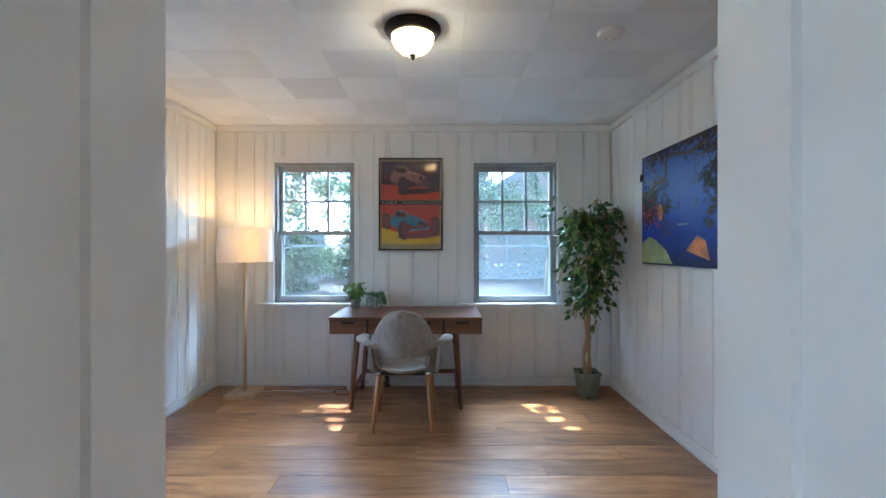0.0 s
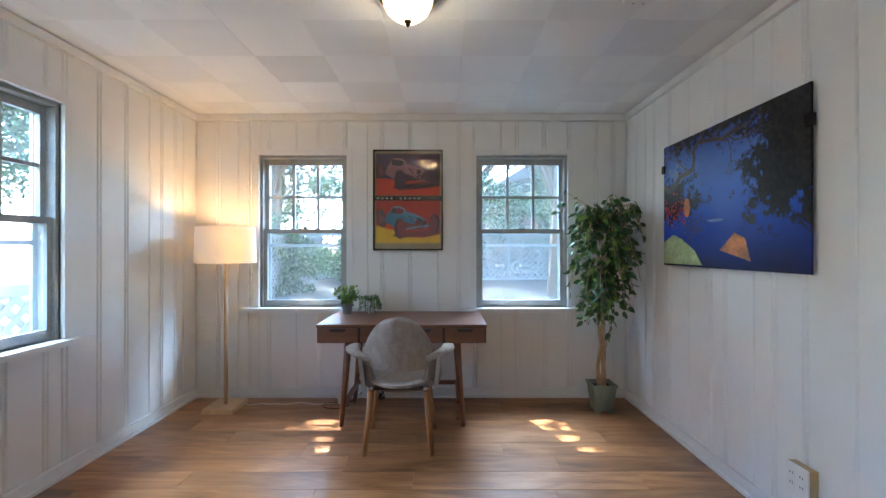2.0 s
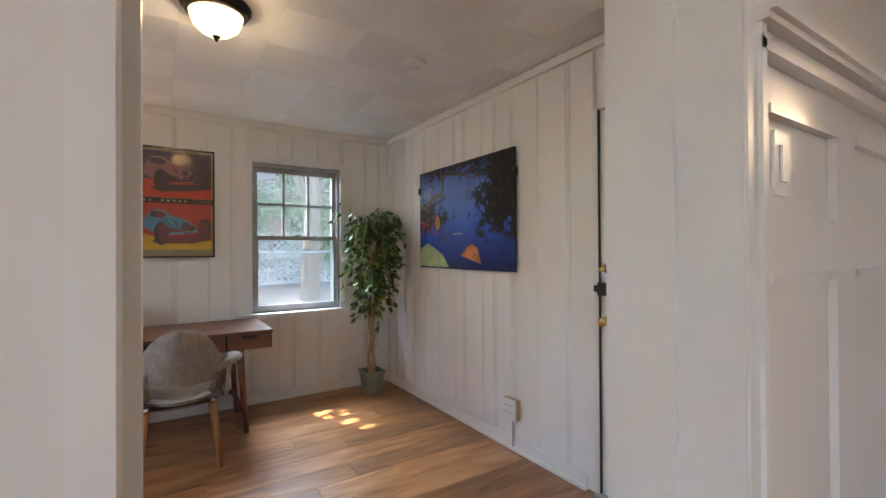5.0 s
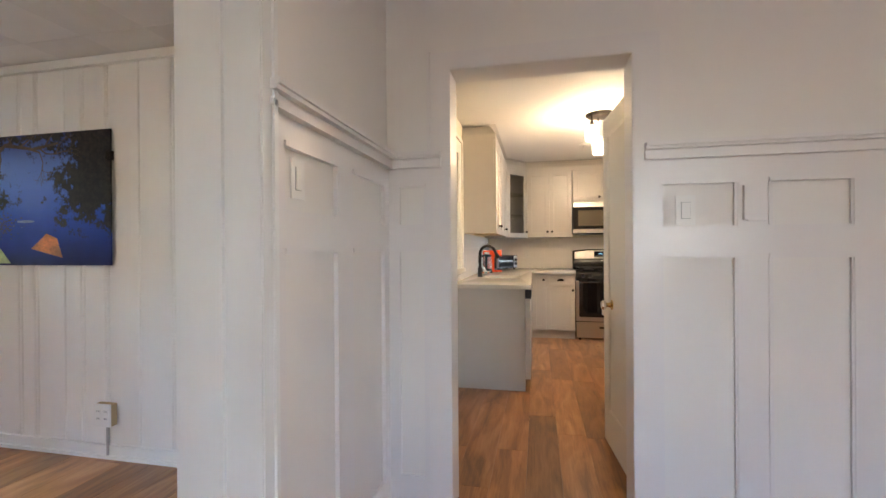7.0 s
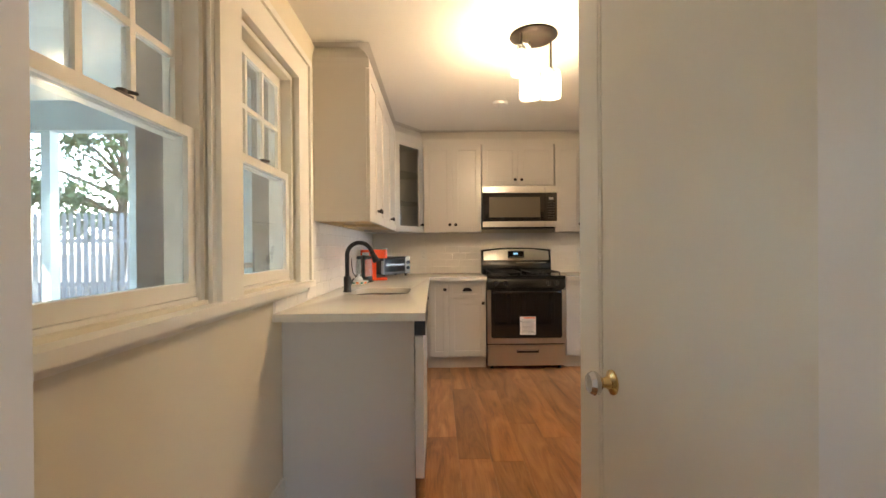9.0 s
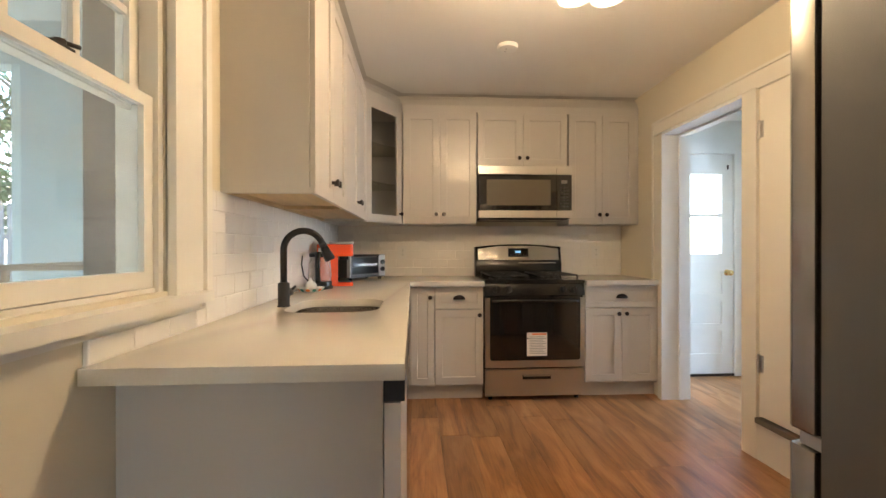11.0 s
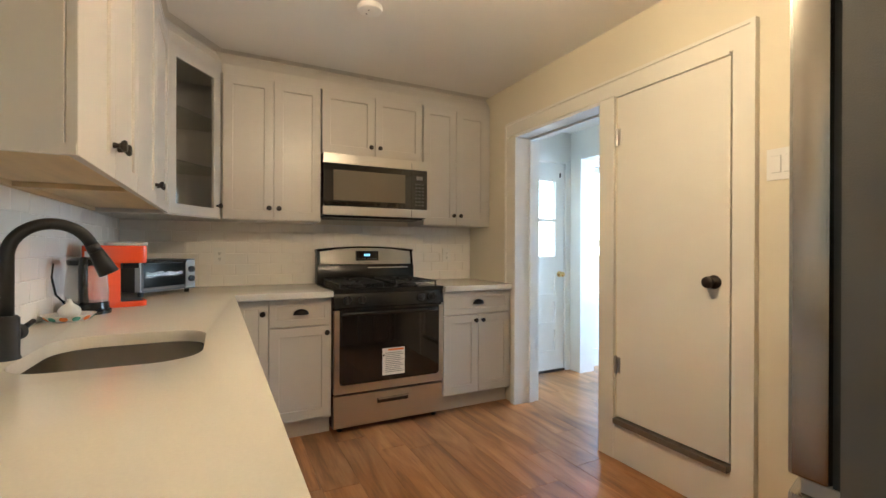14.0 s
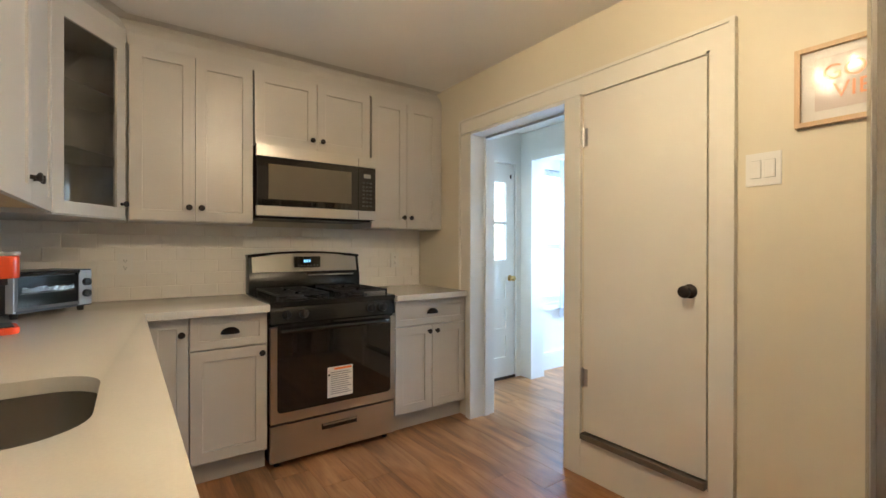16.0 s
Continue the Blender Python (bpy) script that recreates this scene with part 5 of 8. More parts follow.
# arched steel face of the back guard
fp = bmesh.new()
n = 14
rows_ = []
for k in range(n + 1):
    f = k / n
    y = Y0 + 0.025 + (Y1 - Y0 - 0.05) * f
    zt = 1.148 + 0.022 * (1 - (2 * f - 1) ** 2)
    rows_.append([fp.verts.new((6.003 - 0.0, y, 1.05)), fp.verts.new((6.003 + (zt - 1.05) * 0.215, y, zt))])
for a, b in zip(rows_, rows_[1:]):
    fp.faces.new((a[0], a[1], b[1], b[0]))
bmesh.ops.solidify(fp, geom=fp.faces[:], thickness=0.004)
part("face_plate", fp, M["steel"], guard, "brushed steel arched face")
cap = bmesh.new()
for k in range(n):
    f0, f1 = k / n, (k + 1) / n
    ya, yb = Y0 + (Y1 - Y0) * f0, Y0 + (Y1 - Y0) * f1
    za, zb = (1.150 + 0.024 * (1 - (2 * f - 1) ** 2) for f in (f0, f1))
    vs = [cap.verts.new(p) for p in ((6.02, ya, za), (6.095, ya, za), (6.095, yb, zb), (6.02, yb, zb), (6.02, ya, za + 0.014), (6.095, ya, za + 0.014), (6.095, yb, zb + 0.014), (6.02, yb, zb + 0.014))]
    for q in ((0, 3, 2, 1), (4, 5, 6, 7), (0, 1, 5, 4), (2, 3, 7, 6), (3, 0, 4, 7), (1, 2, 6, 5)):
        cap.faces.new([vs[i] for i in q])
bmesh.ops.remove_doubles(cap, verts=cap.verts, dist=1e-5)
part("cap", cap, M["black"], guard)
part("display", boxes((5.992, 6.018, -1.115, -0.938, 1.078, 1.152)), M["black_glass"], guard, "black clock display", bevel=0.003)
part("digits", boxes(*[(5.9905, 5.9918, -1.045 + 0.017 * k, -1.034 + 0.017 * k, 1.112, 1.13) for k in range(3)]), M["screen_blue"], guard, "lit blue clock digits")
part("buttons", boxes(*[(5.9905, 5.9918, -1.10 + 0.022 * k, -1.09 + 0.022 * k, 1.088, 1.093) for k in range(7)]), M["ink"], guard)
part("vent_slot", boxes((5.990, 5.999, -1.36, -1.03, 1.020, 1.028)), M["steel"], guard)
part("badge", boxes((5.998, 6.004, -1.06, -1.00, 1.058, 1.064)), M["ink"], guard)
for x in (5.51, 6.05):
    for y in (Y0 + 0.05, Y1 - 0.05):
        ft = bmesh.new()
        rod(ft, (x, y, 0.0), (x, y, 0.032), 0.017, 0.014)
        part("foot", ft, M["matte_black"], ra)

# over-the-range microwave
mw = thing("microwave_oven", "over-the-range microwave, stainless steel with black glass door", "microwave", (5.9, -1.025, 1.40))
part("body", boxes((5.765, 6.107, -1.412, -0.640, 1.400, 1.829)), M["black"], mw, bevel=0.003)
part("top_strip", boxes((5.735, 5.766, -1.414, -0.638, 1.760, 1.829)), M["steel"], mw, "brushed steel top strip", bevel=0.004)
part("bottom_strip", boxes((5.735, 5.766, -1.414, -0.638, 1.404, 1.462)), M["steel"], mw, "brushed steel lower strip", bevel=0.004)
md = part("door", boxes((5.735, 5.766, -1.285, -0.640, 1.464, 1.758)), M["black_glass"], mw, "black glass door", bevel=0.004)
part("window", boxes((5.7325, 5.7345, -1.235, -0.705, 1.505, 1.715)), mat("brown_mesh_window", (0.16, 0.135, 0.10), 0.12, var=0.05), md, "brownish see-through screen")
mc = part("control_panel", boxes((5.735, 5.766, -1.412, -1.288, 1.464, 1.758)), M["black_glass"], mw, "black control panel", bevel=0.004)
part("display", boxes((5.733, 5.7345, -1.375, -1.325, 1.685, 1.712)), mat("grey_display", (0.25, 0.25, 0.24), 0.3), mc)
part("keys", boxes(*[(5.7335, 5.7345, -1.385 + 0.026 * c, -1.367 + 0.026 * c, 1.49 + 0.026 * r, 1.502 + 0.026 * r) for c in range(3) for r in range(7)]), mat("dark_grey_keys", (0.05, 0.05, 0.05), 0.5), mc)
for z in (1.785, 1.43):
    part("edge_line", boxes((5.7345, 5.7355, -1.2885, -1.2855, z - 0.027, z + 0.027)), M["dark_slot"], mw)
part("vent", boxes((5.77, 6.08, -1.39, -0.66, 1.388, 1.401)), M["black"], mw, "black underside vent", bevel=0.004)

# refrigerator
fr = thing("refrigerator", "stainless steel bottom-freezer refrigerator with dark grey sides", "refrigerator", (2.8, -1.45, 0))
part("body", boxes((2.40, 3.085, -1.90, -1.02, 0.02, 1.76)), M["fridge_side"], fr, bevel=0.006)
part("gasket", boxes((3.085, 3.102, -1.885, -1.035, 0.05, 1.75)), M["dark_slot"], fr)
def curved_door(z0, z1, bulge):
    bm = bmesh.new()
    ys = [-1.9 + 0.88 * k / 12 for k in range(13)]
    pts = [(3.102, ys[0])] + [(3.168 + bulge * (1 - ((y + 1.46) / 0.44) ** 2), y) for y in ys] + [(3.102, ys[-1])]
    prism(bm, pts, z0, z1)
    return bm
fd = part("door", curved_door(0.735, 1.765, 0.06), M["fridge_steel"], fr, "curved brushed steel door", bevel=0.006)
fz = part("freezer_drawer", curved_door(0.06, 0.70, 0.06), M["fridge_steel"], fr, "curved brushed steel freezer drawer", bevel=0.006)
part("hinge", boxes((3.09, 3.15, -1.10, -1.03, 0.703, 0.731)), M["grey_plastic"], fr, "grey hinge bracket", bevel=0.004)
for y in (-1.82, -1.10):
    for x in (2.47, 3.0):
        w2 = bmesh.new()
        rod(w2, (x, y - 0.02, 0.02), (x, y + 0.02, 0.02), 0.02)
        part("roller", w2, M["matte_black"], fr)

# three-jar ceiling light
kl = thing("ceiling_light", "bronze ceiling light with three clear glass cylinder shades, lit", "ceiling light", (3.74, -0.735, KIT_Z))
cn = bmesh.new()
lathe(cn, [(0, 0), (0.135, 0), (0.138, -0.008), (0.125, -0.02), (0.10, -0.026), (0.0, -0.028)], (3.74, -0.735, KIT_Z), 32)
part("canopy", cn, M["bronze"], kl, "oval bronze plate", smooth=True)
for dx, dy, dz in [(-0.075, 0.085, -0.155), (0.02, 0.02, -0.26), (0.03, -0.11, -0.25)]:
    cx, cy, cz = 3.74 + dx, -0.735 + dy, KIT_Z + dz
    stem = bmesh.new()
    rod(stem, (cx, cy, KIT_Z - 0.02), (cx, cy, cz + 0.07), 0.007), lathe(stem, [(0, 0.075), (0.02, 0.072), (0.024, 0.055), (0.03, 0.05), (0.03, 0.035), (0, 0.035)], (cx, cy, cz), 16)
    part("stem", stem, M["bronze"], kl, smooth=True)
    jar = bmesh.new()
    lathe(jar, [(0.026, 0.055), (0.052, 0.05), (0.058, 0.04), (0.058, -0.10), (0.0565, -0.10), (0.0565, 0.039), (0.05, 0.0485), (0.026, 0.0535)], (cx, cy, cz), 28)
    j = part("shade", jar, M["jar_glass"], kl, "clear seeded glass cylinder", smooth=True)
    j.visible_shadow = False
    bl = bmesh.new()
    lathe(bl, [(0, 0.038), (0.013, 0.036), (0.014, 0.02), (0.026, -0.012), (0.029, -0.032), (0.022, -0.052), (0, -0.06)], (cx, cy, cz), 16)
    b_ = part("bulb", bl, M["bulb"], kl, "lit warm bulb", smooth=True)
    b_.visible_shadow = False


def smoke_alarm(at, r, label):
    t = thing("smoke_alarm", label, "smoke alarm", at)
    bm = bmesh.new()
    lathe(bm, [(0, 0), (r, 0), (r, -0.010), (r * 0.93, -0.022), (r * 0.5, -0.028), (0, -0.029)], at, 28)
    part("body", bm, M["white_plastic"], t, smooth=True)
    for dx in (-0.3, 0.32):
        v = bmesh.new()
        rod(v, (at[0] + dx * r, at[1] + 0.2 * r, at[2] - 0.02), (at[0] + dx * r, at[1] + 0.2 * r, at[2] - 0.0295), 0.004, seg=8)
        part("vent_hole", v, M["dark_slot"], t)


smoke_alarm((4.92, -0.71, KIT_Z), 0.065, "round white smoke alarm on the kitchen ceiling")
smoke_alarm((0.935, 2.40, OFF[4] - 0.001), 0.07, "round white smoke alarm on the tiled ceiling")


# wall plates
def plate(name, label, category, m, w, h, rockers=0, sockets=0, depth=0.006):
    """Local x along the wall, y into the wall, z up, centred."""
    t = thing(name, label, category, local=True)
    t.matrix_basis = m
    part("cover", boxes((-w / 2, w / 2, -depth, 0, -h / 2, h / 2)), M["white_plastic"], t, bevel=0.0025)
    for k in range(rockers):
        cx = (k - (rockers - 1) / 2) * 0.046
        part("surround", boxes((cx - 0.0175, cx + 0.0175, -depth - 0.001, -depth + 0.002, -0.034, 0.034)), M["ink"], t)
        part("rocker", boxes((cx - 0.0160, cx + 0.0160, -depth - 0.005, -depth, -0.0325, 0.0325)), M["white_plastic"], t, bevel=0.002)
    for k in range(sockets):
        cx = (k - (sockets - 1) / 2) * 0.046
        for cz in (-0.02, 0.02):
            s = part("socket", boxes((cx - 0.016, cx + 0.016, -depth - 0.002, -depth, cz - 0.014, cz + 0.014)), M["white_plastic"], t, bevel=0.002)
            part("slot", boxes((cx - 0.007, cx - 0.0045, -depth - 0.0026, -depth - 0.0018, cz - 0.003, cz + 0.007), (cx + 0.0045, cx + 0.007, -depth - 0.0026, -depth - 0.0018, cz - 0.003, cz + 0.006), (cx - 0.0025, cx + 0.0025, -depth - 0.0026, -depth - 0.0018, cz - 0.011, cz - 0.007)), M["dark_slot"], s)
    return t


plate("light_switch", "double white rocker switch on the cream wall", "light switch", pose(3.649, -2.008, 1.515, 0, 0, 180), 0.116, 0.125, rockers=2)
plate("light_switch", "single white rocker switch on the wainscot panel", "light switch", pose(0.665, 0.5275, 1.415, 0, 0, 0), 0.072, 0.118, rockers=1)
plate("light_switch", "single white rocker switch painted over on the wainscot", "light switch", pose(1.4625, -0.757, 1.357, 0, 0, -90), 0.072, 0.122, rockers=1)
plate("wall_outlet", "white double socket on the tiled splashback", "wall outlet", pose(6.0985, -0.008, 1.115, 0, 0, -90), 0.074, 0.118, sockets=1)
plate("wall_outlet", "white double socket on the tiled splashback", "wall outlet", pose(6.0985, -1.765, 1.115, 0, 0, -90), 0.074, 0.118, sockets=1)

# framed print
pf = thing("framed_print", "light wood framed print with orange lettering on the cream wall", "framed print", (3.36, -2.0, 1.64), local=True)
pf.matrix_basis = pose(3.548, -2.007, 1.642, 0, 0, 180)
PW, PH, fw = 0.385, 0.278, 0.016
part("frame", boxes((0, fw, -0.024, 0, 0, PH), (PW - fw, PW, -0.024, 0, 0, PH), (fw, PW - fw, -0.024, 0, 0, fw), (fw, PW - fw, -0.024, 0, PH - fw, PH)), M["pine"], pf, bevel=0.002)
part("mount", boxes((fw, PW - fw, -0.008, -0.002, fw, PH - fw)), M["paper"], pf)
part("card", boxes((0.055, PW - 0.055, -0.010, -0.008, 0.05, PH - 0.045)), mat("pinkish_card", (0.66, 0.58, 0.54), 0.7), pf)
g = part("glass", boxes((fw, PW - fw, -0.0165, -0.0145, fw, PH - fw)), M["print_glass"], pf)
g.visible_shadow = False


def lettering(text, size, m, material, parent, depth=0.0006, align="CENTER"):
    cu = bpy.data.curves.new("lettering", "FONT")
    cu.body, cu.size, cu.extrude, cu.align_x = text, size, depth, align
    tmp = bpy.data.objects.new("lettering", cu)
    me = bpy.data.meshes.new_from_object(tmp)
    bpy.data.objects.remove(tmp)
    me.transform(m)
    me.materials.clear()
    me.materials.append(material)
    ob = new("lettering", me)
    ob.parent = parent
    if parent.type == "EMPTY" and not parent["_local"]:
        ob.matrix_parent_inverse = parent.matrix_basis.inverted()
    return ob


UP = Matrix.Rotation(radians(90), 4, "X")
peach = mat("peach_orange_print", (0.85, 0.36, 0.18), 0.6)
lettering("GOOD", 0.075, Matrix.Translation((PW / 2, -0.0106, 0.15)) @ UP, peach, pf)
lettering("VIBES", 0.075, Matrix.Translation((PW / 2, -0.0106, 0.085)) @ UP, peach, pf)

# coffee maker
cm = thing("coffee_maker", "orange-red drip coffee maker on the worktop", "coffee maker", (5.15, 0.43, 0.9065), local=True, rz=14)
foot = bmesh.new()
prism(foot, round_rect(-0.08, 0.08, -0.135, 0.095, 0.03, 5), 0, 0.024)
part("base", foot, M["red"], cm, bevel=0.005)
part("tower", boxes((-0.078, 0.078, -0.035, 0.092, 0.024, 0.20)), M["red"], cm, bevel=0.01)
hdm = bmesh.new()
prism(hdm, round_rect(-0.084, 0.084, -0.135, 0.098, 0.032, 5), 0.196, 0.275)
part("head", hdm, M["red"], cm, bevel=0.006)
part("tank_band", boxes((-0.0855, -0.083, 0.03, 0.090, 0.215, 0.250)), M["grey_plastic"], cm, "silver grey side band")
lidm = bmesh.new()
prism(lidm, round_rect(-0.078, 0.078, -0.138, 0.02, 0.03, 5), 0.2755, 0.290)
part("lid", lidm, M["grey_plastic"], cm, "silver grey lid", bevel=0.004)
part("brew_spout", boxes((-0.04, 0.04, -0.105, -0.045, 0.172, 0.1955)), M["matte_black"], cm, bevel=0.006)
part("drip_plate", boxes((-0.06, 0.06, -0.12, -0.04, 0.0245, 0.028)), M["matte_black"], cm)

# glass kettle on a black base
ke = thing("electric_kettle", "glass electric kettle with black handle and base", "kettle", (4.925, 0.462, 0.9065), local=True, rz=-70)
ke.scale = (0.95, 0.95, 1.0)
kb_ = bmesh.new()
lathe(kb_, [(0, 0), (0.085, 0), (0.086, 0.012), (0.078, 0.02), (0.078, 0.045), (0.07, 0.048), (0, 0.048)])
part("base", kb_, M["black"], ke, smooth=True)
kg = bmesh.new()
lathe(kg, [(0.074, 0.048), (0.076, 0.09), (0.07, 0.16), (0.062, 0.20), (0.0605, 0.20), (0.0685, 0.16), (0.0745, 0.09), (0.0725, 0.049)])
g = part("jug", kg, M["jar_glass"], ke, "clear glass jug", smooth=True)
g.visible_shadow = False
kl_ = bmesh.new()
lathe(kl_, [(0.066, 0.196), (0.068, 0.215), (0.05, 0.225), (0, 0.228)])
face_box(kl_, -0.014, 0.014, -0.09, -0.06, 0.195, 0.22)
part("lid", kl_, M["black"], ke, smooth=True)
kh = bmesh.new()
tube(kh, [(0, 0.06, 0.21), (0, 0.09, 0.215), (0, 0.105, 0.19), (0, 0.107, 0.12), (0, 0.098, 0.07), (0, 0.075, 0.055)], 0.0165, 10)
bmesh.ops.rotate(kh, verts=kh.verts, cent=(0, 0, 0), matrix=Matrix.Rotation(radians(166), 3, "Z"))
part("handle", kh, M["black"], ke, smooth=True)
cord = tube(bmesh.new(), [(4.99, 0.48, 0.92), (4.93, 0.52, 0.935), (4.87, 0.545, 0.99), (4.86, 0.555, 1.06), (4.88, 0.556, 1.11)], 0.004, 8)
solid("kettle_lead", cord, M["black"], "black appliance lead rising behind the kettle", "lead", smooth=True)

# small dish with a ceramic bulb-shaped keeper
di = thing("spoon_dish", "small patterned ceramic dish on the worktop", "dish", (4.74, 0.472, 0.9065))
db = bmesh.new()
lathe(db, [(0, 0.0), (0.05, 0.0), (0.075, 0.02), (0.08, 0.024), (0.074, 0.024), (0.05, 0.006), (0, 0.005)], (4.74, 0.472, 0.9065), 24)
part("bowl", db, M["ceramic"], di, smooth=True)
for k in range(12):
    a = 2 * math.pi * k / 12
    s = bmesh.new()
    lathe(s, [(0, 0), (0.0125, 0.001), (0.010, 0.0025), (0, 0.003)], seg=10)
    bmesh.ops.transform(s, matrix=Matrix.Translation((4.74 + 0.0665 * math.cos(a), 0.472 + 0.0665 * math.sin(a), 0.9195)) @ Vector((math.cos(a), math.sin(a), -0.9)).to_track_quat("Z", "Y").to_matrix().to_4x4(), verts=s.verts)
    part("painted_spot", s, M["teal"] if k % 2 else M["orange_ink"], di)
gk = bmesh.new()
lathe(gk, [(0, 0), (0.020, 0.001), (0.031, 0.010), (0.035, 0.021), (0.032, 0.032), (0.022, 0.043), (0.011, 0.050), (0.007, 0.058), (0.0065, 0.066), (0, 0.067)], (4.74, 0.472, 0.918), 20)
solid("garlic_keeper", gk, M["ceramic"], "small white ceramic bulb-shaped ornament in the dish", "ornament", smooth=True)

# toaster oven
to = thing("toaster_oven", "silver grey toaster oven with glass door on the worktop corner", "toaster oven", (5.640, 0.247, 0.930), local=True, rz=-43.8)
TW, TD, TH = 0.352, 0.225, 0.176
part("body", boxes((-TW / 2, TW / 2, 0.0, TD, 0.0, TH)), mat("dark_silver_appliance_steel", (0.035, 0.034, 0.033), 0.4, metal=0.3, var=0.05), to, bevel=0.012)
dd = part("door", boxes((-TW / 2 + 0.012, TW / 2 - 0.075, -0.0085, -0.0072, 0.025, TH - 0.02)), M["smoke_glass"], to, "dark glass door")
part("door_frame", boxes((-TW / 2 + 0.006, TW / 2 - 0.07, -0.010, 0.0, 0.012, 0.026), (-TW / 2 + 0.006, TW / 2 - 0.07, -0.010, 0.0, TH - 0.022, TH - 0.008), (-TW / 2 + 0.004, -TW / 2 + 0.016, -0.010, 0.0, 0.012, TH - 0.008)), M["fridge_side"], dd, bevel=0.003)
part("inside", boxes((-TW / 2 + 0.012, TW / 2 - 0.075, -0.0060, -0.0002, 0.026, TH - 0.022)), mat("grey_oven_lining", (0.10, 0.10, 0.10), 0.5, metal=0.4), to)
part("tray", boxes((-TW / 2 + 0.03, TW / 2 - 0.09, -0.0069, -0.0062, 0.080, 0.084)), M["steel"], dd)
foil = bmesh.new()
fr_rng = random.Random(4)
rowa = [foil.verts.new((-TW / 2 + 0.035 + 0.225 * k / 16, -0.0069 + 0.0006 * (k % 2), 0.085 + 0.004 * fr_rng.random())) for k in range(17)]
rowb = [foil.verts.new((-TW / 2 + 0.035 + 0.225 * k / 16, -0.0064 - 0.0006 * (k % 2), 0.098 + 0.016 * fr_rng.random())) for k in range(17)]
for k in range(16):
    foil.faces.new((rowa[k], rowa[k + 1], rowb[k + 1], rowb[k]))
part("foil", foil, M["chrome"], to, "crumpled silver foil")
part("control_panel", boxes((TW / 2 - 0.066, TW / 2 - 0.004, -0.006, 0.0, 0.006, TH - 0.006)), M["grey_plastic"], to, "silver grey control panel", bevel=0.004)
part("side_trim", boxes((-TW / 2 - 0.002, -TW / 2 + 0.008, -0.008, 0.03, 0.004, TH - 0.004)), M["grey_plastic"], to, "silver grey edge", bevel=0.003)
hb = bmesh.new()
tube(hb, [(-0.16, -0.01, TH - 0.016), (-0.15, -0.035, TH - 0.008), (0.08, -0.035, TH - 0.008), (0.09, -0.01, TH - 0.016)], 0.008, 8)
part("handle", hb, M["black"], dd, smooth=True)
for z in (0.06, 0.115):
    k = bmesh.new()
    lathe(k, [(0, 0), (0.019, 0), (0.017, 0.016), (0, 0.017)], seg=16)
    bmesh.ops.transform(k, matrix=Matrix.Translation((TW / 2 - 0.034, -0.006, z)) @ Vector((0, -1, 0)).to_track_quat("Z", "Y").to_matrix().to_4x4(), verts=k.verts)
    part("knob", k, M["black"], to, smooth=True)
for x in (-TW / 2 + 0.03, TW / 2 - 0.03):
    for y in (0.03, TD - 0.03):
        k = bmesh.new()
        rod(k, (x, y, -0.0235), (x, y, 0.004), 0.013, 0.015)
        part("foot", k, M["black"], to)


# ---------------------------------------------------------------- office
DX0, DX1, DY0, DY1, DZ = -0.792, 0.358, 3.41, 4.05, 0.722
dk = thing("desk", "walnut desk with four drawers and tapered splayed legs", "desk", (-0.21, 3.75, 0))
part("top", boxes((DX0, DX1, DY0, DY1, DZ - 0.020, DZ)), M["walnut"], dk, bevel=0.003)
part("case", boxes((DX0 + 0.002, DX1 - 0.002, DY0 + 0.018, DY1 - 0.004, DZ - 0.128, DZ - 0.021)), M["walnut"], dk, bevel=0.002)
# dark board behind the drawers stands for the shade in their gaps
part("shadow_gap", boxes((DX0 + 0.004, DX1 - 0.004, DY0 + 0.0165, DY0 + 0.0182, DZ - 0.126, DZ - 0.0225)), M["dark_walnut_and_shade"], dk)
dws = (DX1 - DX0 - 0.004) / 4
for k in range(4):
    a, b = DX0 + 0.004 + k * dws, DX0 + (k + 1) * dws - 0.002
    dr_ = part("drawer", boxes((a + 0.006, b - 0.006, DY0 + 0.006, DY0 + 0.02, DZ - 0.122, DZ - 0.028)), M["walnut"], dk, bevel=0.002)
    c = (a + b) / 2
    # flat dark shape stands for the shade inside the finger cut-out
    gp = bmesh.new()
    prism(gp, [(c + 0.055 * u, DZ - 0.030 - v) for u, v in ((-1, 0), (-1, 0.008), (-0.8, 0.022), (0.8, 0.022), (1, 0.008), (1, 0))], DY0 + 0.003, DY0 + 0.0065, "y")
    part("finger_pull_shade", gp, M["dark_walnut_and_shade"], dr_)
for sx, fx in ((DX0 + 0.20, -0.645), (DX1 - 0.20, 0.203)):
    for ty, fy in ((DY0 + 0.09, 3.515), (DY1 - 0.08, 3.985)):
        lg = bmesh.new()
        rod(lg, (sx, ty, DZ - 0.128), (fx, fy, 0.0), 0.026, 0.016, 14)
        part("leg", lg, M["walnut"], dk, smooth=True)
for a in (0, 1):
    x_ = (-0.61, 0.17)[a]
    part("side_stretcher", boxes((x_ - 0.012, x_ + 0.012, 3.50, 3.97, 0.16, 0.19)), M["walnut"], dk, bevel=0.002)
part("back_stretcher", boxes((-0.60, 0.165, 3.93, 3.955, 0.16, 0.19)), M["walnut"], dk, bevel=0.002)

# armchair at the desk: one-piece upholstered shell on oak legs, seen from behind
ch = thing("desk_chair", "grey tweed shell armchair with oak legs, drawn up to the desk", "chair", (-0.205, 3.25, 0), local=True)


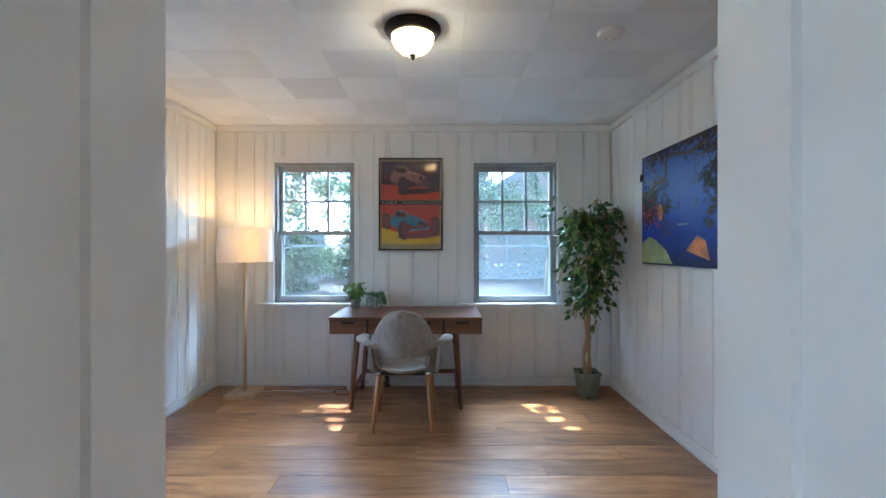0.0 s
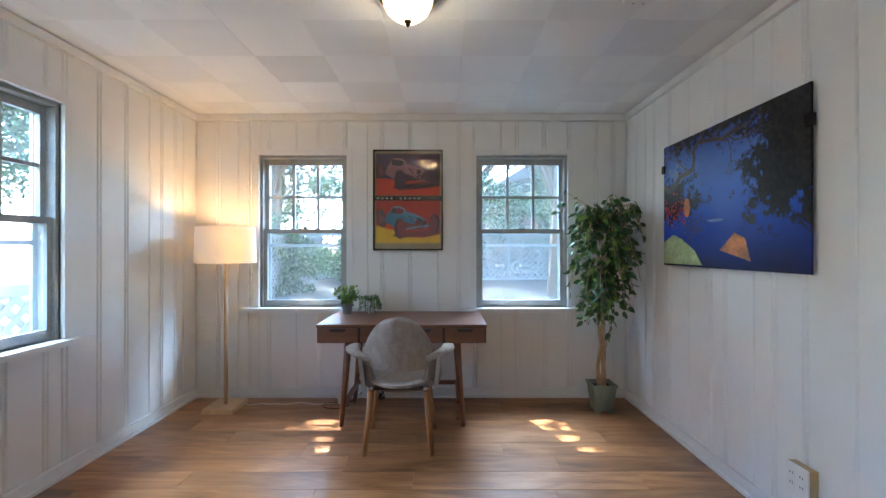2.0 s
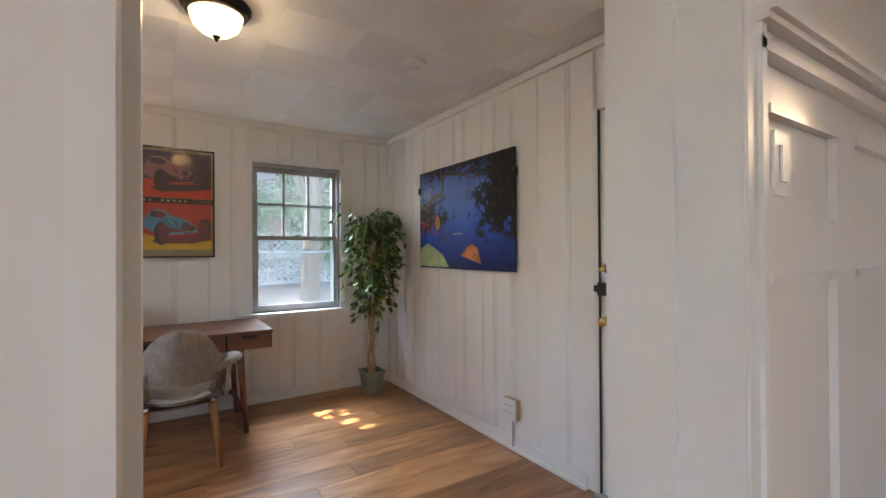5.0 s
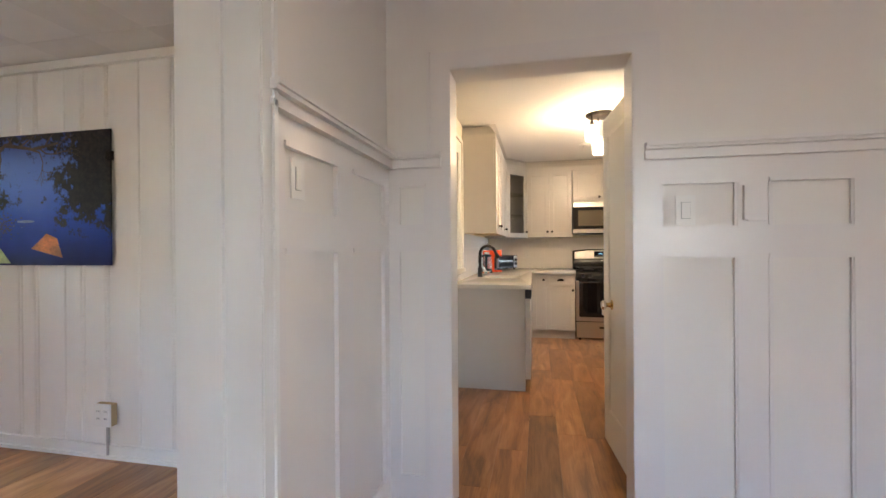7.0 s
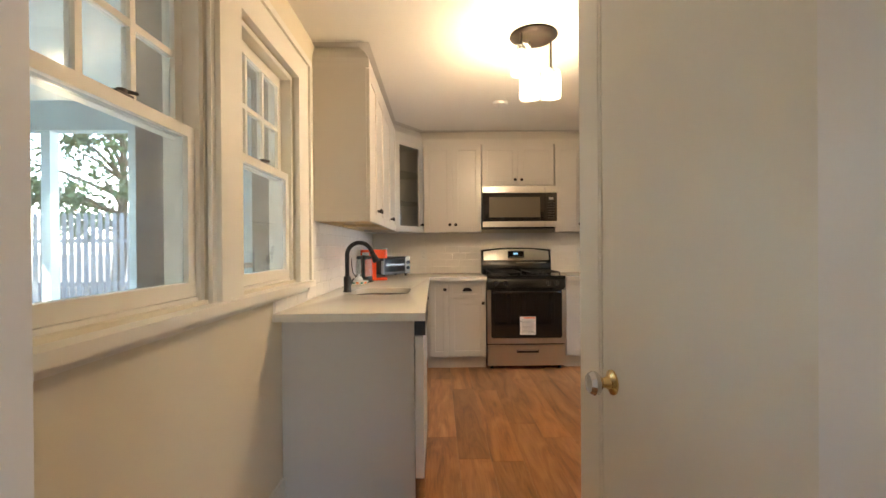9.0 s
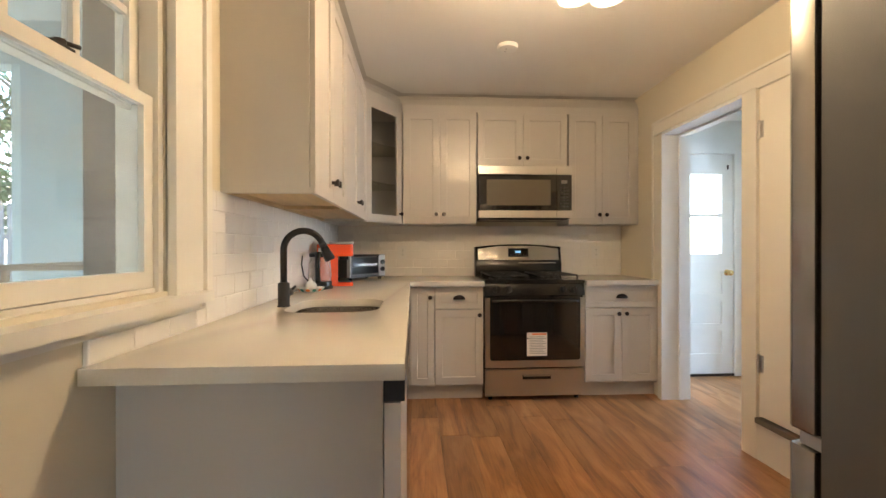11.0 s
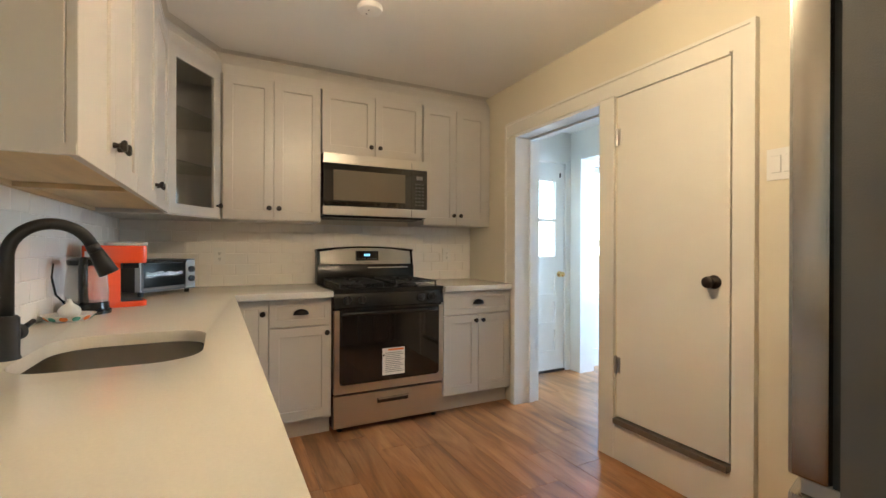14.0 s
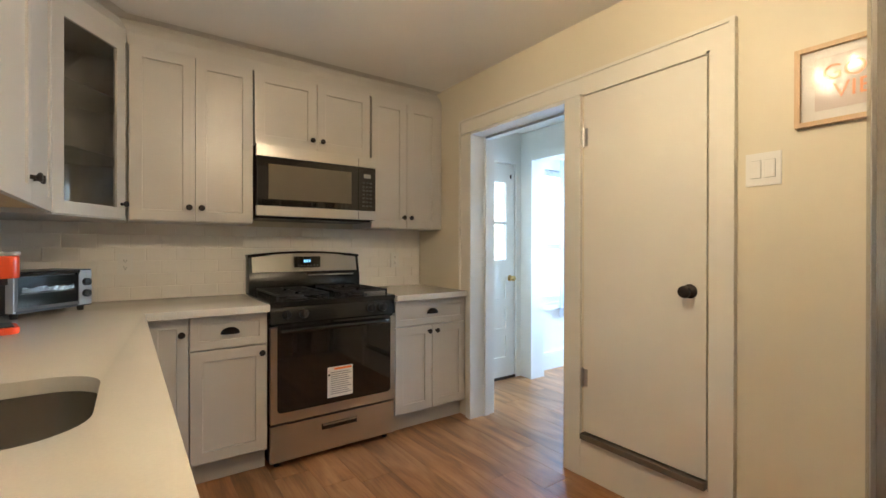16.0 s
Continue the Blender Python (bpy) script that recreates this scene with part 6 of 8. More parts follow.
def shell_sheet(rows_, cols_, f, thick):
    bm = bmesh.new()
    vs = [[bm.verts.new(f(u / cols_ * 2 - 1, v / rows_)) for u in range(cols_ + 1)] for v in range(rows_ + 1)]
    for a, b in zip(vs, vs[1:]):
        for k in range(cols_):
            bm.faces.new((a[k], a[k + 1], b[k + 1], b[k]))
    bmesh.ops.recalc_face_normals(bm, faces=bm.faces)
    if thick:
        bmesh.ops.solidify(bm, geom=bm.faces[:], thickness=thick)
    return bm


BACK = ((0, 0.190), (0.06, 0.214), (0.16, 0.234), (0.30, 0.245), (0.40, 0.240), (0.52, 0.218), (0.64, 0.194), (0.76, 0.168), (0.86, 0.136), (0.93, 0.100), (0.975, 0.062), (1, 0.006))


def back_at(u, v):
    """The curved backrest: u across, v up; widest at arm height, narrowing to a rounded top."""
    v = 1 - (1 - v) ** 1.35
    for (v0, h0), (v1, h1) in zip(BACK, BACK[1:]):
        if v <= v1 + 1e-9:
            f = (v - v0) / (v1 - v0)
            half = h0 + (h1 - h0) * f
            break
    y = -0.222 - 0.045 * v + (0.13 * (1 - 0.5 * v) + 0.02 * (1 - v)) * abs(u) ** 2.2
    return (half * u, y, 0.408 + 0.424 * v)


bk_ = shell_sheet(26, 24, back_at, 0.0)
slot = [f for f in bk_.faces if 0.440 < f.calc_center_median().z < 0.512 and abs(f.calc_center_median().x) < 0.168 + 0.3 * (f.calc_center_median().z - 0.48)]
bmesh.ops.delete(bk_, geom=slot, context="FACES")
bmesh.ops.solidify(bk_, geom=bk_.faces[:], thickness=0.033)
bmesh.ops.smooth_vert(bk_, verts=bk_.verts[:], factor=0.2, use_axis_x=True, use_axis_y=True, use_axis_z=True)
part("backrest", bk_, M["tweed"], ch, smooth=True)


def seat_at(u, v):
    x = 0.215 * u * (1 - 0.10 * abs(2 * v - 1) ** 3)
    y = -0.12 + 0.355 * v + 0.02 * (1 - u * u) * (1 if v > 0.5 else -1)
    return (x, y, 0.432 + 0.022 * abs(u) ** 3 + 0.015 * (v - 0.5) - 0.012 * (1 - u * u))


part("seat", shell_sheet(14, 14, seat_at, 0.05), M["tweed"], ch, smooth=True)
for sd in (-1, 1):
    am = bmesh.new()
    pts = [(sd * 0.185, -0.20, 0.585), (sd * 0.235, -0.185, 0.604), (sd * 0.278, -0.13, 0.614), (sd * 0.298, -0.04, 0.612), (sd * 0.300, 0.06, 0.602), (sd * 0.288, 0.13, 0.588)]
    rings = []
    for n_, p in enumerate(pts):
        wd = (0.02, 0.036, 0.044, 0.044, 0.04, 0.012)[n_]
        rings.append([am.verts.new((p[0] + wd * math.cos(a) , p[1], p[2] + 0.020 * math.sin(a) * (0.4 if n_ == 5 else 1))) for a in (2 * math.pi * k / 12 for k in range(12))])
    for a, b in zip(rings, rings[1:]):
        for k in range(12):
            am.faces.new((a[k], a[(k + 1) % 12], b[(k + 1) % 12], b[k]))
    am.faces.new(rings[0][::-1]), am.faces.new(rings[-1])
    bmesh.ops.recalc_face_normals(am, faces=am.faces)
    part("armrest", am, M["tweed"], ch, smooth=True)
    # side of the shell between seat and arm
    def side_at(u, v, sd=sd):
        y = -0.215 + 0.25 * (u + 1) / 2
        zt = 0.60 - 0.16 * ((u + 1) / 2) ** 0.7
        return (sd * (0.214 + 0.02 * v * (1 - u) * 0.5 + 0.012 * (u + 1)), y, 0.42 + (zt - 0.42) * v)
    part("side", shell_sheet(6, 8, side_at, 0.022 * -sd), M["tweed"], ch, smooth=True)
    for ty, fy in ((-0.155, -0.185), (0.155, 0.215)):
        lg = bmesh.new()
        rod(lg, (sd * 0.165, ty, 0.39), (sd * (0.20 if fy < 0 else 0.215), fy, 0.0), 0.019, 0.013, 14)
        l_ = part("leg", lg, M["oak"], ch, smooth=True)
        fe = bmesh.new()
        rod(fe, (sd * 0.164, ty, 0.405), (sd * 0.166, ty, 0.378), 0.021, 0.020, 14)
        part("ferrule", fe, M["chrome"], l_, "bright metal ferrule", smooth=True)
part("under_frame", boxes((-0.18, 0.18, -0.17, 0.17, 0.385, 0.402)), M["dark_walnut_and_shade"], ch, bevel=0.003)

# floor lamp
fl = thing("floor_lamp", "pine floor lamp with white drum shade, lit", "floor lamp", (-1.62, 3.86, 0))
part("base", boxes((-1.735, -1.505, 3.72, 3.995, 0, 0.032)), M["pine"], fl, bevel=0.004)
pl = bmesh.new()
rod(pl, (-1.62, 3.86, 0.032), (-1.62, 3.86, 1.16), 0.0155, 0.014, 14)
part("pole", pl, M["pine"], fl, smooth=True)
sh = bmesh.new()
lathe(sh, [(0.218, 1.125), (0.222, 1.125), (0.212, 1.402), (0.2085, 1.402), (0.218, 1.125)], (-1.62, 3.86, 0), 40)
part("shade", sh, M["shade"], fl, "white linen drum shade", smooth=True)
so = bmesh.new()
rod(so, (-1.62, 3.86, 1.16), (-1.62, 3.86, 1.22), 0.018)
for k in range(3):
    a = 2 * math.pi * k / 3
    rod(so, (-1.62, 3.86, 1.16), (-1.62 + 0.215 * math.cos(a), 3.86 + 0.215 * math.sin(a), 1.135), 0.003, seg=6)
part("socket", so, M["white_plastic"], fl)
bb = bmesh.new()
lathe(bb, [(0, 0.0), (0.014, 0.0), (0.03, 0.045), (0.024, 0.075), (0, 0.085)], (-1.62, 3.86, 1.22), 14)
b_ = part("bulb", bb, M["bulb"], fl, smooth=True)
b_.visible_shadow = False

# office ceiling light
ol = thing("ceiling_light", "bronze flush ceiling light with frosted glass bowl, lit", "ceiling light", (-0.09, 2.36, OFF[4]))
cn = bmesh.new()
lathe(cn, [(0, 0), (0.142, 0), (0.145, -0.012), (0.135, -0.026), (0.128, -0.03), (0.124, -0.042), (0.112, -0.046), (0.112, -0.02), (0, -0.018)], (-0.09, 2.36, OFF[4] - 0.001), 36)
part("pan", cn, M["bronze"], ol, smooth=True)
bw_ = bmesh.new()
lathe(bw_, [(0.110, -0.04), (0.107, -0.06), (0.092, -0.095), (0.062, -0.122), (0.02, -0.136), (0.0, -0.138)], (-0.09, 2.36, OFF[4]), 36)
g = part("bowl", bw_, M["bowl"], ol, "frosted glass bowl", smooth=True)
g.visible_shadow = False
fi = bmesh.new()
lathe(fi, [(0, -0.130), (0.016, -0.134), (0.018, -0.142), (0.008, -0.148), (0.010, -0.154), (0.004, -0.162), (0, -0.165)], (-0.09, 2.36, OFF[4]), 16)
part("finial", fi, M["bronze"], ol, smooth=True)


# plants
def leaf_bunch(name, parent, leaves, material):
    """Many folded, pointed leaves in one mesh: rows of (place, way, side, length, width)."""
    verts, faces = [], []
    for p, w, s, ln, wd in leaves:
        up = w.cross(s)
        k = len(verts)
        verts += [p, p + w * ln * 0.3 + s * wd * 0.42 + up * wd * 0.12, p + w * ln * 0.62 + s * wd * 0.36 + up * wd * 0.08, p + w * ln - up * ln * 0.12, p + w * ln * 0.62 - s * wd * 0.36 + up * wd * 0.08, p + w * ln * 0.3 - s * wd * 0.42 + up * wd * 0.12, p + w * ln * 0.45]
        faces += [(k, k + 1, k + 6), (k + 1, k + 2, k + 6), (k + 2, k + 3, k + 6), (k + 3, k + 4, k + 6), (k + 4, k + 5, k + 6), (k + 5, k, k + 6)]
    me = bpy.data.meshes.new(name)
    me.from_pydata([tuple(v) for v in verts], [], faces)
    me.materials.append(material)
    ob = new(name, me)
    ob.parent = parent
    if parent.type == "EMPTY" and not parent["_local"]:
        ob.matrix_parent_inverse = parent.matrix_basis.inverted()
    return ob


def rand_unit(rng, flat=1.0):
    v = Vector((rng.gauss(0, 1), rng.gauss(0, 1), rng.gauss(0, flat)))
    return v.normalized()


def ficus():
    rng = random.Random(5)
    cx, cy = 1.27, 3.80
    t = thing("potted_ficus", "artificial ficus tree in a square weathered green pot", "potted tree", (cx, cy, 0))
    pb = bmesh.new()
    prof = [(0.062, 0.018), (0.065, 0.03), (0.084, 0.195), (0.092, 0.203), (0.092, 0.216), (0.081, 0.216), (0.077, 0.188)]
    rings = [[pb.verts.new((cx + sx * r, cy + sy * r, z)) for sx, sy in ((-1, -1), (1, -1), (1, 1), (-1, 1))] for r, z in prof]
    for a, b in zip(rings, rings[1:]):
        for k in range(4):
            pb.faces.new((a[k], a[(k + 1) % 4], b[(k + 1) % 4], b[k]))
    pb.faces.new(rings[0][::-1])
    pot = part("pot", pb, M["pot"], t, "weathered green square pot", bevel=0.004)
    for sx in (-1, 1):
        for sy in (-1, 1):
            part("foot", boxes((cx + sx * 0.050 - 0.018, cx + sx * 0.050 + 0.018, cy + sy * 0.050 - 0.018, cy + sy * 0.050 + 0.018, 0, 0.02)), M["pot"], pot)
    part("soil", boxes((cx - 0.076, cx + 0.076, cy - 0.076, cy + 0.076, 0.172, 0.186)), M["soil"], t)
    for s in range(3):
        ph = 2 * math.pi * s / 3
        pts = [(cx + 0.022 * math.cos(ph + 5.2 * k / 14) * (1 + 0.3 * math.sin(k)), cy + 0.022 * math.sin(ph + 5.2 * k / 14), 0.18 + 1.02 * k / 14) for k in range(15)]
        part("stem", tube(bmesh.new(), pts, 0.013, 8, [0.015 - 0.0006 * k for k in range(15)]), M["bark"], t, smooth=True)
    vine = [(cx + 0.038 * math.cos(9.5 * k / 24), cy + 0.038 * math.sin(9.5 * k / 24), 0.185 + 0.54 * k / 24) for k in range(25)]
    part("vine", tube(bmesh.new(), vine, 0.0035, 6), M["bark"], t, smooth=True)
    tw = bmesh.new()
    dark, light = [], []
    for b in range(78):
        z = 0.78 + 0.84 * rng.random() ** 0.85
        a = rng.random() * 2 * math.pi
        f = (z - 0.70) / 0.95
        reach = (0.05 + 0.21 * min(1, 0.45 + f) * math.sin(min(1, f * 1.25) * math.pi * 0.62)) * (0.30 + 0.85 * rng.random() ** 1.4)
        if z < 1.15:
            reach *= 0.55 + 0.45 * (z - 0.78) / 0.37
        if math.cos(a) > 0.2:
            reach = min(reach, (1.57 - cx) / max(0.25, math.cos(a)) * 0.85)
        if math.sin(a) > 0.2:
            reach = min(reach, (4.06 - cy) / max(0.25, math.sin(a)) * 0.8)
        p0 = Vector((cx, cy, max(0.62, z - 0.18)))
        p1 = Vector((cx + reach * math.cos(a), cy + reach * math.sin(a), z + rng.uniform(-0.05, 0.08)))
        p2 = p1 + Vector((0.07 * math.cos(a), 0.07 * math.sin(a), -rng.uniform(0.08, 0.30)))
        p2.x, p2.y = min(p2.x, 1.56), min(p2.y, 4.07)
        tube(tw, [p0, p0.lerp(p1, 0.5) + Vector((0, 0, 0.04)), p1, p2], 0.003, 5)
        for k in range(16):
            q = (p0.lerp(p1, 0.35 + 0.65 * rng.random()) if k < 8 else p1.lerp(p2, rng.random())) + Vector((rng.gauss(0, 0.02), rng.gauss(0, 0.02), rng.gauss(0, 0.02)))
            w = (Vector((math.cos(a), math.sin(a), 0)) * 0.5 + rand_unit(rng) * 0.8 + Vector((0, 0, -0.75))).normalized()
            s = w.cross(rand_unit(rng)).normalized()
            ln = rng.uniform(0.052, 0.082)
            if (q + w * ln).x > 1.58 or (q + w * ln).y > 4.09:
                continue
            (light if rng.random() < 0.16 else dark).append((q, w, s, ln, ln * rng.uniform(0.55, 0.75)))
    tagged(part("twig_tangle", tw, M["bark"], t), kind="stuff")
    crown = leaf_bunch("crown", t, dark, M["leaf"])
    leaf_bunch("young_leaves", t, light, M["leaf_light"])


ficus()


def desk_plant(cx, cy, z, trailing, label):
    rng = random.Random(3 if trailing else 9)
    t = thing("potted_plant", label, "houseplant", (cx, cy, z))
    bm = bmesh.new()
    if trailing:
        lathe(bm, [(0, 0.012), (0.03, 0.012), (0.045, 0.04), (0.047, 0.075), (0.04, 0.105), (0.036, 0.105), (0.042, 0.07), (0, 0.06)], (cx, cy, z), 24)
        for a in (0.4, 2.5, 4.6):
            rod(bm, (cx + 0.022 * math.cos(a), cy + 0.022 * math.sin(a), z), (cx + 0.022 * math.cos(a), cy + 0.022 * math.sin(a), z + 0.016), 0.006, seg=8)
    else:
        lathe(bm, [(0, 0), (0.032, 0), (0.043, 0.078), (0.039, 0.078), (0.03, 0.06), (0, 0.06)], (cx, cy, z), 24)
    part("pot", bm, M["ceramic"] if trailing else mat("ribbed_grey_glaze", (0.22, 0.23, 0.22), 0.5, var=0.2, scale=60, stretch=(0.2, 0.2, 3)), t, "white glazed pot" if trailing else "ribbed grey pot", smooth=True)
    lv, lv2 = [], []
    tw = bmesh.new()
    for b in range(34 if trailing else 30):
        a = rng.random() * 2 * math.pi
        base = Vector((cx + 0.02 * math.cos(a), cy + 0.02 * math.sin(a), z + (0.10 if trailing else 0.07)))
        if trailing:
            pts = [base, base + Vector((0.045 * math.cos(a), 0.045 * math.sin(a), 0.035)), base + Vector((0.065 * math.cos(a), 0.065 * math.sin(a), -0.01 - 0.03 * rng.random())), base + Vector((0.068 * math.cos(a), 0.068 * math.sin(a), -0.03 - 0.055 * rng.random()))]
        else:
            r, h = 0.105 * rng.random(), rng.uniform(0.06, 0.15)
            pts = [base, base + Vector((r * 0.4 * math.cos(a), r * 0.4 * math.sin(a), h * 0.6)), base + Vector((r * math.cos(a), r * math.sin(a), h))]
        tube(tw, pts, 0.0018, 5)
        for k in range(9):
            i = rng.randrange(len(pts) - 1)
            q = pts[i].lerp(pts[i + 1], rng.random())
            w = (rand_unit(rng) + Vector((0, 0, -0.2 if trailing else 0.35))).normalized()
            ln = rng.uniform(0.014, 0.022) if trailing else rng.uniform(0.026, 0.042)
            if (q + w * ln).z < z + 0.004 or (q + w * ln).y > 4.09:
                continue
            (lv2 if rng.random() < (0.45 if trailing else 0.8) else lv).append((q, w, w.cross(rand_unit(rng)).normalized(), ln, ln * 0.6))
    part("stems", tw, M["leaf"], t)
    leaf_bunch("leaves", t, lv, M["leaf"])
    leaf_bunch("young_leaves", t, lv2, M["leaf_light"])


desk_plant(-0.695, 3.93, DZ, False, "small bushy green plant in a grey pot on the desk")
desk_plant(-0.515, 3.93, DZ, True, "small trailing plant in a white footed pot on the desk")

# cables on the floor
rng = random.Random(2)
def wander(p0, p1, n, amp, zb=0.006):
    p0, p1 = Vector(p0), Vector(p1)
    pts = [p0.lerp(p1, k / n) + Vector((rng.uniform(-amp, amp), rng.uniform(-amp, amp), 0)) * (0 < k < n) for k in range(n + 1)]
    return [(p.x, p.y, max(p.z, zb)) for p in pts]
solid("lamp_cord", tube(bmesh.new(), wander((-1.50, 3.93, 0.006), (-0.80, 3.95, 0.006), 12, 0.03), 0.003, 6), M["white_plastic"], "thin pale lamp cord lying on the floor", "cord", smooth=True)
loop = [(-0.80 + 0.09 * math.cos(a) + 0.03 * k / 20, 3.90 + 0.07 * math.sin(a), 0.006) for k, a in ((k, 2 * math.pi * k / 20) for k in range(24))]
solid("black_cord", tube(bmesh.new(), loop + [(-0.66, 3.97, 0.02), (-0.60, 4.04, 0.06)], 0.0035, 6), M["black"], "black cord in a loose loop on the floor", "cord", smooth=True)
solid("power_adapter", boxes((-0.775, -0.725, 3.95, 4.0, 0.0, 0.055)), M["white_plastic"], "small white plug adapter on the floor by the wall", "adapter", bevel=0.006)
tg = []
for k in range(70):
    a = k * 0.83
    tg.append((-0.46 + 0.055 * math.cos(a) * (0.6 + 0.4 * math.sin(k * 0.37)), 4.02 + 0.035 * math.sin(a * 1.13), 0.075 + 0.055 * math.sin(a * 0.71 + 0.4)))
solid("cable_bundle", tube(bmesh.new(), tg, 0.0045, 6), M["black"], "tangled bundle of black cables against the skirting", "cables", smooth=True)

# surface socket box
ob_ = thing("surface_outlet", "white double outlet box with bare wooden sides on the panelling", "wall outlet", (1.56, 2.288, 0.21))
part("box", boxes((1.545, 1.584, 2.232, 2.345, 0.200, 0.325)), M["ivory_wood"], ob_, "bare wooden box", bevel=0.002)
part("cover", boxes((1.540, 1.546, 2.230, 2.347, 0.198, 0.327)), M["white_plastic"], ob_, bevel=0.002)
for y in (2.262, 2.314):
    for z in (0.242, 0.284):
        s = part("socket", boxes((1.5375, 1.541, y - 0.016, y + 0.016, z - 0.015, z + 0.015)), M["white_plastic"], ob_, bevel=0.0015)
        part("slot", boxes((1.5368, 1.5378, y - 0.008, y - 0.005, z - 0.002, z + 0.008), (1.5368, 1.5378, y + 0.005, y + 0.008, z - 0.002, z + 0.008)), M["dark_slot"], s)
# the grey also carries the shade beside the cable run
part("conduit", boxes((1.568, 1.582, 2.282, 2.292, 0.0, 0.2)), M["grey_plastic"], ob_, "greyish cable run to the floor, its shade put into the grey")

# poster of two racing cars
po = thing("framed_poster", "black framed poster of two racing cars on purple, red and yellow", "poster", (-0.227, 4.1, 1.222), local=True)
po.matrix_basis = pose(-0.515, 4.105, 1.222)
QW, QH = 0.576, 0.832
part("frame", boxes((0, 0.01, -0.024, 0, 0, QH), (QW - 0.01, QW, -0.024, 0, 0, QH), (0.01, QW - 0.01, -0.024, 0, 0, 0.01), (0.01, QW - 0.01, -0.024, 0, QH - 0.01, QH)), M["black"], po, bevel=0.0015)
ink = {k: mat("poster_" + k, c, 0.6, var=0.1, scale=12) for k, c in dict(khaki=(0.36, 0.30, 0.17), purple=(0.10, 0.06, 0.10), red=(0.62, 0.07, 0.03), redlow=(0.52, 0.06, 0.03), black=(0.03, 0.03, 0.025), yellow=(0.75, 0.48, 0.03), mauve=(0.36, 0.16, 0.17), dark=(0.06, 0.04, 0.045), blue=(0.07, 0.25, 0.42), maroon=(0.22, 0.06, 0.06), pink=(0.45, 0.26, 0.24), white=(0.7, 0.66, 0.55), light=(0.20, 0.42, 0.55)).items()}
def ply(name, outline, color, layer, parent=po):
    bm = bmesh.new()
    prism(bm, outline, -0.0040 - 0.0004 * layer, -0.0037 - 0.0004 * layer, "y")
    return part(name, bm, ink[color], parent)
part("sheet", boxes((0.01, QW - 0.01, -0.0037, -0.001, 0.01, QH - 0.01)), ink["khaki"], po)
ply("field", [(0.022, 0.455), (QW - 0.022, 0.455), (QW - 0.022, QH - 0.028), (0.022, QH - 0.028)], "purple", 0)
ply("field", [(0.022, 0.455), (QW - 0.022, 0.455), (QW - 0.022, 0.56), (0.022, 0.60)], "red", 1)
ply("field", [(0.022, 0.06), (QW - 0.022, 0.06), (QW - 0.022, 0.412), (0.022, 0.412)], "redlow", 0)
ply("field", [(0.022, 0.06), (QW - 0.022, 0.06), (QW - 0.022, 0.135), (0.40, 0.10), (0.022, 0.205)], "yellow", 1)
ply("title_band", [(0.012, 0.412), (QW - 0.012, 0.412), (QW - 0.012, 0.452), (0.012, 0.452)], "black", 1)
for k in range(10):
    if k != 4:
        x_ = 0.03 + 0.038 * k
        part("title_bar", boxes((x_, x_ + 0.014, -0.0056, -0.0048, 0.425, 0.438)), ink["white"], po)
lettering("C  A  R  S", 0.026, Matrix.Translation((0.485, -0.0052, 0.4235)) @ UP, ink["white"], po, 0.0002)
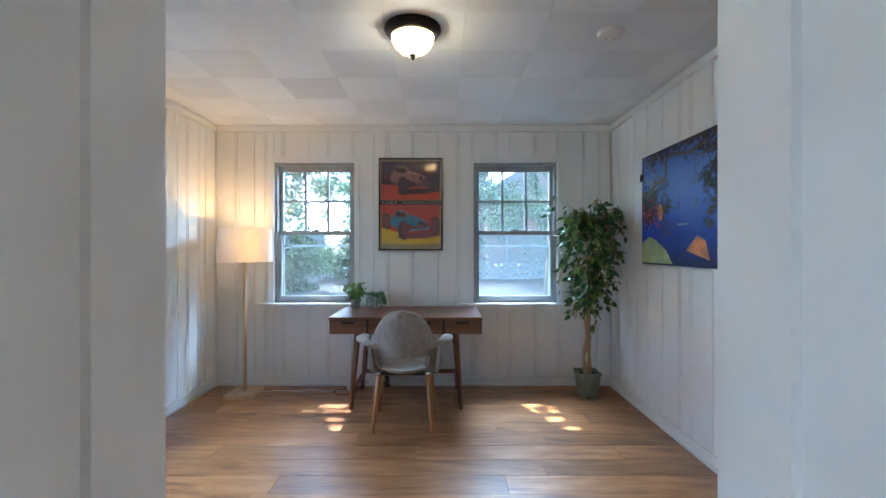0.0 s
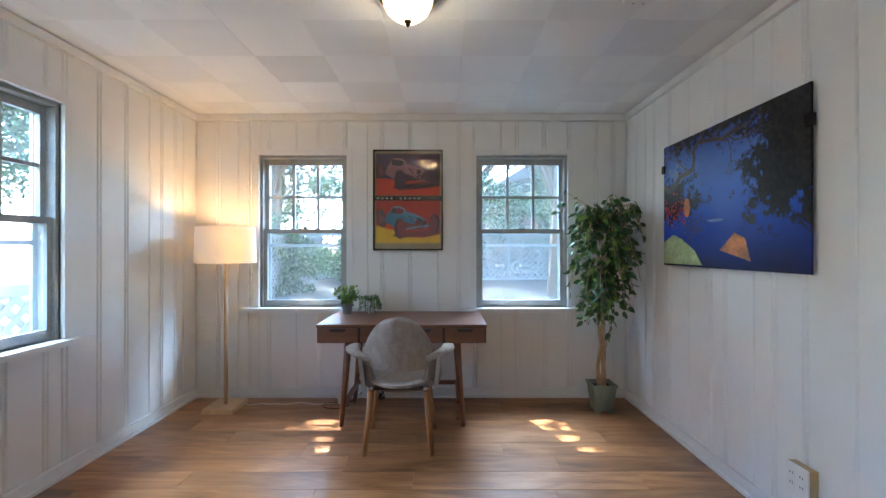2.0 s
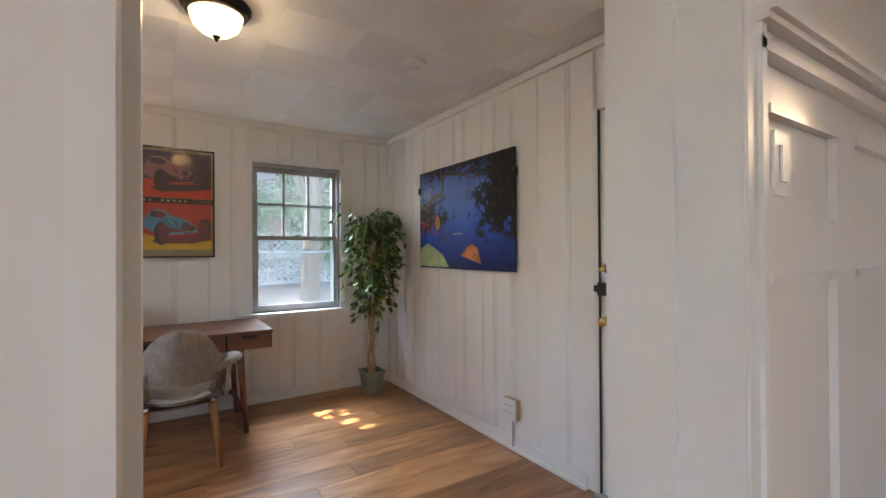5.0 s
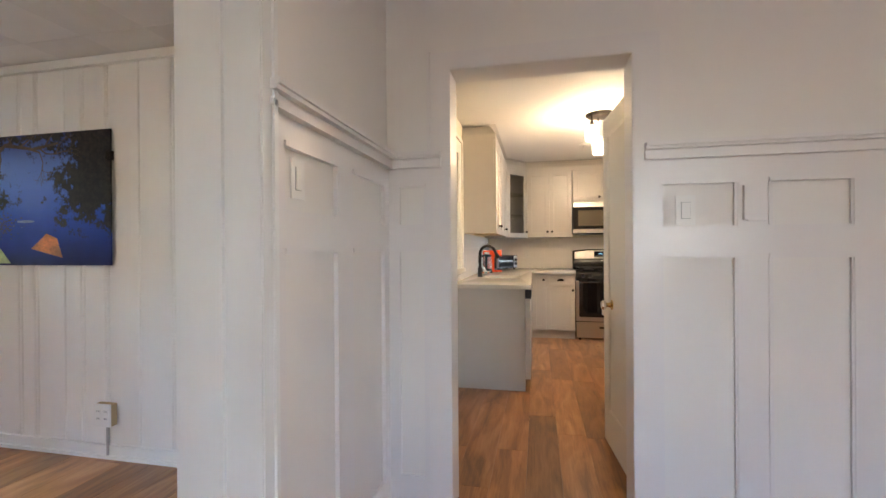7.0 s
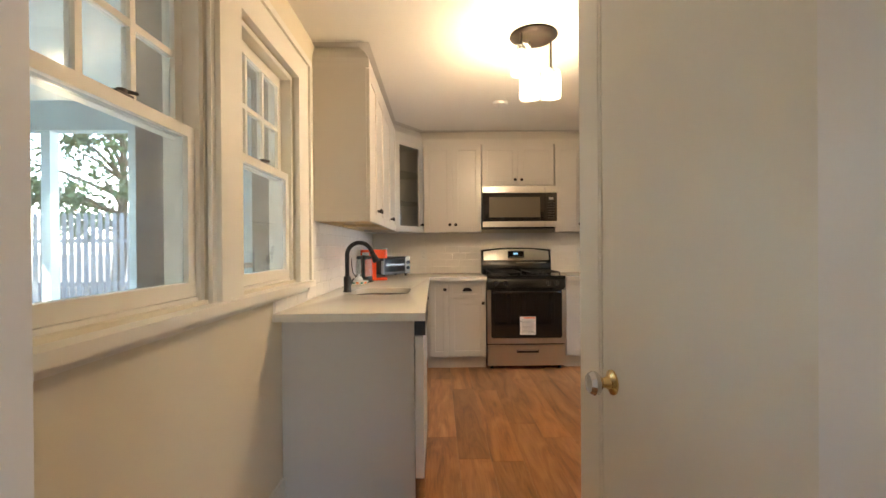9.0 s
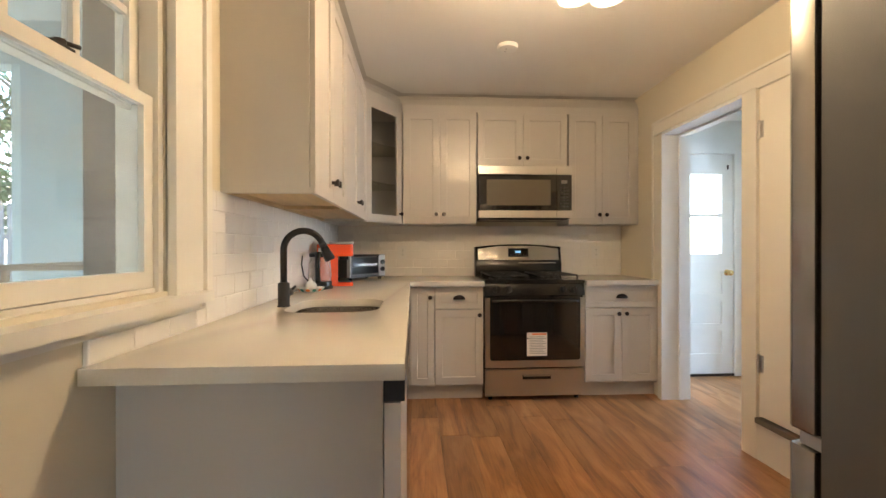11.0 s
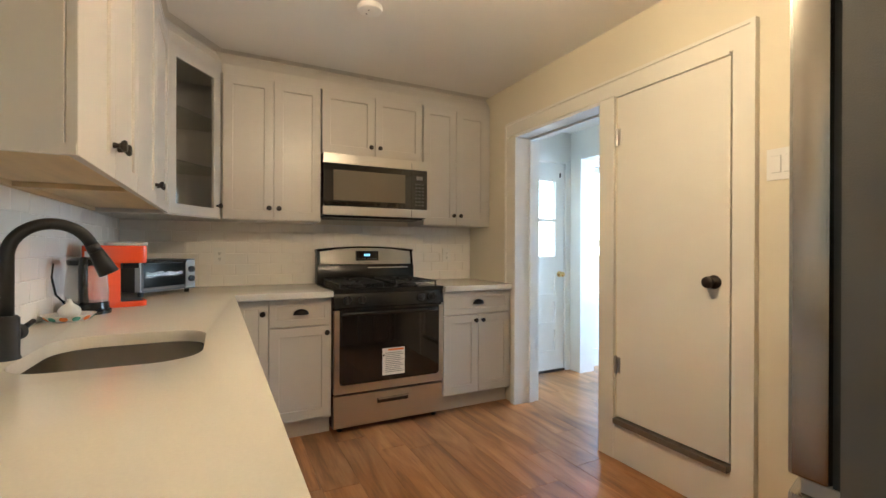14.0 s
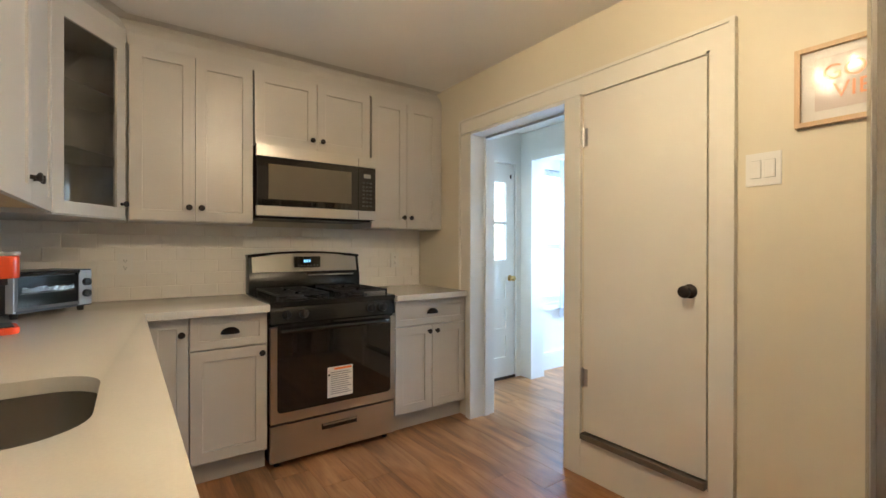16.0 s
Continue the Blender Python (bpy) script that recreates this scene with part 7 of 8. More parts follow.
for base, body, hi, shade in ((0.50, "mauve", "pink", "dark"), (0.10, "blue", "light", "maroon")):
    low = base < 0.3
    ply("car_shadow", disc_outline(0.36, base + 0.035, 0.20, 0.026, 24, 0.06), "maroon" if low else "dark", 2)
    ply("rear_wheel", disc_outline(0.068, base + 0.165, 0.040, 0.076, 24, 0.15), "dark", 3)
    ply("hub", disc_outline(0.062, base + 0.162, 0.022, 0.050, 20, 0.15), "maroon", 4)
    ply("rear_axle", [(0.08, base + 0.15), (0.16, base + 0.13), (0.16, base + 0.15), (0.08, base + 0.17)], shade, 4)
    ply("tail", [(0.095, base + 0.14), (0.17, base + 0.09), (0.30, base + 0.13), (0.31, base + 0.20), (0.25, base + 0.245), (0.19, base + 0.255), (0.135, base + 0.225), (0.11, base + 0.185)], body, 5)
    ply("bonnet", [(0.17, base + 0.10), (0.28, base + 0.075), (0.42, base + 0.075), (0.455, base + 0.11), (0.43, base + 0.155), (0.36, base + 0.195), (0.28, base + 0.222), (0.21, base + 0.20)], body, 6)
    ply("cockpit_rim", disc_outline(0.205, base + 0.228, 0.062, 0.036, 24, -0.12), hi, 7)
    ply("cockpit", disc_outline(0.205, base + 0.225, 0.050, 0.027, 24, -0.12), shade, 8)
    ply("seat_back", disc_outline(0.17, base + 0.228, 0.020, 0.026, 16, 0.3), "dark", 9)
    for k in range(3):
        ply("louvre", [(0.255 + 0.035 * k, base + 0.196 - 0.014 * k), (0.278 + 0.035 * k, base + 0.188 - 0.014 * k), (0.300 + 0.035 * k, base + 0.148 - 0.012 * k), (0.292 + 0.035 * k, base + 0.150 - 0.012 * k)], hi if k % 2 == 0 else shade, 7)
    ply("bonnet_crease", [(0.24, base + 0.212), (0.40, base + 0.166), (0.425, base + 0.150), (0.40, base + 0.174), (0.25, base + 0.219)], hi, 8)
    ply("flank_shade", [(0.19, base + 0.105), (0.29, base + 0.080), (0.36, base + 0.078), (0.33, base + 0.115), (0.22, base + 0.145)], shade, 7)
    ply("grille", disc_outline(0.385, base + 0.115, 0.046, 0.042, 24, 0.1), "maroon" if low else "mauve", 8)
    ply("grille_mouth", disc_outline(0.388, base + 0.102, 0.030, 0.022, 20, 0.1), shade, 9)
    ply("headlight", disc_outline(0.378, base + 0.150, 0.019, 0.020, 16), "dark", 9)
    ply("headlight", disc_outline(0.425, base + 0.128, 0.019, 0.020, 16), "dark", 9)
    ply("badge", disc_outline(0.385, base + 0.100, 0.008, 0.009, 12), hi, 10)
    ply("front_axle", [(0.27, base + 0.070), (0.48, base + 0.100), (0.48, base + 0.114), (0.27, base + 0.086)], hi if low else shade, 9)
    ply("near_wheel", disc_outline(0.222, base + 0.080, 0.048, 0.086, 28, 0.06), "dark", 11)
    ply("tread_edge", disc_outline(0.232, base + 0.082, 0.034, 0.072, 24, 0.06), shade, 12)
    ply("hub", disc_outline(0.226, base + 0.082, 0.022, 0.050, 20, 0.06), "maroon" if low else "purple", 13)
    ply("front_wheel", disc_outline(0.505, base + 0.122, 0.046, 0.080, 28, -0.06), "dark", 11)
    ply("tread_edge", disc_outline(0.497, base + 0.120, 0.034, 0.066, 24, -0.06), shade, 12)
    ply("hub", disc_outline(0.494, base + 0.118, 0.021, 0.044, 20, -0.06), "maroon" if low else "purple", 13)
g = part("glazing", boxes((0.01, QW - 0.01, -0.0165, -0.0145, 0.01, QH - 0.01)), M["print_glass"], po, "clear acrylic glazing")
g.visible_shadow = False

# large unframed photo print held by black clips
pa = thing("photo_panel", "large unframed photo print of a blue dusk seashore under dark trees", "wall picture", (1.58, 2.84, 1.12), local=True)
pa.matrix_basis = pose(1.572, 3.432, 1.124, 0, 0, -90)
VW, VH = 1.19, 0.79


def dusk_mat():
    m = bpy.data.materials.new("dusk_sky_print")
    m.use_nodes = True
    nt = m.node_tree
    b = nt.nodes["Principled BSDF"]
    b.inputs["Roughness"].default_value = 0.30
    b.inputs["Specular IOR Level"].default_value = 0.25
    tc, sep, ns, ad = (nt.nodes.new("ShaderNode" + k) for k in ("TexCoord", "SeparateXYZ", "TexNoise", "Math"))
    nt.links.new(tc.outputs["Object"], sep.inputs[0]), nt.links.new(tc.outputs["Object"], ns.inputs[0])
    ns.inputs["Scale"].default_value, ns.inputs["Detail"].default_value = 5, 6
    ad.operation = "MULTIPLY_ADD"
    ad.inputs[1].default_value = 0.16
    nt.links.new(ns.outputs[0], ad.inputs[0]), nt.links.new(sep.outputs["Z"], ad.inputs[2])
    rp = nt.nodes.new("ShaderNodeValToRGB")
    els = rp.color_ramp.elements
    els[0].position, els[0].color = 0.06, (0.012, 0.014, 0.06, 1)
    els[1].position, els[1].color = 0.86, (0.07, 0.12, 0.40, 1)
    for p, c in ((0.20, (0.016, 0.035, 0.22, 1)), (0.33, (0.03, 0.085, 0.50, 1)), (0.42, (0.05, 0.13, 0.62, 1)), (0.55, (0.09, 0.19, 0.65, 1)), (0.68, (0.10, 0.20, 0.60, 1))):
        e = els.new(p)
        e.color = c
    nt.links.new(ad.outputs[0], rp.inputs[0])
    # dark leaf masses: along the top, down one side, and round the foot of the near tree
    def mth(op, a, c):
        n = nt.nodes.new("ShaderNodeMath")
        n.operation = op
        for k, v in enumerate((a, c)):
            if isinstance(v, (int, float)):
                n.inputs[k].default_value = v
            else:
                nt.links.new(v, n.inputs[k])
        return n.outputs[0]
    u, z = sep.outputs["X"], sep.outputs["Z"]
    leafn, clump = nt.nodes.new("ShaderNodeTexNoise"), nt.nodes.new("ShaderNodeTexNoise")
    for n, sc, dt in ((leafn, 38, 8), (clump, 7, 3)):
        n.inputs["Scale"].default_value, n.inputs["Detail"].default_value, n.inputs["Roughness"].default_value = sc, dt, 0.65
        nt.links.new(tc.outputs["Object"], n.inputs[0])
    top = mth("MULTIPLY", mth("SUBTRACT", z, 0.70), 3.4)
    side = mth("MINIMUM", mth("MULTIPLY", mth("SUBTRACT", u, 0.80), 4.5), mth("MULTIPLY", mth("SUBTRACT", z, 0.24), 6.0))
    du, dz = mth("MULTIPLY", mth("SUBTRACT", u, 0.10), 0.8), mth("MULTIPLY", mth("SUBTRACT", z, 0.43), 1.6)
    near = mth("SUBTRACT", 0.85, mth("MULTIPLY", mth("SQRT", mth("ADD", mth("MULTIPLY", du, du), mth("MULTIPLY", dz, dz)), 0.0), 3.6))
    near2 = mth("SUBTRACT", 0.5, mth("MULTIPLY", mth("ABSOLUTE", mth("SUBTRACT", z, 0.44), 0.0), 7.0))
    near2 = mth("MINIMUM", near2, mth("MULTIPLY", mth("SUBTRACT", 0.30, u), 4.0))
    shape = mth("MAXIMUM", mth("MAXIMUM", top, side), mth("MAXIMUM", near, near2))
    dens = mth("ADD", shape, mth("ADD", mth("MULTIPLY", mth("SUBTRACT", leafn.outputs[0], 0.5), 2.6), mth("MULTIPLY", mth("SUBTRACT", clump.outputs[0], 0.5), 3.2)))
    sm_ = nt.nodes.new("ShaderNodeMapRange")
    sm_.inputs[1].default_value, sm_.inputs[2].default_value = -0.05, 0.30
    nt.links.new(dens, sm_.inputs[0])
    dark = nt.nodes.new("ShaderNodeValToRGB")
    dark.color_ramp.elements[0].position, dark.color_ramp.elements[0].color = 0.40, (0.008, 0.009, 0.014, 1)
    dark.color_ramp.elements[1].position, dark.color_ramp.elements[1].color = 0.70, (0.040, 0.034, 0.034, 1)
    nt.links.new(leafn.outputs[0], dark.inputs[0])
    mx = nt.nodes.new("ShaderNodeMix")
    mx.data_type = "RGBA"
    nt.links.new(sm_.outputs[0], mx.inputs[0]), nt.links.new(rp.outputs[0], mx.inputs[6]), nt.links.new(dark.outputs[0], mx.inputs[7])
    nt.links.new(mx.outputs[2], b.inputs["Base Color"])
    return m


part("print", boxes((0, VW, -0.010, 0, 0, VH)), dusk_mat(), pa, "glossy blue dusk photograph")
art = {k: mat("photo_" + k, c, 0.3, var=v, scale=9, fine=0.2) for k, (c, v) in dict(tree=((0.012, 0.014, 0.022), 0.4), haze=((0.16, 0.22, 0.42), 0.2), green=((0.42, 0.52, 0.26), 0.2), orange=((0.60, 0.20, 0.05), 0.4), red=((0.50, 0.04, 0.03), 0.4), brown=((0.09, 0.055, 0.04), 0.5), wave=((0.20, 0.28, 0.55), 0.2), crowd=((0.05, 0.05, 0.09), 0.6)).items()}
def daub(name, outline, color, layer):
    bm = bmesh.new()
    prism(bm, outline, -0.0103 - 0.0002 * layer, -0.0100 - 0.0002 * layer, "y")
    return part(name, bm, art[color], pa)
daub("pale_tent", [(0, 0.012), (0.44, 0.012), (0.36, 0.10), (0.22, 0.17), (0.12, 0.20), (0.0, 0.15)], "green", 2)
daub("orange_tent", [(0.60, 0.10), (0.84, 0.045), (0.80, 0.16), (0.72, 0.19)], "orange", 2)
daub("lit_shrub", disc_outline(0.28, 0.36, 0.035, 0.06, 14), "orange", 3)
daub("surf", disc_outline(0.56, 0.265, 0.07, 0.008, 16), "wave", 1)
rg = random.Random(8)
def blots(name, n, fx, fz, size, color, layer):
    bm = bmesh.new()
    for _ in range(n):
        x_, z_ = fx(), fz()
        s = size * rg.uniform(0.4, 1.3)
        if not (s < x_ < VW - s and s < z_ < VH - s):
            continue
        k = 5
        a0 = rg.random() * 6
        ring = [bm.verts.new((x_ + s * rg.uniform(0.6, 1.1) * math.cos(a0 + 2 * math.pi * i / k), -0.0102 - 0.0002 * layer - rg.random() * 0.0001, z_ + s * 0.6 * rg.uniform(0.6, 1.1) * math.sin(a0 + 2 * math.pi * i / k))) for i in range(k)]
        bm.faces.new(ring)
    return tagged(part(name, bm, art[color], pa), kind="stuff")
blots("dim_shore", 260, lambda: rg.gauss(0.36, 0.07), lambda: rg.gauss(0.24, 0.035), 0.009, "crowd", 3)
blots("coloured_lights", 70, lambda: rg.uniform(0.02, 0.26), lambda: rg.gauss(0.34, 0.05), 0.013, "red", 4)
blots("coloured_lights", 30, lambda: rg.uniform(0.02, 0.30), lambda: rg.gauss(0.36, 0.05), 0.008, "orange", 4)
blots("pale_specks", 26, lambda: rg.uniform(0.05, 0.6), lambda: rg.gauss(0.30, 0.06), 0.006, "haze", 4)
# pale blots painted on the print imitate window glare
blots("glare_spot", 24, lambda: rg.gauss(0.16, 0.05), lambda: rg.gauss(0.58, 0.035), 0.03, "haze", 1)
br = bmesh.new()
def branch(p, ang, ln, wd, depth):
    q = (p[0] + ln * math.cos(ang), p[1] + ln * math.sin(ang))
    nx, nz = -math.sin(ang), math.cos(ang)
    cl = lambda u, z: (min(max(u, 0.003), VW - 0.003), -0.01066, min(max(z, 0.003), VH - 0.003))
    try:
        br.faces.new([br.verts.new(cl(p[0] + nx * wd, p[1] + nz * wd)), br.verts.new(cl(p[0] - nx * wd, p[1] - nz * wd)), br.verts.new(cl(q[0] - nx * wd * 0.7, q[1] - nz * wd * 0.7)), br.verts.new(cl(q[0] + nx * wd * 0.7, q[1] + nz * wd * 0.7))])
    except ValueError:
        pass
    if depth:
        for _ in range(2 if depth < 5 else 1):
            branch(q, ang + rg.gauss(0.1, 0.5), ln * rg.uniform(0.65, 0.95), wd * 0.7, depth - 1)
LIMB = ((0.0, 0.53, 0.03), (0.07, 0.485, 0.03), (0.15, 0.52, 0.027), (0.21, 0.565, 0.024), (0.29, 0.572, 0.024), (0.345, 0.585, 0.021), (0.36, 0.64, 0.019), (0.355, 0.70, 0.018), (0.40, 0.735, 0.017), (0.50, 0.72, 0.014), (0.62, 0.70, 0.013), (0.80, 0.725, 0.012))
for (ua, za, wa), (ub, zb_, wb) in zip(LIMB, LIMB[1:]):
    branch((ua, za), math.atan2(zb_ - za, ub - ua), 1.08 * math.hypot(ub - ua, zb_ - za), wa * 0.8, 0)
for ua, za, an in ((0.36, 0.66, 2.4), (0.42, 0.735, 0.9), (0.52, 0.72, 0.5), (0.60, 0.70, -0.3), (0.30, 0.58, 2.6), (0.70, 0.70, 0.9), (0.46, 0.73, 2.2), (0.66, 0.71, -0.6)):
    branch((ua, za), an, 0.075, 0.006, 5)
tagged(part("branch_tracery", br, art["brown"], pa), kind="stuff")
for u, z in ((-0.002, 0.64), (VW - 0.012, 0.635)):
    part("clip", boxes((u - 0.010, u + 0.022, -0.020, 0.004, z - 0.026, z + 0.026)), M["black"], pa, "black plastic clip", bevel=0.002)


# ---------------------------------------------------------------- outside
def gz(x, y):
    """Height of the garden: it rises gently away from the house."""
    f = 0.052 * min(max(0.0, y - 4.6), 14) if y > 4.6 else 0.0
    return -0.36 + f + 0.05 * math.sin(x * 0.9 + y * 0.5) * math.sin(y * 0.7) * (1 if y > 5 else 0)


def ground_sheet():
    bm = bmesh.new()
    n = 90
    def spread(k):
        f = 2 * k / n - 1
        return 70 * (0.25 * f + 0.75 * f ** 3)
    vs = [[bm.verts.new((spread(i), spread(j) + 3, gz(spread(i), spread(j) + 3))) for i in range(n + 1)] for j in range(n + 1)]
    for a, b in zip(vs, vs[1:]):
        for k in range(n):
            bm.faces.new((a[k], a[k + 1], b[k + 1], b[k]))
    return bm


solid("ground", ground_sheet(), M["grass"], "leaf-strewn bare ground with thin grass", "ground", "structure", smooth=True)


def leafy(name, label, category, at, height, radius, trunk_h, clumps, leaves, size, material, seed, squash=0.8):
    """A tree or shrub: tapered trunk, limbs, and a crown of many small leaves in uneven clumps."""
    r_ = random.Random(seed)
    base = Vector(at)
    t = thing(name, label, category, at)
    bm = bmesh.new()
    top = base + Vector((r_.uniform(-0.3, 0.3), r_.uniform(-0.3, 0.3), height * 0.8))
    if trunk_h:
        tube(bm, [base, base.lerp(top, 0.35) + Vector((0.1, 0, 0)), base.lerp(top, 0.7), top], 0.1, 9, [height * 0.028, height * 0.022, height * 0.013, height * 0.004])
    verts, faces = [], []
    for c in range(clumps):
        a, f = r_.random() * 2 * math.pi, r_.random()
        z = trunk_h + (height - trunk_h) * f
        rr = radius * math.sqrt(r_.random()) * (0.35 + 0.75 * math.sin(math.pi * min(1, 0.12 + 0.85 * f)))
        centre = base + Vector((rr * math.cos(a), rr * math.sin(a), z))
        if trunk_h:
            p0 = base.lerp(top, min(0.95, 0.3 + 0.6 * f))
            tube(bm, [p0, p0.lerp(centre, 0.6) + Vector((0, 0, 0.1)), centre], 0.02, 5, [height * 0.009, height * 0.006, height * 0.002])
        cr = radius * r_.uniform(0.16, 0.34)
        for _ in range(leaves):
            d = rand_unit(r_) * cr * r_.random() ** 0.4
            d.z *= squash
            p = centre + d
            w = rand_unit(r_)
            s = w.cross(rand_unit(r_)).normalized()
            ln = size * r_.uniform(0.6, 1.3)
            k = len(verts)
            verts += [p, p + w * ln * 0.5 + s * ln * 0.3, p + w * ln, p + w * ln * 0.5 - s * ln * 0.3]
            faces.append((k, k + 1, k + 2, k + 3))
    if trunk_h:
        part("trunk", bm, M["trunk"], t)
    else:
        bm.free()
    me = bpy.data.meshes.new("crown")
    me.from_pydata([tuple(v) for v in verts], [], faces)
    me.materials.append(material)
    ob = new("crown", me)
    ob.parent = t
    ob.matrix_parent_inverse = t.matrix_basis.inverted()
    ob["kind"] = "stuff"
    return t


GZ = -0.36
for k, (x, y, h, r, s) in enumerate([(-8.5, 21, 8.5, 3.2, 1), (-3.0, 23, 9.5, 3.4, 2), (2.0, 22, 8.0, 3.2, 3), (7.0, 24, 9.0, 3.4, 4), (-15, 13, 6.5, 3.0, 5), (-24, 5.0, 7.0, 3.4, 6), (-22, -3, 7.0, 3.2, 7), (-12, 19, 8, 3, 8)]):
    leafy("tree", "leafy green garden tree in sunlight", "tree", (x, y, gz(x, y) - 0.05), h, r, h * 0.22, 46, 170, 0.22, M["foliage"], s)
for k, (x, y, h, r, s) in enumerate([(-6.4, 16.4, 3.0, 1.6, 21), (-3.6, 16.8, 3.8, 1.8, 22), (-1.0, 16.5, 3.0, 1.7, 23), (1.4, 16.8, 3.6, 1.8, 24), (3.9, 16.5, 3.0, 1.7, 25), (6.5, 16.8, 3.3, 1.7, 26), (-3.9, 12.2, 1.7, 0.9, 28), (-2.6, 14.6, 1.5, 0.9, 29)]):
    leafy("shrub", "dense green shrub by the lattice fence", "shrub", (x, y, gz(x, y) - 0.05), h, r, 0, 34, 150, 0.13, M["foliage_dark"] if k % 2 else M["foliage"], s)
# trees added to shade the yard, their trunks kept out of view
for x, y, h, r, s in ((0.9, 18.4, 10.5, 3.7, 51), (-6.9, 18.4, 10.0, 3.4, 52)):
    leafy("tree", "broad leafy tree added to shade the yard", "tree", (x, y, gz(x, y) - 0.05), h, r, h * 0.6, 40, 150, 0.2, M["foliage"], s)
# added above the view, in the sun's path to the office windows
leafy("tree", "tall unseen tree added to dapple the sun", "tree", (-4.2, 9.6, gz(-4.2, 9.6) - 0.05), 11.6, 2.7, 8.2, 30, 120, 0.24, M["foliage"], 31)
# unseen crown added to block part of the sun at the back windows
leafy("tree", "tall unseen tree added to break up the sun patches", "tree", (-0.75, 8.3, gz(-0.75, 8.3) - 0.05), 10.4, 2.5, 6.2, 26, 110, 0.24, M["foliage"], 33)
# the crown, above the view, is added to shade the yard
leafy("tree", "slim leafy tree by the yard fence, crown added for shade", "tree", (2.92, 11.5, gz(2.92, 11.5) - 0.05), 9.0, 2.4, 5.4, 34, 130, 0.22, M["foliage"], 34)


def lattice(name, p0, p1, z0, z1, pitch, slat, label):
    """Diagonal crossed slats in a frame."""
    t = thing(name, label, "fence", (*p0, z0))
    p0, p1 = Vector((*p0, 0)), Vector((*p1, 0))
    L, H = (p1 - p0).length, z1 - z0
    ang = math.atan2(p1.y - p0.y, p1.x - p0.x)
    m = Matrix.Translation((p0.x, p0.y, z0)) @ Matrix.Rotation(ang, 4, "Z")
    bm = bmesh.new()
    hw = slat / 2 * 1.414
    for sgn, y in ((1, 0.0), (-1, 0.012)):
        k = -H
        while k < L:
            a0, a1 = max(0, k), min(L, k + H)
            if a1 - a0 > 0.02:
                za, zb = (a0 - k, a1 - k) if sgn > 0 else (H - (a0 - k), H - (a1 - k))
                vs = [bm.verts.new((a, y + d, z)) for d in (0, 0.01) for a, z in ((a0 - 0, za - hw), (a1, zb - hw), (a1, zb + hw), (a0, za + hw))]
                for f in ((0, 1, 2, 3), (7, 6, 5, 4), (0, 4, 5, 1), (3, 2, 6, 7)):
                    bm.faces.new([vs[i] for i in f])
            k += pitch
    bmesh.ops.transform(bm, matrix=m, verts=bm.verts)
    part("slats", bm, M["lattice"], t)["kind"] = "stuff"
    fr_ = boxes((0, L, -0.02, 0.03, -0.05, 0.03), (0, L, -0.02, 0.03, H - 0.03, H + 0.05))
    bmesh.ops.transform(fr_, matrix=m, verts=fr_.verts)
    part("rail", fr_, M["lattice"], t)
    n = max(1, round(L / 2.4))
    for i in range(n + 1):
        ps = boxes((L * i / n - 0.045, L * i / n + 0.045, -0.03, 0.06, -0.6, H + 0.08))
        bmesh.ops.transform(ps, matrix=m, verts=ps.verts)
        part("post", ps, M["lattice"], t)
    return t


lattice("lattice_fence", (-9.0, 15.2), (9.0, 15.2), 0.25, 1.72, 0.2, 0.055, "weathered white diagonal lattice fence across the garden")
lattice("lattice_fence", (-4.3, 6.2), (-4.0, 15.1), 0.0, 1.55, 0.19, 0.05, "weathered white diagonal lattice fence running back from the house")
lattice("porch_lattice", (-2.95, 0.9), (-2.95, 4.2), 0.1, 0.93, 0.15, 0.045, "white porch lattice below the side window")


def parked_car(x, y, rz):
    t = thing("parked_car", "silver white car parked beside the house", "car", (x, y, GZ), local=True, rz=rz)
    low = [(-2.15, 0.35), (2.15, 0.32), (2.2, 0.62), (2.05, 0.80), (1.15, 0.93), (-1.75, 1.0), (-2.2, 0.92)]
    bm = bmesh.new()
    prism(bm, low, -0.88, 0.88, "y")
    part("body", bm, M["car_paint"], t, bevel=0.06)
    bm = bmesh.new()
    a = [bm.verts.new(p) for p in ((1.15, -0.82, 0.92), (1.15, 0.82, 0.92), (-1.75, 0.82, 0.97), (-1.75, -0.82, 0.97), (0.45, -0.62, 1.41), (0.45, 0.62, 1.41), (-1.05, 0.62, 1.44), (-1.05, -0.62, 1.44))]
    for f in ((0, 1, 5, 4), (1, 2, 6, 5), (2, 3, 7, 6), (3, 0, 4, 7)):
        bm.faces.new([a[i] for i in f])
    part("windows", bm, M["black_glass"], t, "dark car windows")
    part("roof", boxes((-1.08, 0.47, -0.64, 0.64, 1.41, 1.46)), M["car_paint"], t, bevel=0.03)
    for wx in (-1.35, 1.35):
        for wy in (-0.82, 0.82):
            w = bmesh.new()
            rod(w, (wx, wy - 0.1, 0.33), (wx, wy + 0.1, 0.33), 0.33, seg=28)
            wh = part("wheel", w, M["tyre"], t)
            w = bmesh.new()
            rod(w, (wx, wy - 0.105, 0.33), (wx, wy + 0.105, 0.33), 0.2, seg=20)
            part("rim", w, M["steel"], wh)
    for wy in (-0.65, 0.65):
        part("headlight", boxes((2.10, 2.2, wy - 0.18, wy + 0.18, 0.62, 0.74)), M["white_plastic"], t, bevel=0.02)


parked_car(-5.6, 2.4, 90)

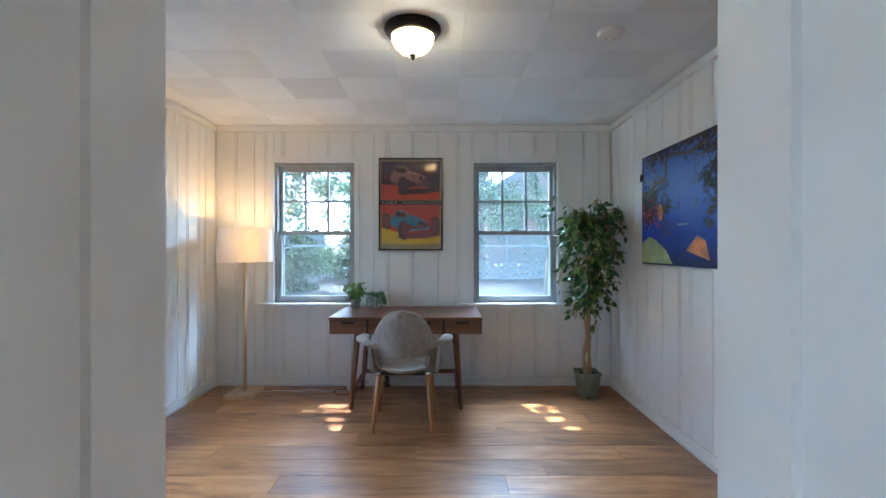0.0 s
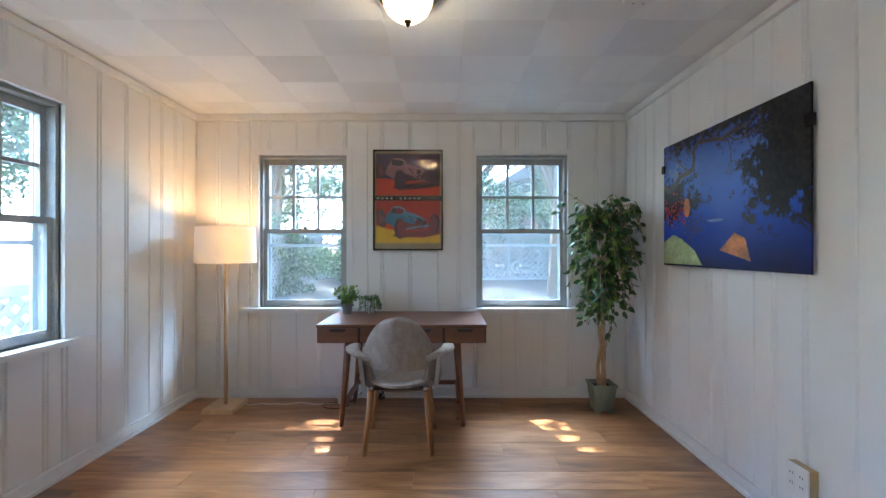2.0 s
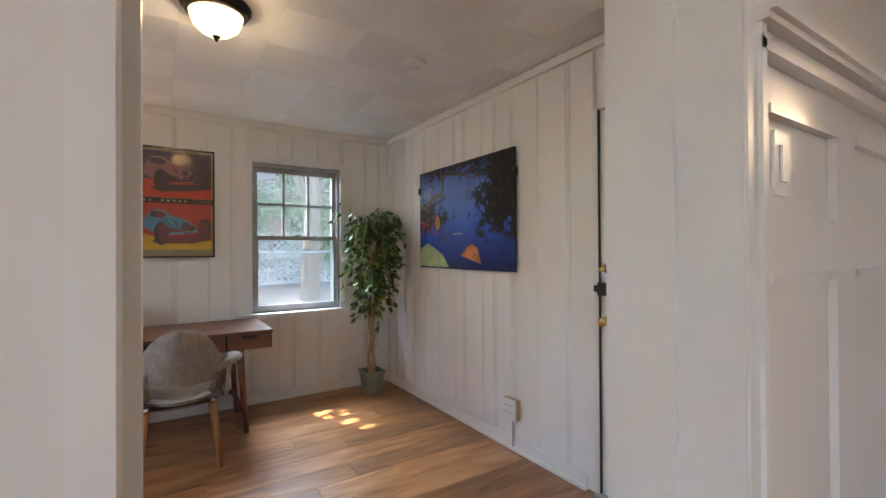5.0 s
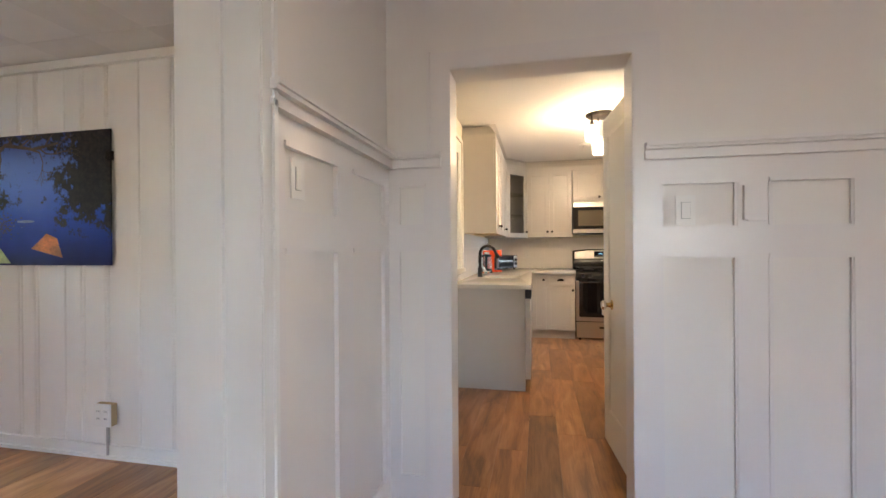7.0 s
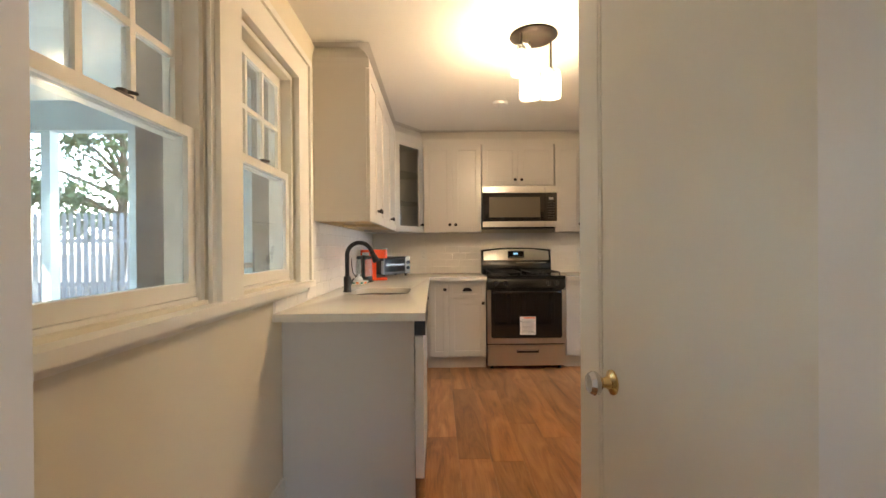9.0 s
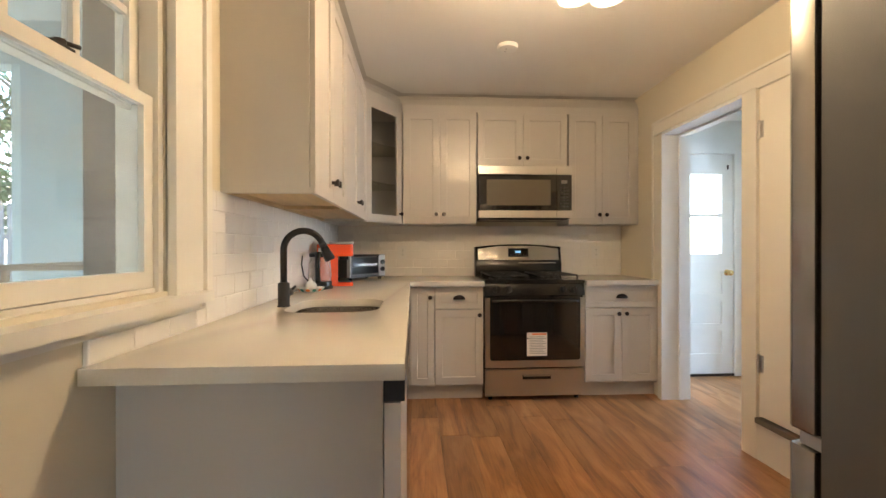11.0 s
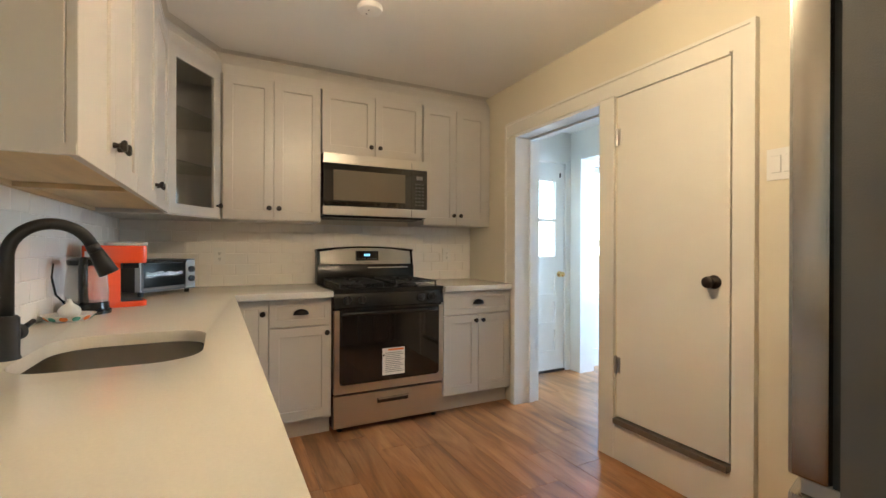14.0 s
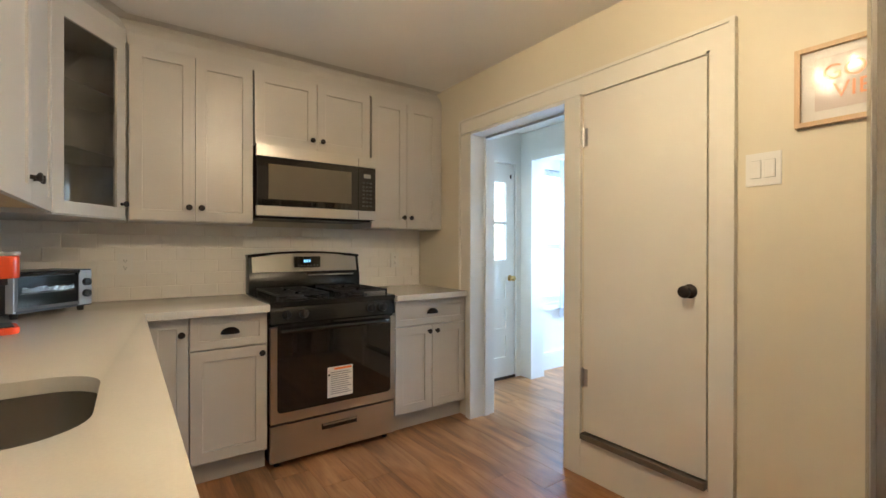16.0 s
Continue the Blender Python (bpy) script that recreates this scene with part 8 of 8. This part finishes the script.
# neighbour's house, past the trees
nh = thing("house", "brick house with grey roof beyond the garden", "house", (7, 30, gz(7, 30)))
part("wall", boxes((3.0, 11.0, 29, 36, 0.2, 4.9)), M["brick"], nh)
rf = bmesh.new()
prism(rf, [(2.6, 4.9), (11.4, 4.9), (7.0, 7.6)], 28.6, 36.4, "y")
part("roof", rf, mat("grey_shingle_roof", (0.16, 0.15, 0.15), 0.9, var=0.2), nh)
for x in (4.2, 6.5, 8.8):
    wd_ = part("window", boxes((x, x + 0.9, 28.95, 29.0, 1.9, 3.4)), M["trim"], nh)
    part("pane", boxes((x + 0.08, x + 0.82, 28.94, 28.95, 1.98, 3.32)), M["black_glass"], wd_)

# glazed sunroom beside the kitchen
SR = (1.73, 4.6, 0.70, 3.4)
solid("floor_sunroom", boxes((SR[0], SR[1], SR[2], SR[3], -0.20, -0.10)), mat("pale_concrete", (0.5, 0.5, 0.48), 0.8), "pale concrete sunroom floor", "floor", "structure")
solid("ceiling_sunroom", boxes((SR[0], SR[1] + 0.1, SR[2], SR[3] + 0.1, 2.35, 2.45)), mat("pale_blue_ceiling_paint", (0.42, 0.52, 0.55), 0.6, var=0.04), "pale blue painted sunroom ceiling", "ceiling", "structure")
sw_ = thing("window_7", "tall pale blue framed sunroom sliding windows", "window", (3.0, 3.4, 0), kind="structure")
for x in (1.75, 2.62, 3.10, 3.72, 4.58):
    part("post", boxes((x - 0.05, x + 0.05, SR[3] - 0.05, SR[3] + 0.05, -0.10, 2.35)), M["sunframe"], sw_)
part("sill", boxes((SR[0], SR[1], SR[3] - 0.06, SR[3] + 0.06, -0.10, 0.10)), M["sunframe"], sw_)
part("head", boxes((SR[0], SR[1], SR[3] - 0.06, SR[3] + 0.06, 2.10, 2.35)), M["sunframe"], sw_)
wall("wall_sunroom_end", "x", SR[1], SR[1] + 0.1, SR[2], SR[3] + 0.06, -0.10, 2.40, [(1.93, 3.3, 0.05, 2.12)], M["sunroom"], "pale blue sunroom end wall with a glazed opening")
for y in (1.95, 2.19, 2.86, 3.27):
    part("post", boxes((SR[1] + 0.01, SR[1] + 0.09, y - 0.035, y + 0.035, 0.05, 2.12)), M["sunframe"], sw_)
orv = thing("outer_reveals", "dark grey outer reveals of the kitchen windows", "window reveal", (2.7, 0.72, 1.0), kind="structure")
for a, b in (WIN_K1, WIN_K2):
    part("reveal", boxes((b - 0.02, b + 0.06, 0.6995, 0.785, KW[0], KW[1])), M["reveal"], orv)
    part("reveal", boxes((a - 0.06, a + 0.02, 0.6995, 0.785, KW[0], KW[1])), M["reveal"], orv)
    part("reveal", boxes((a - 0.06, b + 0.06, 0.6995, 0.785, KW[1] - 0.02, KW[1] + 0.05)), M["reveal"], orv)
rt = thing("plant_stand", "brown rattan stand in the sunroom", "stand", (4.0, 1.15, -0.1))
for x in (3.8, 4.25):
    for y in (1.0, 1.3):
        lg = bmesh.new()
        rod(lg, (x, y, -0.10), (x, y, 1.08), 0.012)
        part("leg", lg, M["bamboo"], rt)
part("shelf", boxes((3.78, 4.27, 0.98, 1.32, 1.08, 1.10)), M["bamboo"], rt)


def picket_fence(x, ya, yb):
    t = thing("picket_fence", "white painted picket fence beyond the sunroom", "fence", (x, ya, GZ))
    bm = bmesh.new()
    prism(bm, [(-0.05, 0), (0.05, 0), (0.05, 2.30), (0.0, 2.38), (-0.05, 2.30)], -0.01, 0.01, "x")
    me = to_mesh("picket", bm, M["lattice"])
    y = ya
    while y < yb:
        ob = new("picket", me)
        ob.parent = t
        ob.matrix_basis = pose(0, y - ya, 0.04)
        y += 0.165
    part("rail", boxes((x + 0.01, x + 0.05, ya, yb, 0.35, 0.45)), M["lattice"], t)
    part("rail", boxes((x + 0.01, x + 0.05, ya, yb, 1.35, 1.45)), M["lattice"], t)


picket_fence(11.4, 2.5, 12.0)
# both trees are added to keep the sun off the pickets
leafy("tree", "tall tree added to shade the picket fence", "tree", (9.5, 12.6, gz(9.5, 12.6) - 0.05), 9.5, 3.6, 4.6, 60, 150, 0.24, M["foliage"], 43)
leafy("tree", "tall tree added to shade the picket fence", "tree", (13.0, 13.5, gz(13.0, 13.5) - 0.05), 9.5, 3.4, 4.6, 50, 150, 0.24, M["foliage"], 44)
leafy("shrub", "leafy green shrub over the picket fence", "shrub", (14.0, 6.0, gz(14, 6) - 0.05), 4.8, 2.2, 0, 34, 150, 0.16, M["foliage"], 41)
leafy("tree", "leafy green garden tree in sunlight", "tree", (14.5, 9.5, gz(14.5, 9.5) - 0.05), 7.0, 2.6, 1.8, 40, 160, 0.18, M["foliage"], 42)


# ---------------------------------------------------------------- pieces of floors, walls and splashback
def piece(name, me, parent, at, rz=0.0):
    ob = bpy.data.objects.new(name, me)
    scene.collection.objects.link(ob)
    ob.parent = parent
    ob.matrix_basis = pose(*at, 0, 0, rz)
    return ob


def chamfered(name, w, d, t, c, material):
    """A flat block with chamfered upper edge: w along x, d along y, its top at z = 0."""
    a, b = w / 2, d / 2
    v = [(-a, -b, -t), (a, -b, -t), (a, b, -t), (-a, b, -t), (-a, -b, -c), (a, -b, -c), (a, b, -c), (-a, b, -c), (-a + c, -b + c, 0), (a - c, -b + c, 0), (a - c, b - c, 0), (-a + c, b - c, 0)]
    f = [(0, 1, 5, 4), (1, 2, 6, 5), (2, 3, 7, 6), (3, 0, 4, 7), (4, 5, 9, 8), (5, 6, 10, 9), (6, 7, 11, 10), (7, 4, 8, 11), (8, 9, 10, 11)]
    me = bpy.data.meshes.new(name)
    me.from_pydata(v, [], f)
    me.materials.append(material)
    return me


PLANKS = {}
def plank_floor(name, x0, x1, y0, y1, label, seed):
    floor = solid(name, boxes((x0, x1, y0, y1, -0.12, -0.006)), M["subfloor"], label, "floor", "structure")
    r_ = random.Random(seed)
    width, length = 0.182, 1.22
    y = y0
    while y < y1 - 0.005:
        d = min(width, y1 - y)
        x = x0 - r_.random() * length
        while x < x1:
            a, b = max(x, x0), min(x + length, x1)
            if b - a > 0.01:
                key = (round(b - a, 3), round(d, 3))
                if key not in PLANKS:
                    PLANKS[key] = chamfered("plank", b - a - 0.0006, d - 0.0006, 0.006, 0.0010, M["plank"])
                piece("plank", PLANKS[key], floor, ((a + b) / 2, y + d / 2, 0))
            x += length
        y += width
    return floor


plank_floor("floor_office", OFF[0] - 0.01, OFF[1] + 0.01, 0.70, OFF[3] + 0.01, "brown wood-look vinyl plank floor", 1)
plank_floor("floor_front_room", -2.6, 1.50, -3.2, 0.70, "brown wood-look vinyl plank floor", 2)
plank_floor("floor_kitchen", 1.50, 6.11, -2.10, 0.57, "brown wood-look vinyl plank floor", 3)
plank_floor("floor_back_hall", 3.4, 5.98, -4.6, -2.10, "brown wood-look vinyl plank floor", 4)


def cladding(parent, axis, plane, sgn, cuts, z0, z1, holes):
    """Vertical boards with chamfered edges on a wall; sgn: the way the boards face along the axis."""
    for a, b in zip(cuts, cuts[1:]):
        marks = sorted({a, b, *(v for h in holes for v in h[:2] if a < v < b)})
        cells = []
        for u0, u1 in zip(marks, marks[1:]):
            spans, z = [], z0
            for h in sorted(h for h in holes if h[0] < (u0 + u1) / 2 < h[1]):
                if h[2] > z:
                    spans.append((z, h[2]))
                z = max(z, h[3])
            if z < z1:
                spans.append((z, z1))
            if cells and cells[-1][2] == spans:
                cells[-1] = (cells[-1][0], u1, spans)
            else:
                cells.append((u0, u1, spans))
        for u0, u1, spans in cells:
            for s0, s1 in spans:
                w, h = u1 - u0 - 0.0026, s1 - s0
                me = chamfered("board", w, h, 0.0095, min(0.006, w * 0.3), M["panel"])
                ob = piece("board", me, parent, (0, 0, 0))
                mid, zm = (u0 + u1) / 2, (s0 + s1) / 2
                if axis == "y":
                    ob.matrix_basis = Matrix.Translation((mid, plane, zm)) @ Euler((radians(90), 0, 0)).to_matrix().to_4x4()
                else:
                    ob.matrix_basis = Matrix.Translation((plane, mid, zm)) @ Euler((radians(90), 0, radians(90) * sgn)).to_matrix().to_4x4()


def groove_cuts(marks, u0, u1):
    cuts = [u0]
    for k, m in enumerate(marks):
        if u0 + 0.04 < m < u1 - 0.04:
            cuts += [m - 0.012, m + 0.012] if k % 3 != 1 else [m]
    return cuts + [u1]


BACKS = [-1.81, -1.645, -1.545, -1.384, -1.157, -0.973, -0.75, -0.565, -0.44, -0.21, 0.02, 0.196, 0.328, 0.547, 0.675, 0.90, 1.127, 1.348, 1.484]
gaps_ = [b - a for a, b in zip(BACKS, BACKS[1:])]
def run(u, u1, shift):
    out, k = [], shift
    while u < u1:
        u += gaps_[k % len(gaps_)]
        out.append(u)
        k += 1
    return out


cladding(w_back, "y", 4.116, -1, groove_cuts(BACKS, OFF[0], OFF[1]), 0.0, 2.30, [(*WIN_L, *OW), (*WIN_R, *OW)])
cladding(w_left, "x", -1.997, 1, groove_cuts(run(0.80, 4.1, 3), 0.755, 4.116), 0.0, 2.30, [(*WIN_S, *OW)])
cladding(w_right, "x", 1.591, -1, groove_cuts(run(1.72, 4.1, 7), 1.668, 4.116), 0.0, 2.30, [])


def splash(parent, axis, plane, u0, u1, z0, z1, skip, limit=None):
    me_full = chamfered("tile", 0.1495, 0.0735, 0.008, 0.0016, M["tile"])
    cache = {0.15: me_full}
    row, z = 0, z0
    while z < z1 - 0.005:
        h = min(0.0755, z1 - z)
        u = u0 - (0.076 if row % 2 else 0.0)
        while u < u1:
            a, b = max(u, u0), min(u + 0.1515, u1)
            if b - a > 0.012 and not any(s[0] < (a + b) / 2 < s[1] and s[2] < z + h / 2 < s[3] for s in skip):
                key = (round(b - a, 3), round(h, 3))
                if key not in cache:
                    cache[key] = chamfered("tile", b - a - 0.002, h - 0.002, 0.008, 0.0016, M["tile"])
                ob = piece("tile", cache[key], parent, (0, 0, 0))
                c = ((a + b) / 2, z + h / 2)
                tilt = radians(0.12 * math.sin(c[0] * 77 + z * 41))
                if axis == "y":
                    ob.matrix_basis = Matrix.Translation((c[0], plane, c[1])) @ Euler((radians(90) + tilt, 0, 0)).to_matrix().to_4x4()
                else:
                    ob.matrix_basis = Matrix.Translation((plane, c[0], c[1])) @ Euler((radians(90) + tilt, 0, radians(-90))).to_matrix().to_4x4()
            u += 0.1515
        row += 1
        z += 0.0755


gb = solid("splashback_back", boxes((6.1005, 6.109, -2.004, 0.566, 0.9068, 1.352)), M["grout"], "glossy white subway tile splashback behind the range", "splashback", "structure")
splash(gb, "x", 6.0985, -2.000, 0.552, 0.9085, 1.352, [])
gl_ = solid("splashback_window", boxes((3.668, 6.10, 0.5588, 0.569, 0.9068, 1.358), (3.150, 3.668, 0.5588, 0.569, 0.9068, 0.9645)), M["grout"], "glossy white subway tile splashback beside the window", "splashback", "structure")
splash(gl_, "y", 0.5565, 3.668, 6.094, 0.9085, 1.358, [])
splash(gl_, "y", 0.5565, 3.150, 3.668, 0.9085, 0.963, [])
gs = solid("splashback_side", boxes((5.54, 6.09, -2.0075, -2.003, 0.9068, 1.362)), M["cream"], "cream painted return beside the range counter", "splashback", "structure")
